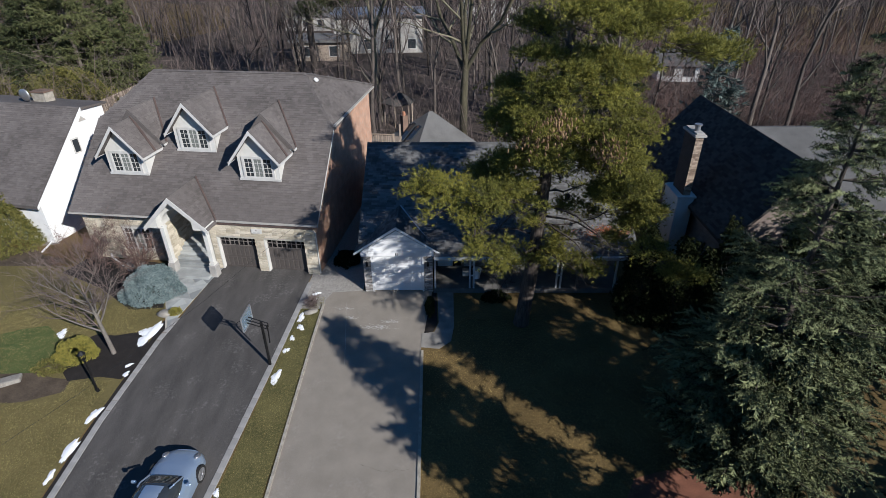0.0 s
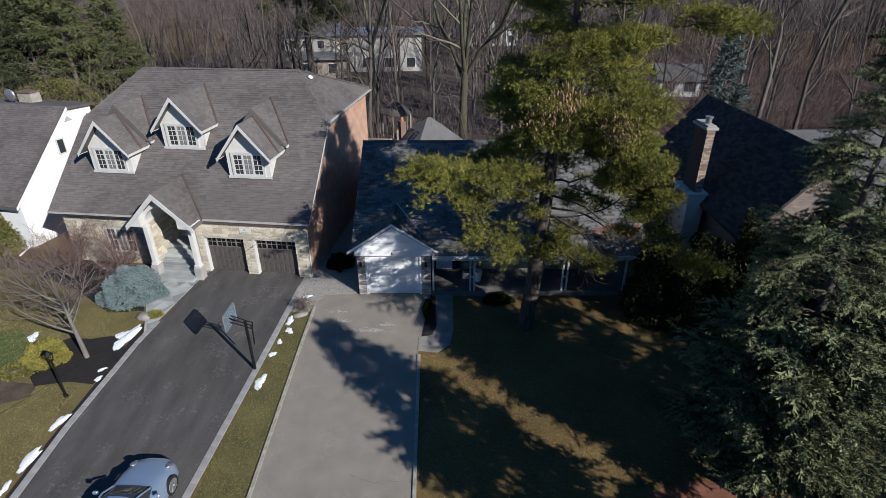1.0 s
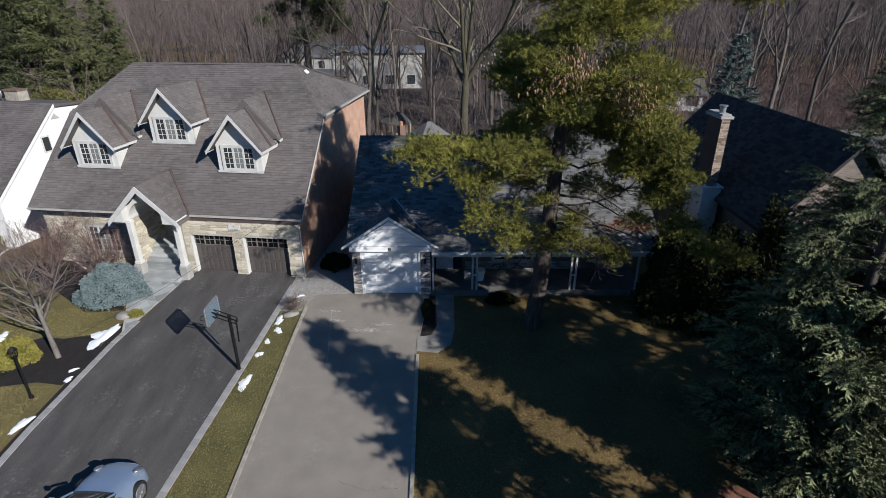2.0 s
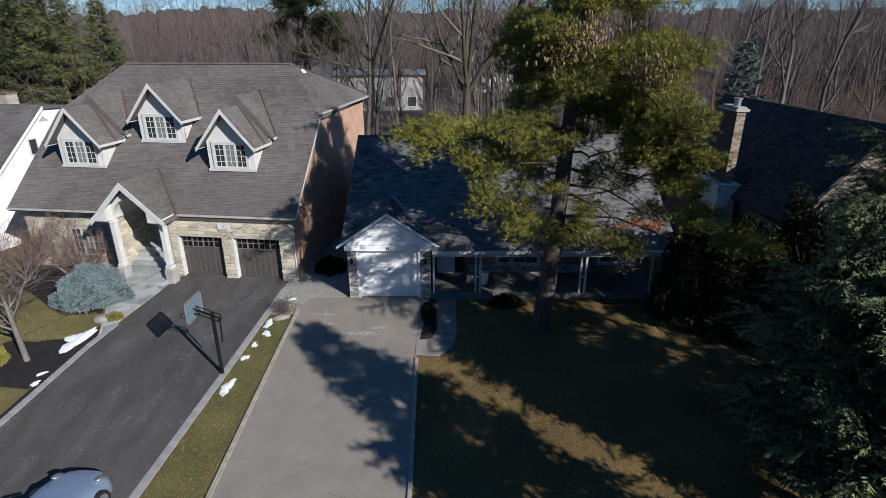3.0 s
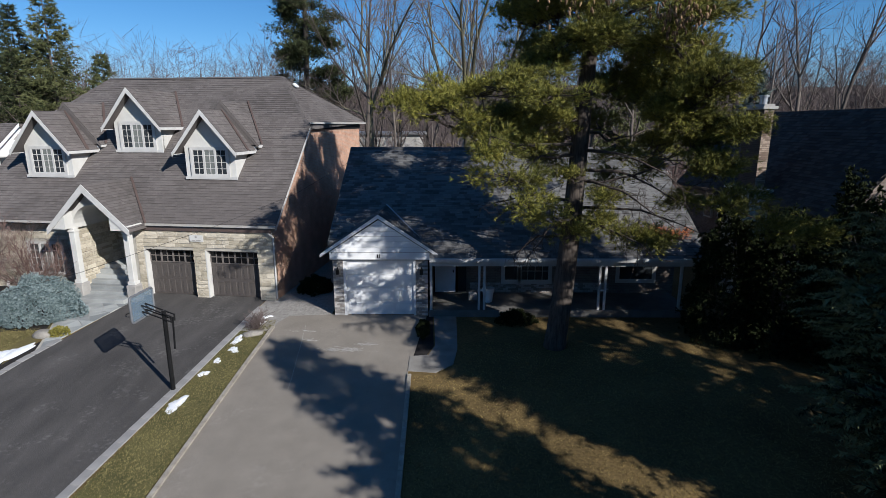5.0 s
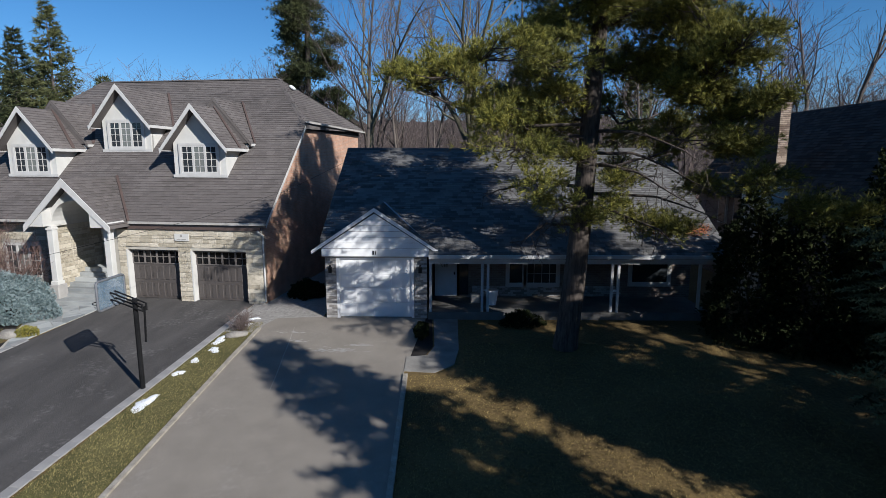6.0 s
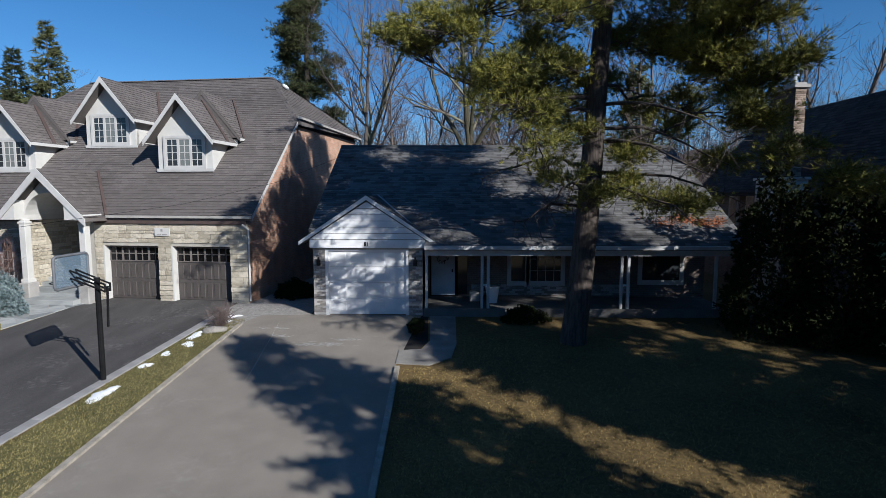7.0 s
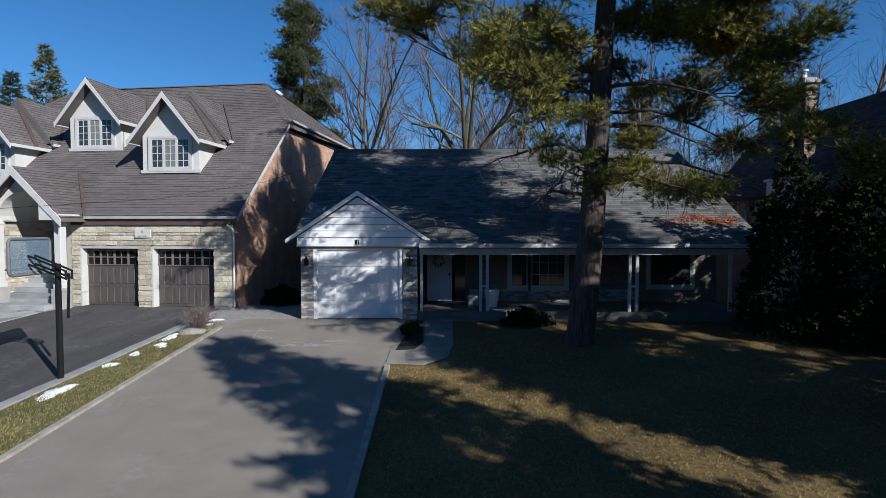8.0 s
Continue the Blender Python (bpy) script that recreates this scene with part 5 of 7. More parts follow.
def tuft_shape(n, length, width, spread, seed=2):
    """Leaves from one root."""
    rng = np.random.default_rng(seed)
    V, F = [(0, 0, 0)], []
    for i in range(n):
        a, b = rng.uniform(0, 6.283), rng.uniform(0.1, spread)
        d = np.array([math.sin(b) * math.cos(a), math.sin(b) * math.sin(a), math.cos(b)]) * length * rng.uniform(0.7, 1.1)
        w = np.cross(d, rng.normal(size=3))
        w = w / np.linalg.norm(w) * width
        k = len(V)
        V += [tuple(d - w), tuple(d + w)]
        F.append((0, k, k + 1))
    return V, F


def sprig_shape(n, length, needle, width, seed=3):
    """Short needles all round a twig; the twig's points are shared."""
    rng = np.random.default_rng(seed)
    m = n
    V = [(0, 0, length * i / m) for i in range(m + 1)]
    F = []
    for i in range(n):
        j = i
        a = rng.uniform(0, 6.283)
        d = np.array([math.cos(a), math.sin(a), rng.uniform(0.3, 0.9)]) * needle * rng.uniform(0.8, 1.15) * (1 - 0.5 * (i / n) ** 3)
        k = len(V)
        V.append((d[0], d[1], V[j][2] + d[2] + width))
        F.append((j, min(j + 2, m), k))
    return V, F


def pine(x, y, height, sprays, seed, label, girth=0.36, lean=0.0, material=None, dens=1.0, big=1.0, dead=(), cones=(), sweep=1.0):
    """A pine: a leaning trunk, a limb to every spray of foliage, and puffs of needle tufts on each spray; sprays and dead limbs in metres from the trunk's foot."""
    t = thing("pine_tree", x, y, ground_z(y) - 0.05, 0, label, "tree")
    rng = random.Random(seed)
    nrg = np.random.default_rng(seed)
    bend = lambda z: Vector((lean * z + 0.06 * math.sin(z * 0.5), 0.06 * math.sin(z * 0.35 + 1), z))
    trunk = [(bend(z), girth * (1 - z / (height * 1.04)) ** 0.6 + 0.03) for z in np.linspace(0, height, 30)]
    trunk[0] = (trunk[0][0], girth * 1.2)
    part("trunk", tubes([trunk], 16), BARK_PINE, t, smooth=True)
    limbs, twigs, pos, ways, size = [], [], [], [], []
    for cx, cy, cz, r, *thin in sprays:
        b = Vector((cx, cy, cz))
        reach = math.hypot(cx - lean * cz, cy)
        a = bend(min(height - 0.5, max(2.5, cz - sweep * rng.uniform(0.05, 0.42) * reach)))
        thick = 1.0
        for other in limbs:
            q = min(other[3:7], key=lambda w: (w[0] - b).length)[0]
            if 0.5 < (q - b).length < min(2.2, 0.7 * (a - b).length):
                a, thick = q, 0.45
                reach = (q - b).length
        n = 8
        path = []
        for i in range(n + 1):
            f = i / n
            dip = -0.10 * reach * math.sin(f * 3.14) * rng.uniform(0.7, 1.2)
            path.append((a.lerp(b, f) + Vector((rng.gauss(0, 0.1), rng.gauss(0, 0.1), dip + rng.gauss(0, 0.06))) * (i > 0), ((0.014 + 0.007 * reach) * (1 - f) ** 1.1 * thick + 0.012) * girth / 0.36))
        limbs.append(path)
        out = (b - a)
        out.z = 0
        out = out.normalized() if out.length > 0.1 else Vector((1, 0, 0))
        for i in range(int((17 + 24 * r * r) * dens * (thin[0] if thin else 1))):
            # a puff of tufts at the end of a twig that leaves the limb's outer part
            u, v, w = rng.gauss(0, 0.54), rng.gauss(0, 0.54), rng.gauss(0.03, 0.19)
            c = b + Vector((u * r, v * r, w * r))
            s = path[rng.randrange(n - 3, n)][0]
            if (c - s).length > 1.7 * r:
                continue
            mid = s.lerp(c, 0.55) + Vector((0, 0, -0.06 * r))
            twigs.append([(s, 0.022 * girth / 0.36), (mid, 0.014), (c, 0.006)])
            d = ((c - s).normalized() * 0.8 + out * 0.3).normalized()
            pr = rng.uniform(0.14, 0.24) * big
            for j in range(int(rng.uniform(29, 41))):
                off = Vector((rng.gauss(0, 1), rng.gauss(0, 1), rng.gauss(0.15, 0.62))) * pr * 0.8 + d * (pr * rng.uniform(-0.6, 1.2))
                pos.append(c + off)
                ways.append(off / pr * 0.8 + d * 0.35 + Vector((0, 0, 0.55)))
                size.append(rng.uniform(0.9, 1.4) * big)
    for z0, x1, y1, z1 in dead:
        a, b = bend(z0), Vector((x1, y1, z1))
        path = [(a.lerp(b, i / 6) + Vector((rng.gauss(0, 0.06), rng.gauss(0, 0.06), 0.35 * math.sin(i / 6 * 3.14) + rng.gauss(0, 0.05))) * (i > 0), 0.05 * (1 - i / 6) + 0.01) for i in range(7)]
        limbs.append(path)
        for i in range(18):
            k = rng.randrange(2, 6)
            s = path[k][0].lerp(path[k + 1][0], rng.random())
            e = s + Vector((rng.gauss(0, 0.35), rng.gauss(0, 0.35), rng.gauss(-0.15, 0.3)))
            twigs.append([(s, 0.012), (s.lerp(e, 0.5) + Vector((0, 0, 0.04)), 0.008), (e, 0.004)])
            for j in range(3):
                q = e + Vector((rng.gauss(0, 0.2), rng.gauss(0, 0.2), rng.gauss(0, 0.2)))
                twigs.append([(s.lerp(e, 0.6), 0.006), (q, 0.003)])
    part("branchwork", tubes(limbs, 7), BARK_PINE, t, smooth=True)
    part("twigwork", tubes(twigs, 4), BARK_PINE, t)["kind"] = "stuff"
    V, F = needle_shape(10, 0.125, 0.0075, 1.3)
    v, f = scatter(V, F, pos, ways, size, nrg)
    leafy("crown", v, f, material or NEEDLE_PINE, t)
    if cones:
        at, way, big_ = [], [], []
        for cx, cy, cz, r in cones:
            for i in range(110):
                at.append((cx + rng.gauss(0, r * 0.5), cy + rng.gauss(0, r * 0.4) - 0.1, cz + rng.gauss(0, r * 0.4)))
                way.append((rng.gauss(0, 0.3), rng.gauss(0, 0.3), -1))
                big_.append(rng.uniform(0.8, 1.25))
        V = [(0, 0, -0.01)] + [(rr * math.cos(k * 1.2566), rr * math.sin(k * 1.2566), h) for rr, h in ((0.032, 0.03), (0.024, 0.1)) for k in range(5)] + [(0, 0, 0.15)]
        F = []
        for k in range(5):
            m = (k + 1) % 5
            F += [(0, 1 + m, 1 + k), (1 + k, 1 + m, 6 + m), (1 + k, 6 + m, 6 + k), (6 + k, 6 + m, 11)]
        v, f = scatter(V, F, at, way, big_, nrg)
        leafy("cone_fruit", v, f, CONE, t)["kind"] = "stuff"
    return t


# sprays of the front pine: x, y, z of the middle and its radius, from the foot of the trunk
LOW_SPRAYS = [(-4.9, -0.5, 8.0, 0.85), (-4.3, -1.4, 7.9, 0.9), (-3.4, -2.2, 8.2, 1.0), (-2.5, -3.2, 8.3, 0.95), (-1.6, -2.7, 8.4, 0.9), (-1.0, -2.9, 8.0, 0.7), (-3.6, -3.0, 7.6, 0.8), (-2.4, -3.5, 6.8, 0.85),
              (-2.0, -3.1, 5.9, 0.85), (-1.5, -2.7, 5.3, 0.65), (-1.2, -1.7, 4.8, 0.5), (-2.6, -1.6, 7.0, 0.8), (-0.7, -0.9, 4.7, 0.6), (0.9, -1.0, 4.4, 0.65), (1.8, -1.1, 4.1, 0.65), (0.2, -1.3, 4.1, 0.5), (2.5, -0.9, 3.9, 0.5)]
RIGHT_SPRAYS = [(3.1, -2.3, 10.2, 0.8), (3.7, -2.7, 8.7, 0.8), (3.2, -1.8, 8.1, 0.75), (4.4, -1.9, 8.3, 0.8), (4.4, -0.8, 8.7, 0.85), (4.3, -2.2, 7.2, 0.6), (2.4, -2.6, 9.5, 0.75), (3.4, -1.0, 8.7, 0.9), (3.0, 0.8, 6.8, 0.6), (1.3, -0.4, 5.2, 0.45), (3.6, -0.4, 5.1, 0.45),
                (3.6, -1.4, 6.3, 0.5), (4.6, -1.7, 5.2, 0.6), (5.5, -2.2, 4.6, 0.65), (6.4, -2.4, 4.4, 0.65), (4.2, 1.8, 7.8, 0.8),
                (0.5, -1.2, 9.7, 0.9), (1.6, -1.0, 9.9, 0.9), (2.7, -0.6, 9.5, 0.9), (1.2, 0.8, 9.9, 0.9), (2.3, -1.6, 9.0, 0.8), (-0.6, 0.4, 9.6, 0.8), (3.4, 1.0, 9.0, 0.9), (4.7, 0.4, 9.6, 0.8), (4.0, -0.5, 10.5, 0.8)]
INNER_SPRAYS = [(-0.9, -1.9, 10.3, 0.75), (-0.2, -2.4, 9.6, 0.8), (0.6, -2.2, 10.2, 0.85), (-1.2, -0.4, 10.4, 0.85), (-0.9, -1.0, 9.0, 0.75),
                (3.9, -0.9, 6.9, 0.65), (4.5, -1.0, 7.2, 0.5), (3.4, -0.9, 7.5, 0.85), (4.4, -0.6, 6.1, 0.5), (2.6, -1.4, 7.6, 0.7), (1.6, 0.9, 8.6, 0.8), (2.4, 0.4, 8.2, 0.8)]
TOP_SPRAYS = [(-0.2, -0.9, 12.9, 0.65), (-1.0, -1.5, 11.2, 0.6), (-0.3, -2.1, 11.8, 0.75), (0.7, -2.2, 12.4, 0.85), (1.8, -2.9, 11.8, 0.9), (-0.4, -2.8, 11.0, 0.8), (0.6, -2.6, 11.6, 0.9), (2.1, -2.4, 14.0, 1.0), (3.6, -1.7, 14.2, 0.95), (5.0, -1.2, 13.1, 0.8),
              (6.3, -0.6, 12.9, 0.75), (2.5, -0.7, 14.8, 0.9), (1.0, -1.7, 14.5, 0.9), (1.9, -0.2, 15.3, 0.7), (3.7, 0.3, 14.2, 0.9), (0.2, 1.8, 13.5, 1.1), (2.2, 2.0, 12.2, 1.1), (3.4, 1.4, 10.6, 1.0), (-0.8, 1.6, 11.2, 0.9), (1.4, -2.4, 10.4, 0.8), (2.6, -2.2, 12.6, 0.85)]
DEAD_LIMBS = [(4.8, 4.5, -0.2, 3.9), (4.2, 2.4, -1.8, 3.6), (3.8, -1.9, -1.2, 3.4), (5.0, -2.6, 0.6, 4.6), (5.6, 2.6, -2.2, 4.6), (4.4, -1.2, -2.2, 3.9), (6.0, 3.6, -1.0, 4.9), (6.6, 3.0, -2.0, 5.6), (6.4, -2.0, -1.6, 5.6)]
# thin foliage round the trunk and on the shaded far side
SHADE_SPRAYS = [(1.6, 0.3, 6.6, 0.7), (0.2, 0.5, 7.0, 0.7), (-0.8, 0.6, 6.4, 0.6), (2.6, 0.2, 6.0, 0.6), (-0.6, -0.4, 7.6, 0.7), (1.2, 1.2, 7.4, 0.7), (0.2, -0.4, 5.8, 0.5), (-1.1, 1.0, 6.9, 0.8), (-1.8, 0.6, 7.3, 0.8),
                (-1.0, 2.4, 7.6, 0.8), (-0.2, 1.8, 7.6, 0.8), (-2.0, 1.0, 7.6, 0.8), (-0.9, 0.3, 8.2, 0.7), (3.2, 1.6, 6.4, 0.6), (2.0, 1.8, 5.6, 0.6)]
front_sprays = [(x, y, z, r, 0.26 if z < 5.5 else 0.36 if z < 8.5 and x < -0.8 and y < -2 else 0.6) if z < 9 and x < 0 else (x, y, z, r) for x, y, z, r in LOW_SPRAYS + INNER_SPRAYS]
front_sprays += [(3 + (x - 3) * 0.4, y, z, r, 0.65) if x > 3 and 8 < z < 11 else (x, y, z, r, 0.6 if z < 8 else 1) for x, y, z, r in RIGHT_SPRAYS + TOP_SPRAYS]
# the middle of the crown is open, so that its dark inside shows
front_sprays = [(x, y + 0.5, z, r * 0.85, 0.4) if 0.1 < x < 2.6 and z < 12 and y < -0.9 else (x, y, z, r, *thin) for x, y, z, r, *thin in front_sprays] + [(*p, 0.75 if p[0] < -0.3 else 0.35) for p in SHADE_SPRAYS]
pine(3.8, 21.2, 15.6, front_sprays, 11, "tall white pine with yellow-green needles and rough grey trunk", girth=0.33, lean=0.07, dead=DEAD_LIMBS, cones=((-0.5, -3.1, 10.6, 0.8), (0.2, -3.1, 11.0, 0.7), (2.0, -3.0, 10.0, 0.7)))


def spruce(x, y, height, radius, seed, material, label, density=1.0, name="spruce_tree", big=1.0, z_low=0.4, gap=1.0, power=0.85, boughs=1.0, skirt=0.0, needles=20, crest=1.0, far_side=0.0, core=0):
    t = thing(name, x, y, ground_z(y) - 0.05, 0, label, "tree")
    rng = random.Random(seed)
    nrg = np.random.default_rng(seed)
    part("trunk", tubes([[(Vector((0, 0, z)), max(0.02, height * 0.014 * (1 - z / height))) for z in np.linspace(0, height, 12)]], 9), BARK, t, smooth=True)
    limbs, pos, ways, size = [], [], [], []
    inner, inner_way = [], []
    z = z_low
    while z < height - 0.15:
        f = z / height
        L0 = (radius * (1 - f) ** power + 0.12) * min(1, 0.72 + 0.12 * (z - z_low))
        n = max(3, int((6 + 5 * (1 - f)) * boughs * (crest if f > 0.5 else 1)))
        for i in range(n):
            a = rng.uniform(0, 6.283)
            L = L0 * (0.6 + 0.5 * rng.random() ** 1.5) if gap > 1 else L0 * rng.uniform(0.72, 1.08)
            if skirt and z < skirt:
                L *= 1 - (0.08 + 0.56 * max(0.0, -(math.cos(a) + math.sin(a)) / 1.414)) * (1 - z / skirt) ** 0.7
            L *= 1 + far_side * max(0.0, (math.cos(a) + math.sin(a)) / 1.414)
            out = Vector((math.cos(a), math.sin(a), 0))
            m = 5
            droop = -0.28 * (1 - f) + 0.25 * f
            path = []
            for j in range(m + 1):
                g = j / m
                path.append((Vector((0, 0, z)) + out * (L * g) + Vector((0, 0, L * (droop * g + 0.22 * g * g))) + Vector((rng.gauss(0, 0.03), rng.gauss(0, 0.03), 0)) * L * g, 0.03 * (1 - g) * (1 - f * 0.6) + 0.006))
            limbs.append(path)
            side = Vector((-out.y, out.x, 0))
            for c in range(core if f < 0.5 else 0):
                g = rng.uniform(0.12, 0.78)
                q = min(m - 1, int(g * m))
                inner.append(path[q][0].lerp(path[q + 1][0], g * m - q) + side * rng.gauss(0, 0.2 * L * (1 - g)) + Vector((0, 0, rng.gauss(-0.12, 0.1))))
                inner_way.append(out + side * rng.gauss(0, 0.5) + Vector((0, 0, rng.gauss(-0.3, 0.3))))
            k = int((4 + L * 6.5) * density) + 2
            for c in range(k):
                g = 0.2 + 0.8 * (c + rng.random()) / k
                q = min(m - 1, int(g * m))
                s = path[q][0].lerp(path[q + 1][0], min(1, g * m - q))
                for sg in (-1, 1):
                    bl = (0.1 + 0.36 * (1 - g) ** 0.8) * L * rng.uniform(0.55, 1)
                    d = (out * rng.uniform(0.6, 1.0) + side * sg * rng.uniform(0.5, 1.0) + Vector((0, 0, rng.uniform(-0.4, -0.02)))).normalized()
                    for h in np.arange(0.0, bl + 0.12, 0.12 * big):
                        pos.append(s + d * h + Vector((rng.gauss(0, 0.02), rng.gauss(0, 0.02), rng.gauss(0, 0.02) - 0.12 * h * h)))
                        ways.append(d + Vector((rng.gauss(0, 0.16), rng.gauss(0, 0.16), rng.gauss(0, 0.1) + 0.08 - 0.3 * h)))
                        size.append(rng.uniform(0.8, 1.25) * big)
        z += gap * max(0.16, 0.36 * (1 - f * 0.5)) * (1.0 if height > 4 else 0.4)
    part("branchwork", tubes(limbs, 4), BARK, t)
    V, F = sprig_shape(needles, 0.23, 0.042, 0.01) if needles > 0 else needle_shape(7, 0.13, 0.011, 1.1)
    v, f = scatter(V, F, pos, ways, size, nrg)
    leafy("crown", v, f, material, t)
    if inner:
        V, F = sprig_shape(11, 0.3, 0.085, 0.05)
        v, f = scatter(V, F, inner, inner_way, nrg.uniform(1.6, 2.4, len(inner)), nrg)
        leafy("inner_foliage", v, f, material, t)
    return t


spruce(9.95, 12.6, 15.6, 4.7, 5, NEEDLE_SPRUCE, "large dark green spruce with drooping boughs on the front lawn", 0.5, big=1.55, z_low=1.6, gap=1.15, power=1.12, boughs=1.0, skirt=9.0, needles=24, crest=0.62, far_side=0.3, core=26)
spruce(10.3, 5.6, 13.2, 4.6, 6, NEEDLE_SPRUCE, "dark green spruce beside the street, shading the driveway", 0.9, big=3.0, z_low=1.2, gap=1.7, power=1.0, boughs=0.65, core=5, needles=7)
# Spruces out of view to the right, added to cast shade.
for x, y, h, r in ((20.4, 8.6, 18.0, 3.6), (24.0, 15.5, 13.0, 4.6), (28.5, 20.0, 17.0, 4.6)):
    spruce(x, y, h, r, 9 + int(x), NEEDLE_SPRUCE, "unseen dark green spruce placed to shade lawn, porch and roof", 0.17, big=4.0, z_low=1.2, gap=2.2, boughs=0.75, needles=6)

def woods():
    kinds = [bare_tree(100 + i, 17 + 2 * (i % 3), 0.17 + 0.03 * (i % 3), (8, 7, 5), lift=0.11, bare=0.25, ratio=0.43, angle=0.7, thin=0.009, label="leafless woodland tree with thin grey branches") for i in range(6)]
    rng = random.Random(7)
    spots = []
    tries = 0
    while len(spots) < 105 and tries < 6000:
        tries += 1
        y = 44 + 90 * rng.random() ** 1.4
        x = rng.uniform(-0.9 * y, 0.9 * y)
        if (x < -8 and y < 60) or (x < -28 and y < 78):
            continue
        if any((x - a) ** 2 + (y - b) ** 2 < 9 for a, b in spots):
            continue
        if -28 < x < 4 and 80 < y < 104 and rng.random() < 0.8:
            continue
        spots.append((x, y))
    spots += [(rng.uniform(-24, 10), rng.uniform(59, 86)) for _ in range(22)]
    spots += [(rng.uniform(-78, -33), rng.uniform(80, 118)) for _ in range(26)]
    for i, (x, y) in enumerate(spots):
        k = kinds[i % 6]
        s = rng.uniform(0.72, 1.05) * (0.85 if -80 < x < -7 else 1)
        if i < 6:
            put(k, x, y, s, rng.uniform(0, 360), ground_z(30))
            k["group"] = "woodland trees"
        else:
            c = copy_thing(k, pose(0, 0, 0))
            put(c, x, y, s, rng.uniform(0, 360), ground_z(30))


def maple(seed, fork, height, radius, bark, label, arms=5, low=None):
    """A spreading tree: a short trunk that forks into several arms with fine twigs; low is a long side limb."""
    rng = random.Random(seed)
    out = [[], [], [], []]
    foot, top = Vector((0, 0, -0.1)), Vector((rng.gauss(0, 0.3), rng.gauss(0, 0.3), fork))
    out[0].append([(foot, radius * 1.25), (foot.lerp(top, 0.15), radius), (foot.lerp(top, 0.6) + Vector((rng.gauss(0, 0.1), 0, 0)), radius * 0.86), (top, radius * 0.75)])
    for i in range(arms):
        a = 6.283 * (i + rng.uniform(-0.25, 0.25)) / arms
        tilt = rng.uniform(0.25, 0.6)
        d = Vector((math.cos(a) * tilt, math.sin(a) * tilt, 1)).normalized()
        grow(rng, top - Vector((0, 0, rng.uniform(0.1, 1.4))), d, (height - fork) * rng.uniform(0.85, 1.05), radius * rng.uniform(0.42, 0.55), 0, out, 0.13, 0.06, 0.48, (8, 7, 5), 0.6, 0.15, 0.007)
    if low:
        grow(rng, foot.lerp(top, 0.85), Vector(low).normalized(), Vector(low).length, radius * 0.4, 0, out, 0.1, 0.06, 0.45, (9, 8, 5), 0.7, 0.2, 0.007)
    t = tagged(new("bare_tree"), label, "tree")
    part("trunk", tubes(out[0], 8), bark, t, smooth=True)
    part("branchwork", tubes(out[1], 5), bark, t, smooth=True)
    part("crown", tubes(out[2] + out[3], 3), TWIG, t)
    return t


woods()
put(maple(301, 9.0, 24, 0.29, BARK_PALE, "tall leafless maple with mossy pale trunk", 4, (-7.5, -1, 3.4)), -6.4, 54, z=0.6)
put(maple(305, 7.5, 22, 0.38, BARK_PALE, "tall leafless maple with pale forked trunk", 5), 1.6, 46, z=0.6)
put(bare_tree(307, 18, 0.24, (8, 7, 5), bark=BARK, label="tall leafless tree behind the dark roof", bare=0.3, ratio=0.42, thin=0.008, lift=0.16), 27, 47, z=0.6)


for i, (x, y, h, r) in enumerate(((-42.0, 64, 22.0, 6.0), (-47.2, 66, 20.0, 5.6), (-38.5, 67, 15, 5.4), (-53, 64, 19, 5.8), (-45, 62.5, 15, 5.4), (14.5, 48, 14, 3.8), (20.9, 42.0, 10.9, 3.2))):
    t = spruce(0, 0, h, r, 400 + i, NEEDLE_FAR if i < 6 else NEEDLE_DULL, "tall dark evergreen at the back of the gardens" if i < 6 else "blue-green spruce behind the dark roof", 0.14, "conifer_tree", 4.0, 1.0, 2.1, needles=-1)
    put(t, x, y, z=0.5)
prng = random.Random(77)
far_sprays = []
for i in range(46):
    z = 9 + 17 * (i / 45)
    a = prng.uniform(0, 6.283)
    L = prng.uniform(0.8, 4.4) * (1.1 - 0.75 * i / 45)
    far_sprays.append((L * math.cos(a), L * math.sin(a), z + prng.uniform(0, 0.8), prng.uniform(0.5, 0.95)))
pine(-15.6, 66, 26, far_sprays, 31, "tall dark pine with uneven limbs behind the stone house", 0.4, 0.02, NEEDLE_FAR, 0.4, 2.6)
flat("forest_floor", [(-160, 43), (-60, 40), (-30, 42.5), (-8, 41), (12, 43), (40, 41), (160, 44), (260, 260), (-260, 260)], 0.02, LITTER_WOOD, "brown leaf litter under the bare wood", "ground")


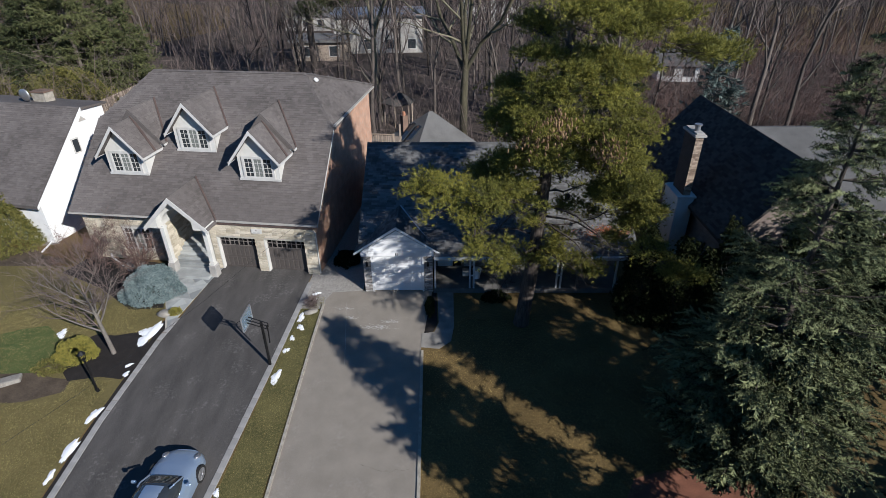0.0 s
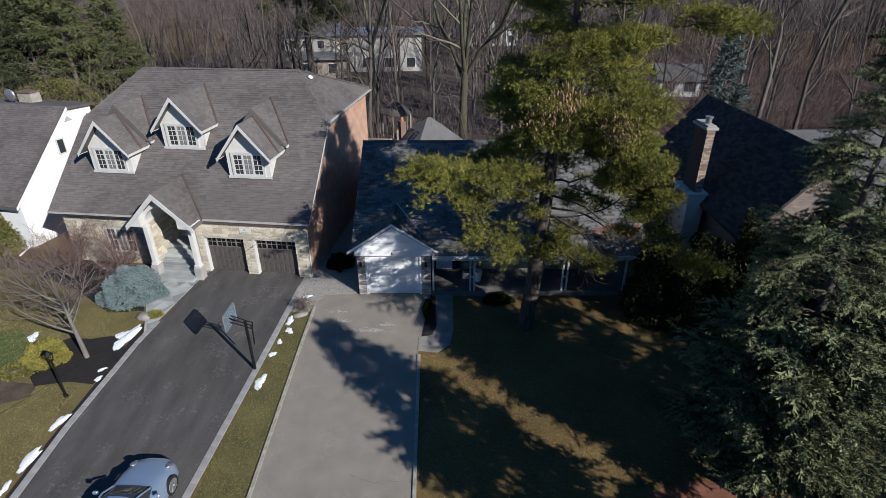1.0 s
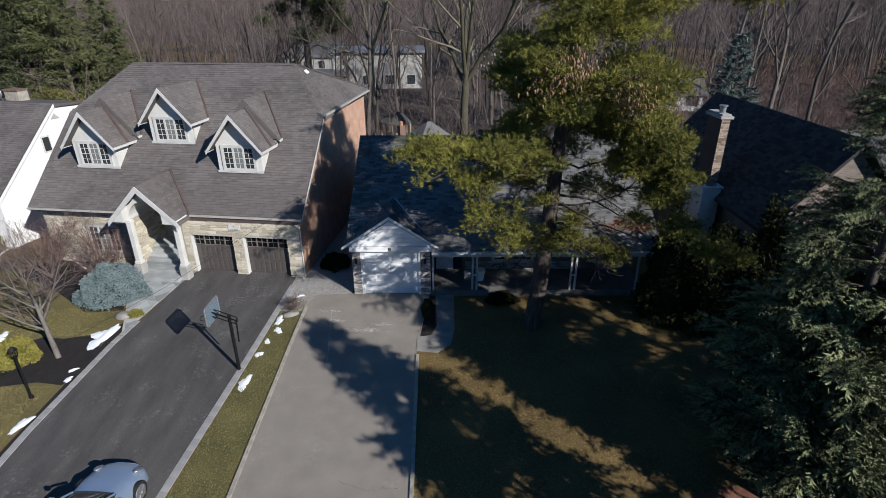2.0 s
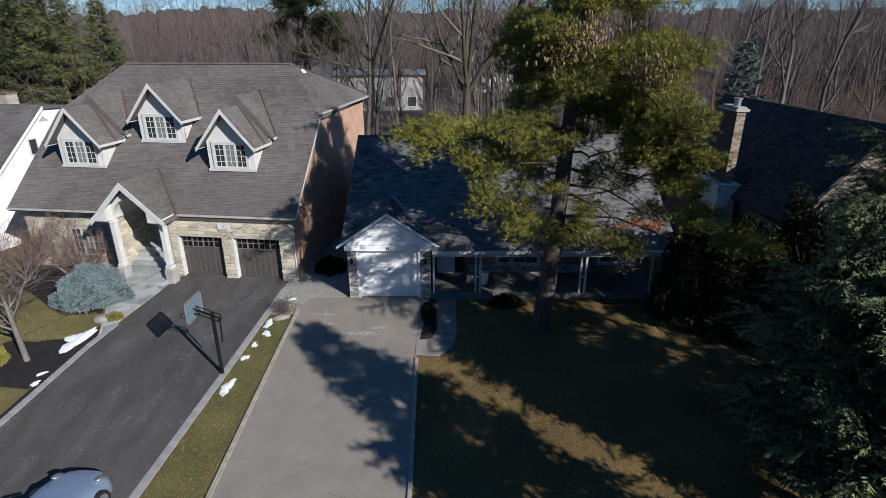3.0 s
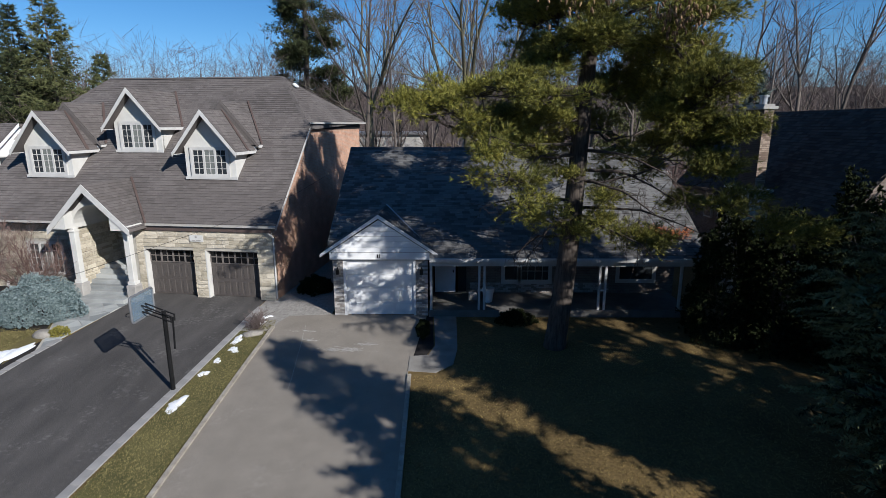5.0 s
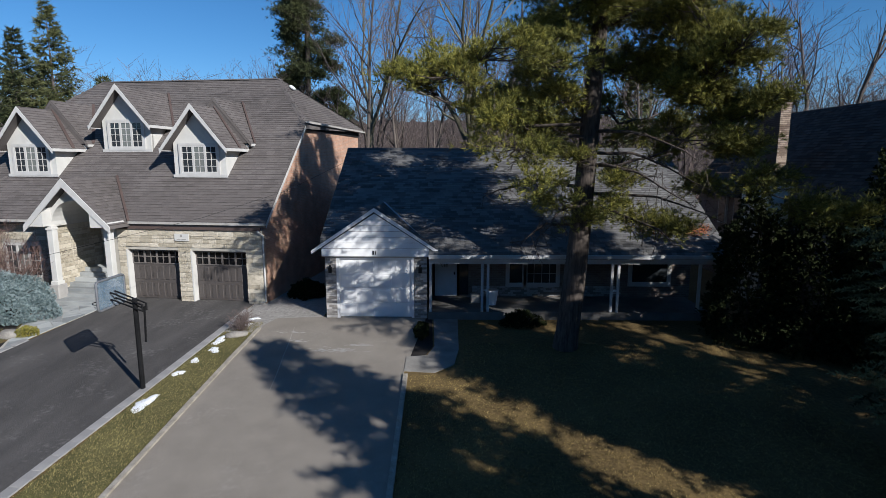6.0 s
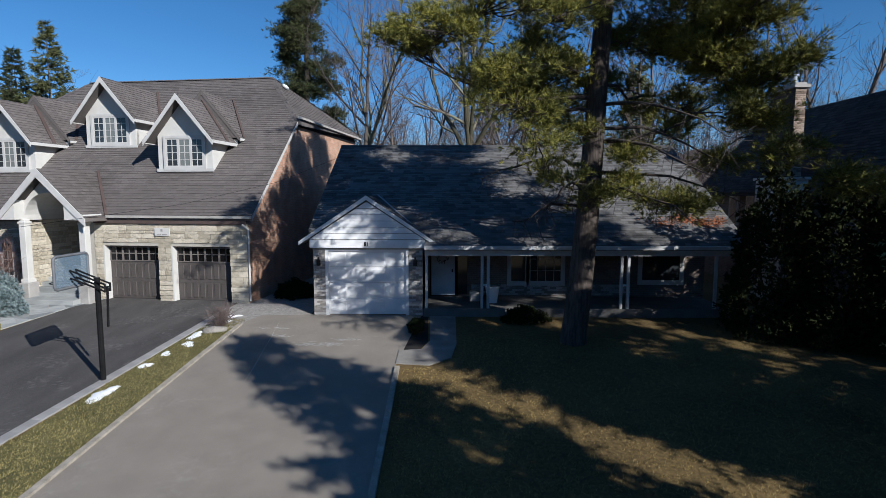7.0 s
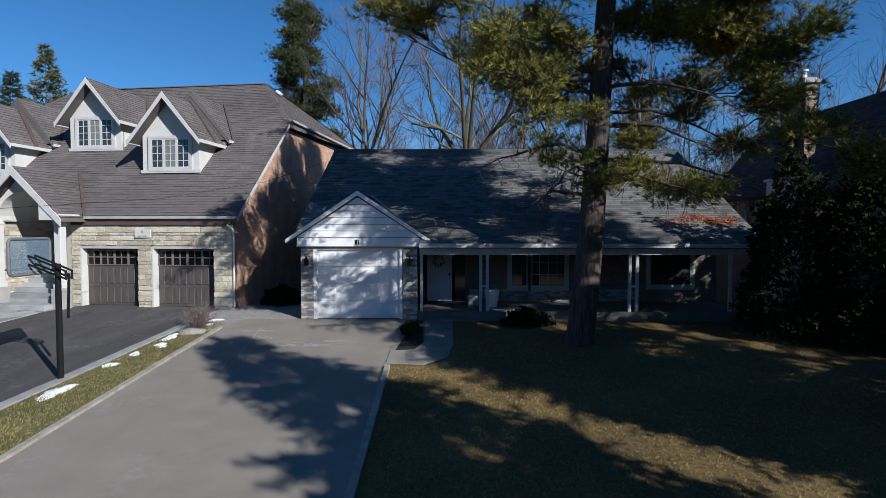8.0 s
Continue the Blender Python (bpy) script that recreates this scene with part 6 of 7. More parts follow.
def undergrowth():
    rng = random.Random(17)
    paths = []
    for i in range(4000):
        y = 43 + 85 * rng.random() ** 1.6
        x = rng.uniform(-0.95, 0.95) * (y + 6)
        if -24 < x < -2 and 88 < y < 104:
            continue
        h = rng.uniform(0.8, 4.6) if rng.random() < 0.75 else rng.uniform(4, 9)
        d = Vector((rng.gauss(0, 0.2), rng.gauss(0, 0.2), 1)).normalized()
        p = Vector((x, y, 0.5))
        w = 0.007 + 0.0028 * h * y / 60
        q = p + d * h * 0.5 + Vector((rng.gauss(0, 0.12), rng.gauss(0, 0.12), 0)) * h * 0.3
        top = q + (d + Vector((rng.gauss(0, 0.25), rng.gauss(0, 0.25), 0))).normalized() * h * 0.5
        paths.append([(p, w), (q, w * 0.7), (top, 0.005)])
        for k in range(7):
            f = rng.uniform(0.1, 0.95)
            s = p.lerp(q, f * 2) if f < 0.5 else q.lerp(top, f * 2 - 1)
            e = s + Vector((rng.gauss(0, 0.8), rng.gauss(0, 0.8), rng.uniform(0.1, 1.1))) * (0.25 + 0.2 * h)
            paths.append([(s, w * 0.5), (e, 0.005)])
    ob = part("undergrowth", tubes(paths, 3), TWIG)
    tagged(ob, "dense leafless saplings and brush in the wood", "undergrowth", kind="stuff")


def far_wood():
    """A band of far bare trees that closes the wood."""
    rng = random.Random(27)
    paths = []
    for i in range(2100):
        y = 92 + 98 * rng.random() ** 1.3
        x = rng.uniform(-0.95, 0.95) * y
        if -30 < x < 4 and y < 106:
            continue
        h = rng.uniform(15, 24)
        p = Vector((x, y, 0.0))
        d = Vector((rng.gauss(0, 0.06), rng.gauss(0, 0.06), 1)).normalized()
        w = rng.uniform(0.03, 0.09)
        q = p + d * h * 0.5 + Vector((rng.gauss(0, 0.4), 0, 0))
        top = q + (d + Vector((rng.gauss(0, 0.12), 0, 0))) * h * 0.42
        paths.append([(p, w), (q, w * 0.6), (top, 0.015)])
        for k in range(18):
            f = 1 - 0.72 * rng.random() ** 1.2
            s = p.lerp(q, f * 2) if f < 0.5 else q.lerp(top, f * 2 - 1)
            e = s + Vector((rng.gauss(0, 0.55), rng.gauss(0, 0.55), rng.uniform(0.15, 0.9))) * h * (0.26 - 0.13 * f)
            paths.append([(s, w * 0.4), (e, 0.014)])
    tagged(part("far_wood", tubes(paths, 3), TWIG_FAR), "distant grey-brown leafless wood", "wood", kind="stuff")


def brushwood():
    """Arching leafless shrubs, thick behind the dark roof and thinner further off."""
    rng = random.Random(57)
    paths = []
    for i in range(1900):
        y = 38 + 75 * rng.random() ** 1.7
        x = rng.uniform(10 + 0.12 * y, 0.92 * y + 4)
        if 19 < x < 37 and y < 46:
            continue
        h = rng.uniform(1.5, 5.0)
        w = 0.006 + 0.00022 * y
        for k in range(4):
            a = rng.uniform(0, 6.283)
            out = Vector((math.cos(a), math.sin(a), 0)) * h * rng.uniform(0.2, 0.6)
            p = Vector((x + rng.gauss(0, 0.3), y + rng.gauss(0, 0.3), 0.4))
            q, e = p + out * 0.35 + Vector((0, 0, h * 0.65)), p + out + Vector((0, 0, h * rng.uniform(0.7, 1.0)))
            paths.append([(p, w), (q, w * 0.7), (e, 0.005)])
            for j in range(3):
                u = q.lerp(e, rng.uniform(-0.6, 0.9))
                paths.append([(u, w * 0.5), (u + Vector((rng.gauss(0, 0.9), rng.gauss(0, 0.9), rng.gauss(0.3, 0.6))) * 0.25 * h, 0.004)])
    tagged(part("brushwood", tubes(paths, 3), TWIG_RED), "tangled red-brown leafless brush behind the dark roof", "brush", kind="stuff")


undergrowth()
brushwood()
far_wood()


def distance():
    """The last of the wood, an uneven brown line along the horizon."""
    rng = random.Random(37)
    bm = bmesh.new()
    last = None
    for i in range(700):
        x = -420 + 1.2 * i
        h = 21 + 2.2 * noise.noise(Vector((x * 0.02, 3, 0))) + 1.6 * noise.noise(Vector((x * 0.15, 7, 0))) + rng.uniform(-0.9, 0.9)
        row = bm.verts.new((x, 205, -3)), bm.verts.new((x, 207, h))
        if last:
            bm.faces.new((last[0], row[0], row[1], last[1]))
        last = row
    tagged(part("backdrop", bm, FAR_WOOD), "distant grey-brown line of leafless wood", "backdrop", kind="structure")


distance()


def low_sky_block():
    """Unseen brown band that closes the place behind, added to hold back low skylight."""
    rng = random.Random(41)
    bm = bmesh.new()
    last = None
    line = [(75, 12), (62, -34), (-62, -34), (-78, 12)]
    for (x0, y0), (x1, y1) in zip(line, line[1:]):
        for i in range(60):
            x, y = x0 + (x1 - x0) * i / 60, y0 + (y1 - y0) * i / 60
            h = 11 + 2.5 * noise.noise(Vector((x * 0.06, y * 0.06, 0))) + rng.uniform(-0.8, 0.8)
            row = bm.verts.new((x, y, -4)), bm.verts.new((x, y, h))
            if last:
                bm.faces.new((last[0], row[0], row[1], last[1]))
            last = row
    tagged(part("backdrop", bm, FAR_WOOD), "unseen grey-brown band added to block low sky light", "backdrop", kind="structure")


low_sky_block()


def bush(name, x, y, rx, ry, h, n, material, label, size=0.09, seed=1, z=None):
    t = thing(name, x, y, ground_z(y) if z is None else z, 0, label, "shrub")
    rng = np.random.default_rng(seed)
    d = rng.normal(size=(n, 3))
    d /= np.linalg.norm(d, axis=1, keepdims=True)
    d[:, 2] = np.abs(d[:, 2]) * 1.0
    lump = 1 + 0.14 * np.sin(d[:, 0] * 5 + seed) * np.sin(d[:, 1] * 6 + 1) + 0.1 * np.sin(d[:, 2] * 9 + d[:, 0] * 7)
    r = lump * rng.uniform(0.72, 1.03, n) ** 0.7
    pos = d * r[:, None] * np.array([rx, ry, h * 0.96]) + np.array([0, 0, 0.04])
    ways = d + rng.normal(size=d.shape) * 0.5
    V, F = tuft_shape(7, 1.0, 0.18, 1.0, seed)
    v, f = scatter(V, F, pos, ways, rng.uniform(0.7, 1.3, n) * size, rng)
    v[:, 2] = np.maximum(v[:, 2], 0.0)
    leafy("crown", v, f, material, t)
    rr = random.Random(seed)
    part("stemwork", tubes([[(Vector((0, 0, -0.05)), 0.03), (Vector((rr.uniform(-0.4, 0.4) * rx, rr.uniform(-0.4, 0.4) * ry, h * 0.4)), 0.02), (Vector((rr.uniform(-0.8, 0.8) * rx, rr.uniform(-0.8, 0.8) * ry, h * 0.75)), 0.008)] for _ in range(9)], 5), BARK, t)
    return t


bush("globe_spruce", -15.35, 23.45, 1.35, 1.2, 1.45, 12000, NEEDLE_BLUE, "low rounded blue spruce beside the flagstone walkway", 0.065, 3)
bush("low_shrub", -17.6, 18.25, 0.75, 0.5, 0.28, 900, LEAF_HEDGE, "low olive ground cover beside the mulch", 0.06, 21)
bush("golden_shrub", -13.6, 21.95, 0.3, 0.25, 0.25, 500, LEAF_GOLD, "small golden tuft at the edge of the walkway", 0.06, 15)
bush("golden_shrub", -16.9, 19.0, 0.85, 0.7, 0.75, 3500, LEAF_GOLD, "small golden evergreen shrub in the mulch bed", 0.075, 4)
bush("cedar_shrub", -26.6, 28.4, 2.0, 1.6, 3.2, 6000, LEAF_HEDGE, "rounded green cedar beside the white house", 0.12, 5)
bush("hedge", -40.5, 59, 5.2, 2.0, 4.4, 6000, LEAF_HEDGE, "tall olive-green hedge along the back fence", 0.2, 6)
bush("hedge", -50, 58.5, 6.0, 2.0, 4.3, 6000, LEAF_HEDGE, "tall olive-green hedge along the back fence", 0.2, 8)
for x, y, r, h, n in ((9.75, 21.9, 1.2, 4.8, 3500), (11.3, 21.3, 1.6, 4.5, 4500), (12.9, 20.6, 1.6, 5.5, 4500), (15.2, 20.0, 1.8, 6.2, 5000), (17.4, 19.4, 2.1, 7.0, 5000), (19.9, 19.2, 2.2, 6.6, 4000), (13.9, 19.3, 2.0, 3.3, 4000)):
    bush("yew_shrub", x, y, r, r * 0.85, h, n, LEAF_DARK, "large evergreen shrub between the two houses, leaves darkened for shade", 0.14, int(x * 10))
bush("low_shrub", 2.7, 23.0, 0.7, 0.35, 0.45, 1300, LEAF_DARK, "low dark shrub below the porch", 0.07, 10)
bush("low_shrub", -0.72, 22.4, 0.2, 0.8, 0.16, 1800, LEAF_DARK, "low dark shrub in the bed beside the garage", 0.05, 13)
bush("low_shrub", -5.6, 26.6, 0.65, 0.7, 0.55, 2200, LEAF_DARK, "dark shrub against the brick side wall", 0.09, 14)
put(bare_tree(501, 4.5, 0.115, (13, 8, 7), label="small leafless ornamental tree with pale grey bark in the mulch bed", bark=BARK_GREY, bare=0.22, ratio=0.6, lift=0.07, angle=0.85, name="ornamental_tree"), -15.3, 19.2)
put(bare_tree(502, 3.2, 0.035, (7, 6, 5), label="leafless red-twigged shrub against the stone wall", bark=TWIG_RED, twig=TWIG_RED, bare=0.15, ratio=0.55, lift=0.1, angle=0.7, name="bare_shrub", stems=9), -17.2, 25.6)
put(bare_tree(503, 3.0, 0.035, (7, 6, 5), label="leafless brown shrub against the stone wall", bark=TWIG, twig=TWIG_RED, bare=0.15, ratio=0.55, lift=0.1, angle=0.7, name="bare_shrub", stems=9), -19.6, 25.4)


# ---- hoop, car, lamp, snow, stones ----
def hoop():
    h = thing("basketball_hoop", -7.83, 18.46, ground_z(18.46), 0, "black in-ground basketball hoop with a clear backboard", "basketball hoop")
    bm = bmesh.new()
    tube(bm, (0, 0, -0.05), (0, 0, 2.45), 0.065, 0.06, 10)
    part("pole", bm, METAL_DARK, h, smooth=False)
    bm = bmesh.new()
    d = Vector((-1, 0.03, 0)).normalized()
    s = Vector((-d.y, d.x, 0))
    for o in (-0.09, 0.09):
        tube(bm, s * o - d * 0.24 + Vector((0, 0, 2.3)), s * o + d * 0.56 + Vector((0, 0, 2.62)), 0.022, 0.022, 6)
        tube(bm, s * o - d * 0.24 + Vector((0, 0, 2.14)), s * o + d * 0.56 + Vector((0, 0, 2.44)), 0.022, 0.022, 6)
        tube(bm, s * o - d * 0.24 + Vector((0, 0, 2.12)), s * o - d * 0.24 + Vector((0, 0, 2.32)), 0.022, 0.022, 6)
    tube(bm, -d * 0.24 + Vector((0, 0, 2.25)), -d * 0.2 + Vector((0, 0, 1.3)), 0.03, 0.03, 6)
    part("arm", bm, METAL_DARK, h)
    M = Matrix(((s.x, d.x, 0, d.x * 0.58), (s.y, d.y, 0, d.y * 0.58), (0, 0, 1, 2.6), (0, 0, 0, 1)))
    b = part("backboard", boxes((-0.52, 0.52, 0, 0.02, -0.34, 0.34), bevel=0.008), BOARD, h, "clear backboard with a pale rim")
    b.matrix_basis = M
    ring, cr = [], 0.09
    for cx, cz, a0 in ((0.45, 0.28, 0), (-0.45, 0.28, 90), (-0.45, -0.28, 180), (0.45, -0.28, 270)):
        for k in range(7):
            a = radians(a0 + 15 * k)
            ring.append((Vector((cx + cr * math.cos(a), 0.01, cz + cr * math.sin(a))), 0.034))
    ring += [ring[0]]
    part("board_frame", tubes([ring], 6), FRAME_GREY, b, "dark grey rounded frame", True)
    part("target", boxes((-0.22, 0.22, 0.021, 0.026, -0.22, -0.19), (-0.22, 0.22, 0.021, 0.026, 0.07, 0.1), (-0.22, -0.19, 0.021, 0.026, -0.19, 0.07), (0.19, 0.22, 0.021, 0.026, -0.19, 0.07)), WHITE, b)
    ring = []
    c = Vector((0, 0.27, -0.28))
    for i in range(25):
        a = 2 * math.pi * i / 24
        ring.append((c + Vector((0.225 * math.cos(a), 0.225 * math.sin(a), 0)), 0.012))
    part("rim", tubes([ring], 6), METAL_DARK, b)


FRAME_GREY = mat("frame_grey", (0.1, 0.105, 0.115), (0.17, 0.175, 0.185), 4, 0.5, 60, 0.05)
BOARD = glass("acrylic", (0.16, 0.22, 0.28), 0.12)
BOARD.node_tree.nodes["Principled BSDF"].inputs["Alpha"].default_value = 0.62
hoop()


def car():
    c = thing("car", 0, 0, 0, 0, "silver-blue two-door coupe parked on the dark driveway", "car")
    c.matrix_basis = pose(-9.72, 11.55, ground_z(11.55), 4.3, 0, -3)

    def curve(ys, vs, y):
        return float(np.interp(y, ys, vs))

    def loft(rows, power, n=28):
        """Superellipse half-sections from a sill to a top: rows of y, half width, low, high."""
        V, F = [], []
        for y, w, z0, z1 in rows:
            for i in range(n):
                a = math.pi * i / (n - 1)
                V.append((w * math.copysign(abs(math.cos(a)) ** (2 / power), math.cos(a)), y, z0 + (z1 - z0) * math.sin(a) ** (2 / power)))
        for j in range(len(rows) - 1):
            for i in range(n - 1):
                a = j * n + i
                F.append((a, a + 1, a + n + 1, a + n))
        F += [tuple(range(n)), tuple(reversed(range((len(rows) - 1) * n, len(rows) * n)))]
        return V, [], F

    ys = [-2.2, -2.12, -1.9, -1.4, -0.8, 0.0, 0.8, 1.4, 1.9, 2.1, 2.2]
    ws = [0.5, 0.68, 0.82, 0.9, 0.89, 0.87, 0.88, 0.89, 0.8, 0.66, 0.42]
    zs = [0.62, 0.78, 0.88, 0.95, 0.94, 0.92, 0.9, 0.8, 0.66, 0.58, 0.5]
    rows = [(y, curve(ys, ws, y), 0.2 + (0.12 if abs(y) > 2.1 else 0), curve(ys, zs, y)) for y in np.linspace(-2.2, 2.2, 45)]
    part("body", loft(rows, 3.4), CAR_PAINT, c, smooth=True)
    cy, cw, cz = [-1.75, -1.2, -0.6, 0.0, 0.4, 0.9], [0.45, 0.64, 0.72, 0.74, 0.72, 0.6], [0.9, 1.17, 1.29, 1.3, 1.22, 0.9]
    cabin = [(y, curve(cy, cw, y), 0.8, curve(cy, cz, y)) for y in np.linspace(-1.75, 0.9, 30)]
    part("greenhouse", loft(cabin, 2.6), GLASS, c, "dark tinted glass", True)
    roof = [(y, curve(cy, cw, y) * 0.82, 0.86, curve(cy, cz, y) + 0.012) for y in np.linspace(-1.0, 0.28, 16)]
    V, _, F = loft(roof, 2.6)
    keep = [f for f in F if len(f) == 4 and all(V[i][2] > curve(cy, cz, V[i][1]) - 0.13 for i in f)]
    part("roof_panel", (V, [], keep), CAR_PAINT, c, smooth=True)
    for s in (-1, 1):
        part("pillar", tubes([[(Vector((s * 0.6, 0.84, 0.9)), 0.03), (Vector((s * 0.6, 0.4, 1.18)), 0.03), (Vector((s * 0.56, 0.2, 1.25)), 0.03)]], 6), CAR_PAINT, c)
        for y in (1.36, -1.3):
            bm = bmesh.new()
            tube(bm, (s * 0.66, y, 0.31), (s * 0.9, y, 0.31), 0.32, 0.32, 26)
            w = part("wheel", bm, RUBBER, c)
            rim = bmesh.new()
            tube(rim, (s * 0.895, y, 0.31), (s * 0.91, y, 0.31), 0.24, 0.22, 20)
            for i in range(5):
                a = i * 1.2566
                box(rim, -0.008, 0.016, -0.03, 0.03, 0.04, 0.22, m=Matrix.Translation((s * 0.912, y, 0.31)) @ Matrix.Rotation(a, 4, "X"))
            part("rim", rim, METAL_GREY, w, "silver five-spoke rim")
        m = part("mirror", boxes((s * 0.98 - 0.09, s * 0.98 + 0.09, 0.5, 0.6, 0.9, 1.02), bevel=0.03), CAR_PAINT, c)
        bm = bmesh.new()
        bmesh.ops.create_uvsphere(bm, u_segments=14, v_segments=8, radius=0.15, matrix=Matrix.Translation((s * 0.6, 1.88, 0.62)) @ Matrix.Rotation(-0.45, 4, "X") @ Matrix.Diagonal((0.75, 1.25, 0.35, 1)))
        part("headlight", bm, METAL_GREY, c, "clear oval headlight", True)


car()


def lamp_post():
    l = thing("lamp_post", -14.85, 16.95, ground_z(16.95), 0, "black garden lamp post beside the driveway", "lamp post")
    bm = bmesh.new()
    tube(bm, (0, 0, -0.05), (0, 0, 1.75), 0.045, 0.04, 10)
    tube(bm, (0, 0, 0), (0, 0, 0.12), 0.09, 0.07, 10)
    part("post", bm, METAL_DARK, l)
    bm = bmesh.new()
    tube(bm, (0, 0, 1.75), (0, 0, 1.8), 0.05, 0.1, 6)
    tube(bm, (0, 0, 2.08), (0, 0, 2.22), 0.16, 0.03, 6)
    for i in range(6):
        a = i * math.pi / 3
        tube(bm, (0.09 * math.cos(a), 0.09 * math.sin(a), 1.8), (0.13 * math.cos(a), 0.13 * math.sin(a), 2.08), 0.012, 0.012, 4)
    part("lantern", bm, METAL_DARK, l)


lamp_post()


def snow_patch(x, y, rx, ry, turn, seed):
    o = blob(x, y, rx, ry, turn, 0.24, 72, seed)
    bm = bmesh.new()
    rng = random.Random(seed)
    c = bm.verts.new((x, y, ground_z(y) + 0.045))
    r1 = [bm.verts.new((x + (a - x) * 0.6, y + (b - y) * 0.6, ground_z(b) + 0.022 + rng.uniform(-0.005, 0.005))) for a, b in o]
    r2 = [bm.verts.new((a, b, ground_z(b) - 0.02)) for a, b in o]
    for i in range(len(o)):
        j = (i + 1) % len(o)
        bm.faces.new((c, r1[i], r1[j]))
        bm.faces.new((r1[i], r2[i], r2[j], r1[j]))
    ob = part("snow_patch", bm, SNOW, smooth=True)
    tagged(ob, "small melting patch of old snow beside the driveway", "snow", "snow patches")


for i, (x, y, a, b, t) in enumerate(((-14.27, 20.1, 0.36, 1.15, -0.12), (-14.4, 20.6, 0.36, 0.55, -0.3), (-14.25, 18.43, 0.22, 0.12, 0.4), (-14.12, 17.9, 0.2, 0.16, 0.8), (-14.36, 15.65, 0.25, 0.46, -0.35), (-14.4, 13.95, 0.2, 0.85, -0.14), (-14.48, 12.9, 0.16, 0.35, 0), (-7.4, 17.65, 0.27, 0.5, -0.2), (-7.35, 19.35, 0.18, 0.22, 0), (-7.25, 20.15, 0.16, 0.2, 0), (-7.15, 21.6, 0.2, 0.45, -0.2), (-6.75, 23.5, 0.3, 0.14, 0.2), (-6.95, 22.9, 0.12, 0.3, -0.5), (-18.5, 20.45, 0.3, 0.39, 0), (-8.1, 12.3, 0.15, 0.2, 0), (-7.0, 20.9, 0.2, 0.28, 0.3), (-6.85, 22.9, 0.3, 0.2, 0.5), (-14.5, 11.4, 0.25, 0.5, 0))):
    snow_patch(x, y, a, b, t, 20 + i)


def boulder(x, y, sx, sy, sz, seed, rz=0):
    bm = bmesh.new()
    bmesh.ops.create_icosphere(bm, subdivisions=3, radius=1)
    for v in bm.verts:
        k = 1 + 0.25 * noise.noise(v.co * 1.3 + Vector((seed, 0, 0))) + 0.08 * noise.noise(v.co * 4 + Vector((seed, 0, 0)))
        v.co = Vector((v.co.x * sx * k, v.co.y * sy * k, v.co.z * sz * k))
    ob = part("boulder", bm, ROCK, smooth=True)
    ob.matrix_basis = pose(x, y, ground_z(y) + sz * 0.35, 0, 0, rz)
    tagged(ob, "weathered grey-brown boulder in the garden bed", "boulder")


put(bare_tree(504, 0.8, 0.012, (6, 5), label="low leafless brown shrub beside the boulder", bark=TWIG, twig=TWIG, bare=0.1, ratio=0.6, lift=0.05, angle=0.9, name="bare_shrub", stems=22), -6.75, 22.5)
put(bare_tree(505, 2.4, 0.03, (7, 6, 4), label="leafless shrub beyond the spruce", bark=TWIG, twig=TWIG, bare=0.15, ratio=0.55, lift=0.1, angle=0.7, name="bare_shrub", stems=8), 18.2, 19.0)
boulder(-6.75, 22.0, 0.36, 0.17, 0.12, 1, 20)
boulder(-6.95, 22.7, 0.2, 0.14, 0.12, 6, 60)
boulder(-14.1, 21.85, 0.36, 0.24, 0.2, 2)


def slab(x, y, length, depth, height, rz):
    """A rough cut stone slab half sunk in the soil."""
    bm = boxes((-length / 2, length / 2, -depth / 2, depth / 2, -0.1, height), bevel=0.03)
    bmesh.ops.subdivide_edges(bm, edges=bm.edges[:], cuts=2, use_grid_fill=True)
    for v in bm.verts:
        v.co += Vector((noise.noise(v.co * 3), noise.noise(v.co * 3 + Vector((5, 0, 0))), 0.5 * noise.noise(v.co * 4))) * 0.05
    ob = part("stone_slab", bm, ROCK)
    ob.matrix_basis = pose(x, y, ground_z(y), 0, 0, rz)
    tagged(ob, "flat grey stone slab in the soil beside the lawn", "stone")


slab(-19.1, 17.4, 1.15, 0.42, 0.2, 26)


def white_pipe(a, b):
    bm = bmesh.new()
    tube(bm, (*a, ground_z(a[1]) + 0.05), (*b, ground_z(b[1]) + 0.05), 0.05, 0.05, 10)
    tube(bm, (*b, ground_z(b[1]) + 0.05), (*b, ground_z(b[1]) + 0.3), 0.05, 0.05, 10)
    tagged(part("drain_pipe", bm, WHITE), "white drain pipe lying on the soil", "pipe")


white_pipe((-24.06, 27.69), (-24.41, 29.65))
white_pipe((-18.39, 26.2), (-19.48, 27.08))
boulder(-17.6, 26.0, 0.5, 0.4, 0.35, 4)


def roof_leaves():
    rng = np.random.default_rng(8)
    n = 1300
    x = rng.normal(8.7, 0.75, n)
    y = 24.6 + rng.normal(0, 0.13, n) + 0.1 * np.sin(x * 4)
    pos = np.column_stack([x, y, [RZ(v) + 0.02 for v in y]])
    pos = pos[(x < 9.7) & (x > 5.8)]
    V = [(-0.03, -0.02, 0), (0.03, -0.02, 0), (0.0, 0.05, 0.01)]
    v, f = scatter(V, [(0, 1, 2)], pos, rng.normal(size=pos.shape) * 0.5 + np.array([0, -0.4, 0.8]), rng.uniform(0.5, 1.1, len(pos)), rng)
    tagged(leafy("fallen_leaves", v, f, TERRA, None), "rust-red fallen needles lying on the bungalow roof", "leaves", kind="stuff")


roof_leaves()


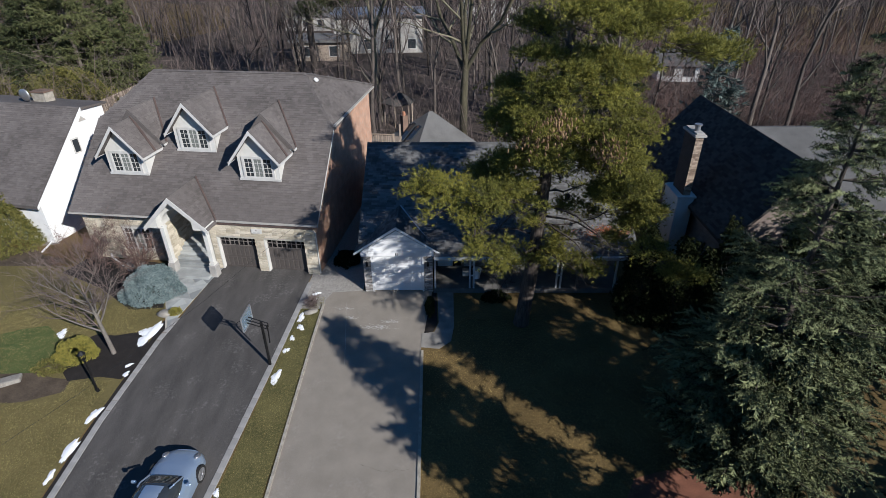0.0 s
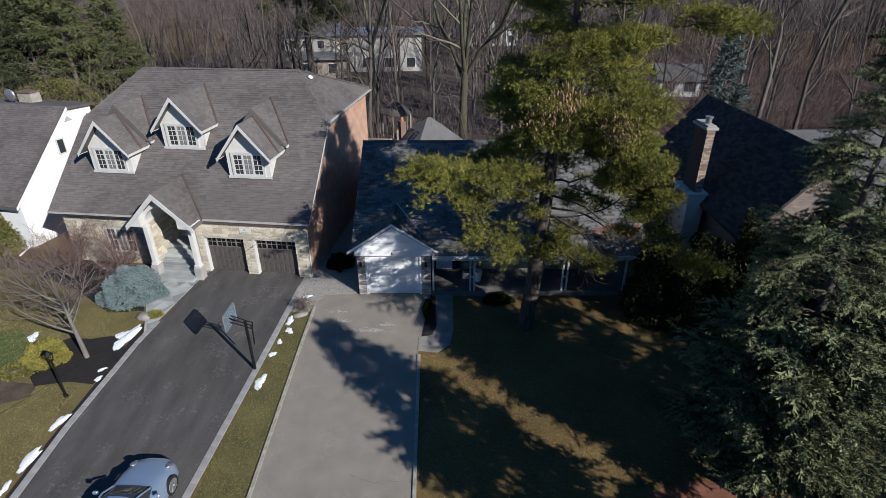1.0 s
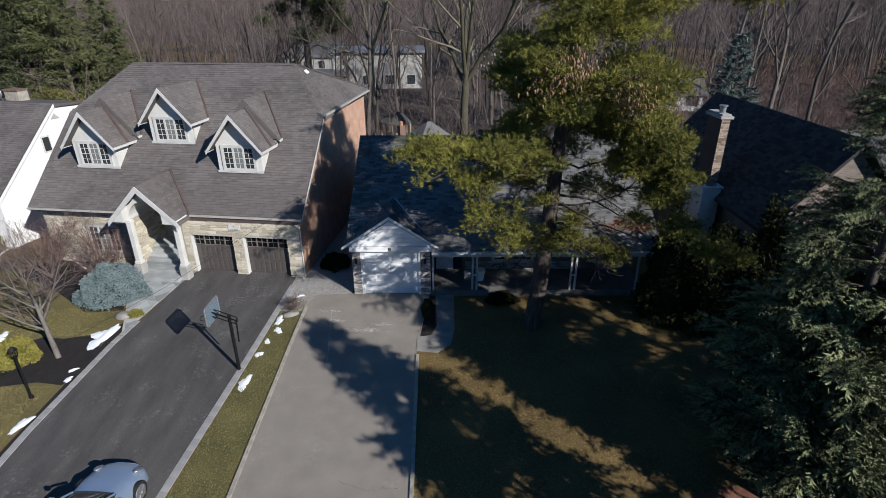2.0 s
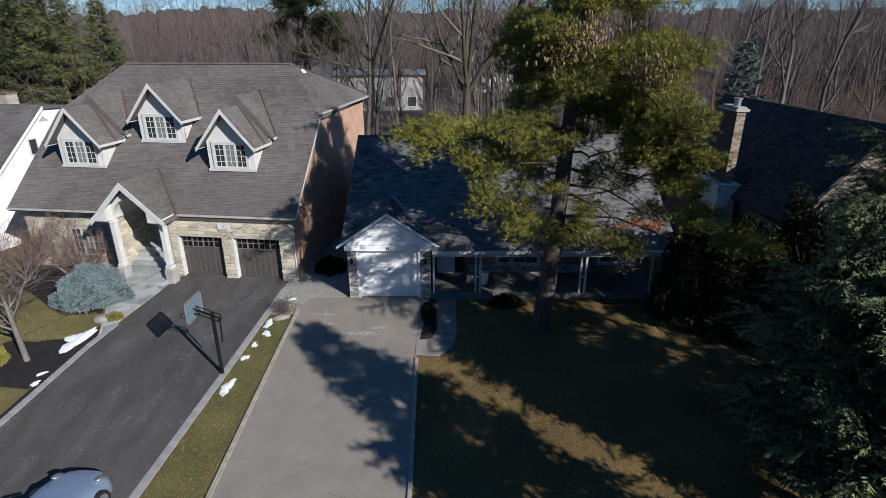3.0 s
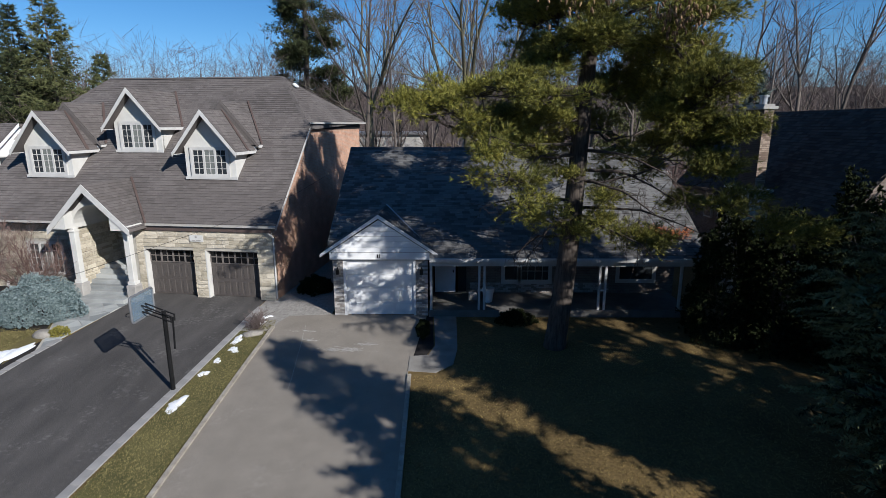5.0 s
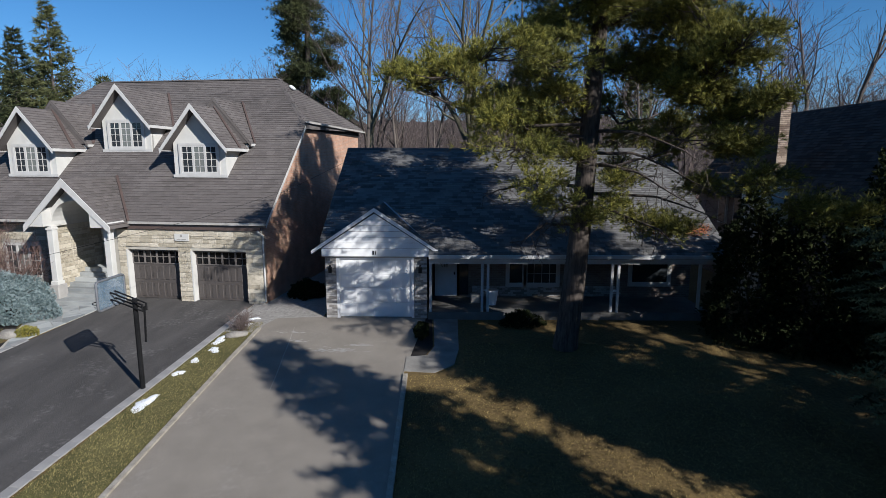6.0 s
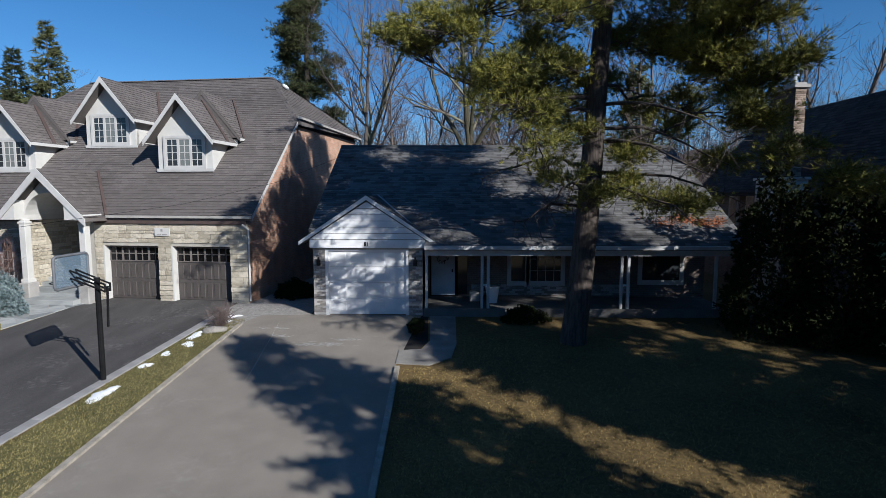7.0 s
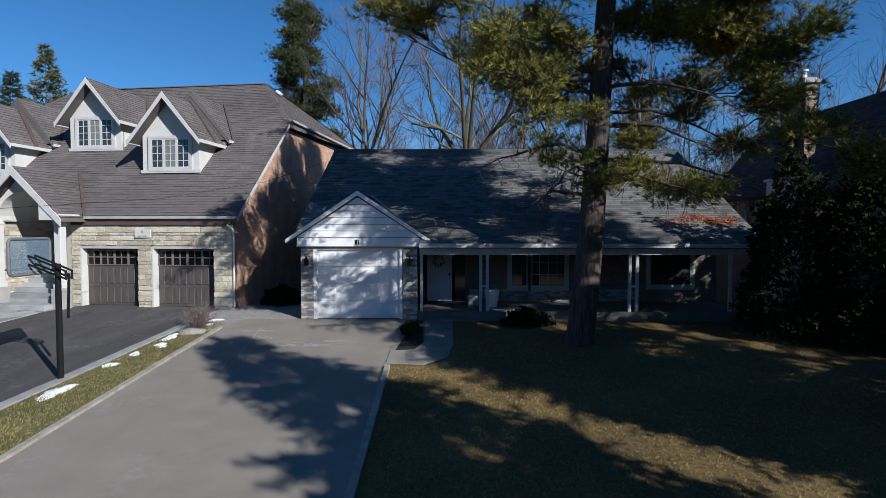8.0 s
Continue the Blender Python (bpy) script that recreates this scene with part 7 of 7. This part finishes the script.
# ---- grass ----
def grass(name, region, n, material, label, seed, length=1.0):
    rng = np.random.default_rng(seed)
    x0, x1, y0, y1, keep = region
    P = rng.uniform((x0, y0), (x1, y1), (n, 2))
    P = np.array([p for p in P if keep(*p)])
    pos = np.column_stack([P, [ground_z(y) for y in P[:, 1]]])
    ways = rng.normal(size=pos.shape) * 0.35 + np.array([0, 0, 1.0])
    V, F = [], []
    r = np.random.default_rng(4)
    for i in range(4):
        a = r.uniform(0, 6.283)
        b = r.uniform(0.0, 0.035)
        c = r.uniform(0, 6.283)
        k = len(V)
        w = np.array([math.cos(c), math.sin(c), 0]) * 0.008
        base = np.array([b * math.cos(a), b * math.sin(a), 0])
        tip = base + np.array([0.03 * math.cos(a + 1), 0.03 * math.sin(a + 1), r.uniform(0.03, 0.06)])
        V += [tuple(base - w), tuple(base + w), tuple(tip)]
        F.append((k, k + 1, k + 2))
    v, f = scatter(V, F, pos, ways, rng.uniform(0.7, 1.4, len(pos)) * length, rng)
    ob = leafy(name, v, f, material, None)
    tagged(ob, label, "grass", kind="stuff")


grass("grass", (-8.3, -6.2, 9, 23.2, lambda x, y: -8.2 + (y - 12.1) * 0.094 < x < -6.34 + 0.008 * (y - 12)), 16000, GRASS_GREEN, "short green-brown grass on the strip between the driveways", 1, 0.85)
grass("grass", (-0.85, 9.5, 8.5, 21.5, lambda x, y: x > -0.88 and not (x < 0.65 and y > 19.3) and ((x - 9.2) / 3.2) ** 2 + ((y - 10.4) / 2.7) ** 2 > 1), 46000, GRASS_STRAW, "short straw-coloured grass on the shaded front lawn", 2, 0.62)
grass("grass", (-24, -14.6, 11, 22.5, lambda x, y: not (-17.3 < x and 17.5 < y < 20.5) and not (x < -16.4 and 16.3 < y < 17.9)), 30000, GRASS_GREEN, "short straw-coloured grass beside the dark driveway", 3)


# ---- pieces of walls and pavements ----
HOLES = [(-5.66, -3.46, 0.0, 2.68), (-2.94, -0.66, 0.0, 2.68)]
masonry("stone", house, -5.98, -0.0, 0.62, 3.5, 0.0, HOLES, STONE, (0.22, 0.62), (0.1, 0.2), seed=3)
masonry("stone", house, -13.8, -8.45, 0.6, 3.55, 0.4, [(-11.6, -9.8, 1.2, 2.82)], STONE, (0.22, 0.62), (0.1, 0.2), seed=4)
masonry("stone", house, -8.45, -6.2, 1.42, 3.6, 1.9, [(-7.7, -6.6, 1.3, 3.55)], STONE, (0.22, 0.6), (0.1, 0.2), seed=5)
masonry("brick", bungalow, -4.15, -3.76, 0.62, 2.82, 23.67, [], BRICK_PALE, (0.19, 0.2), (0.076, 0.076), 0.01, 0.05, 6, 0.02, 0.04)
masonry("brick", bungalow, -1.02, -0.58, 0.62, 2.82, 23.67, [], BRICK_PALE, (0.21, 0.22), (0.076, 0.076), 0.01, 0.05, 7, 0.02, 0.04)
# These paler bricks carry the sunlight on the shaft's front in their colour.
masonry("brick", flue_front, 12.42, 12.8, 5.22, 8.28, 25.75, [], BRICK_FLUE_SUN, (0.18, 0.19), (0.072, 0.072), 0.01, 0.04, 12, 0.02, 0.04)
masonry("brick", bungalow, 1.1, 6.9, 0.9, 1.3, 25.75, [], BRICK_PALE, (0.21, 0.22), (0.076, 0.076), 0.01, 0.05, 8, 0.03, 0.04)


def flagstones(outline, seed, lift=0.03):
    walk_ = thing("flagstone_walkway", 0, 0, 0, 0, "grey flagstone walkway from the driveway to the steps", "walkway", kind="structure")
    rng = random.Random(seed)
    bm = bmesh.new()
    bm.faces.new([bm.verts.new((x, y, 0)) for x, y in outline])
    for _ in range(60):
        bm.faces.ensure_lookup_table()
        f = max(bm.faces, key=lambda q: q.calc_area())
        if f.calc_area() < 0.38:
            break
        c = f.calc_center_median()
        ax = max(((a.co - b.co) for a in f.verts for b in f.verts), key=lambda q: q.length).normalized()
        ax = Matrix.Rotation(rng.uniform(-0.12, 0.12), 3, "Z") @ ax
        bmesh.ops.bisect_plane(bm, geom=[f] + list(f.edges) + list(f.verts), plane_co=c + ax * rng.uniform(-0.12, 0.12), plane_no=ax)
    for f in list(bm.faces):
        c = f.calc_center_median()
        co = [c + (v.co - c) * (1 - 0.012 / max(0.05, (v.co - c).length)) for v in f.verts]
        b = bmesh.new()
        h = lift + rng.uniform(-0.005, 0.006)
        solid(b, [(p.x, p.y, ground_z(p.y) - 0.03) for p in co], (0, 0, 0.03 + h))
        part("flagstone", b, FLAG, walk_)
    bm.free()


flagstones([(-13.5, 20.8), (-12.9, 24.0), (-12.55, 25.9), (-15.8, 26.3), (-15.25, 24.6), (-14.2, 22.3)], 3)


# stone on the porch's side wall
porch_side = new("porch_wall")
porch_side.parent = house
porch_side.matrix_basis = pose(-8.3, 0, 0, 0, 0, 90)
masonry("stone", porch_side, -0.5, 1.88, 0.9, 3.6, 0.0, [], STONE, (0.22, 0.55), (0.1, 0.2), seed=9)


# service cable from the bungalow's gable towards the street
CABLE = [(-4.18, 28.9, 6.15), (-6.0, 25.95, 5.0), (-8.0, 22.9, 4.25), (-10.0, 18.5, 3.75), (-12.2, 13.2, 3.7), (-15.0, 6.5, 4.2), (-19.0, -5.0, 5.6), (-27.0, -33.9, 8.0)]
tagged(part("cable", tubes([[(Vector(p), 0.006) for p in CABLE]], 6), METAL_DARK), "thin black service cable running from the bungalow to the street", "cable")
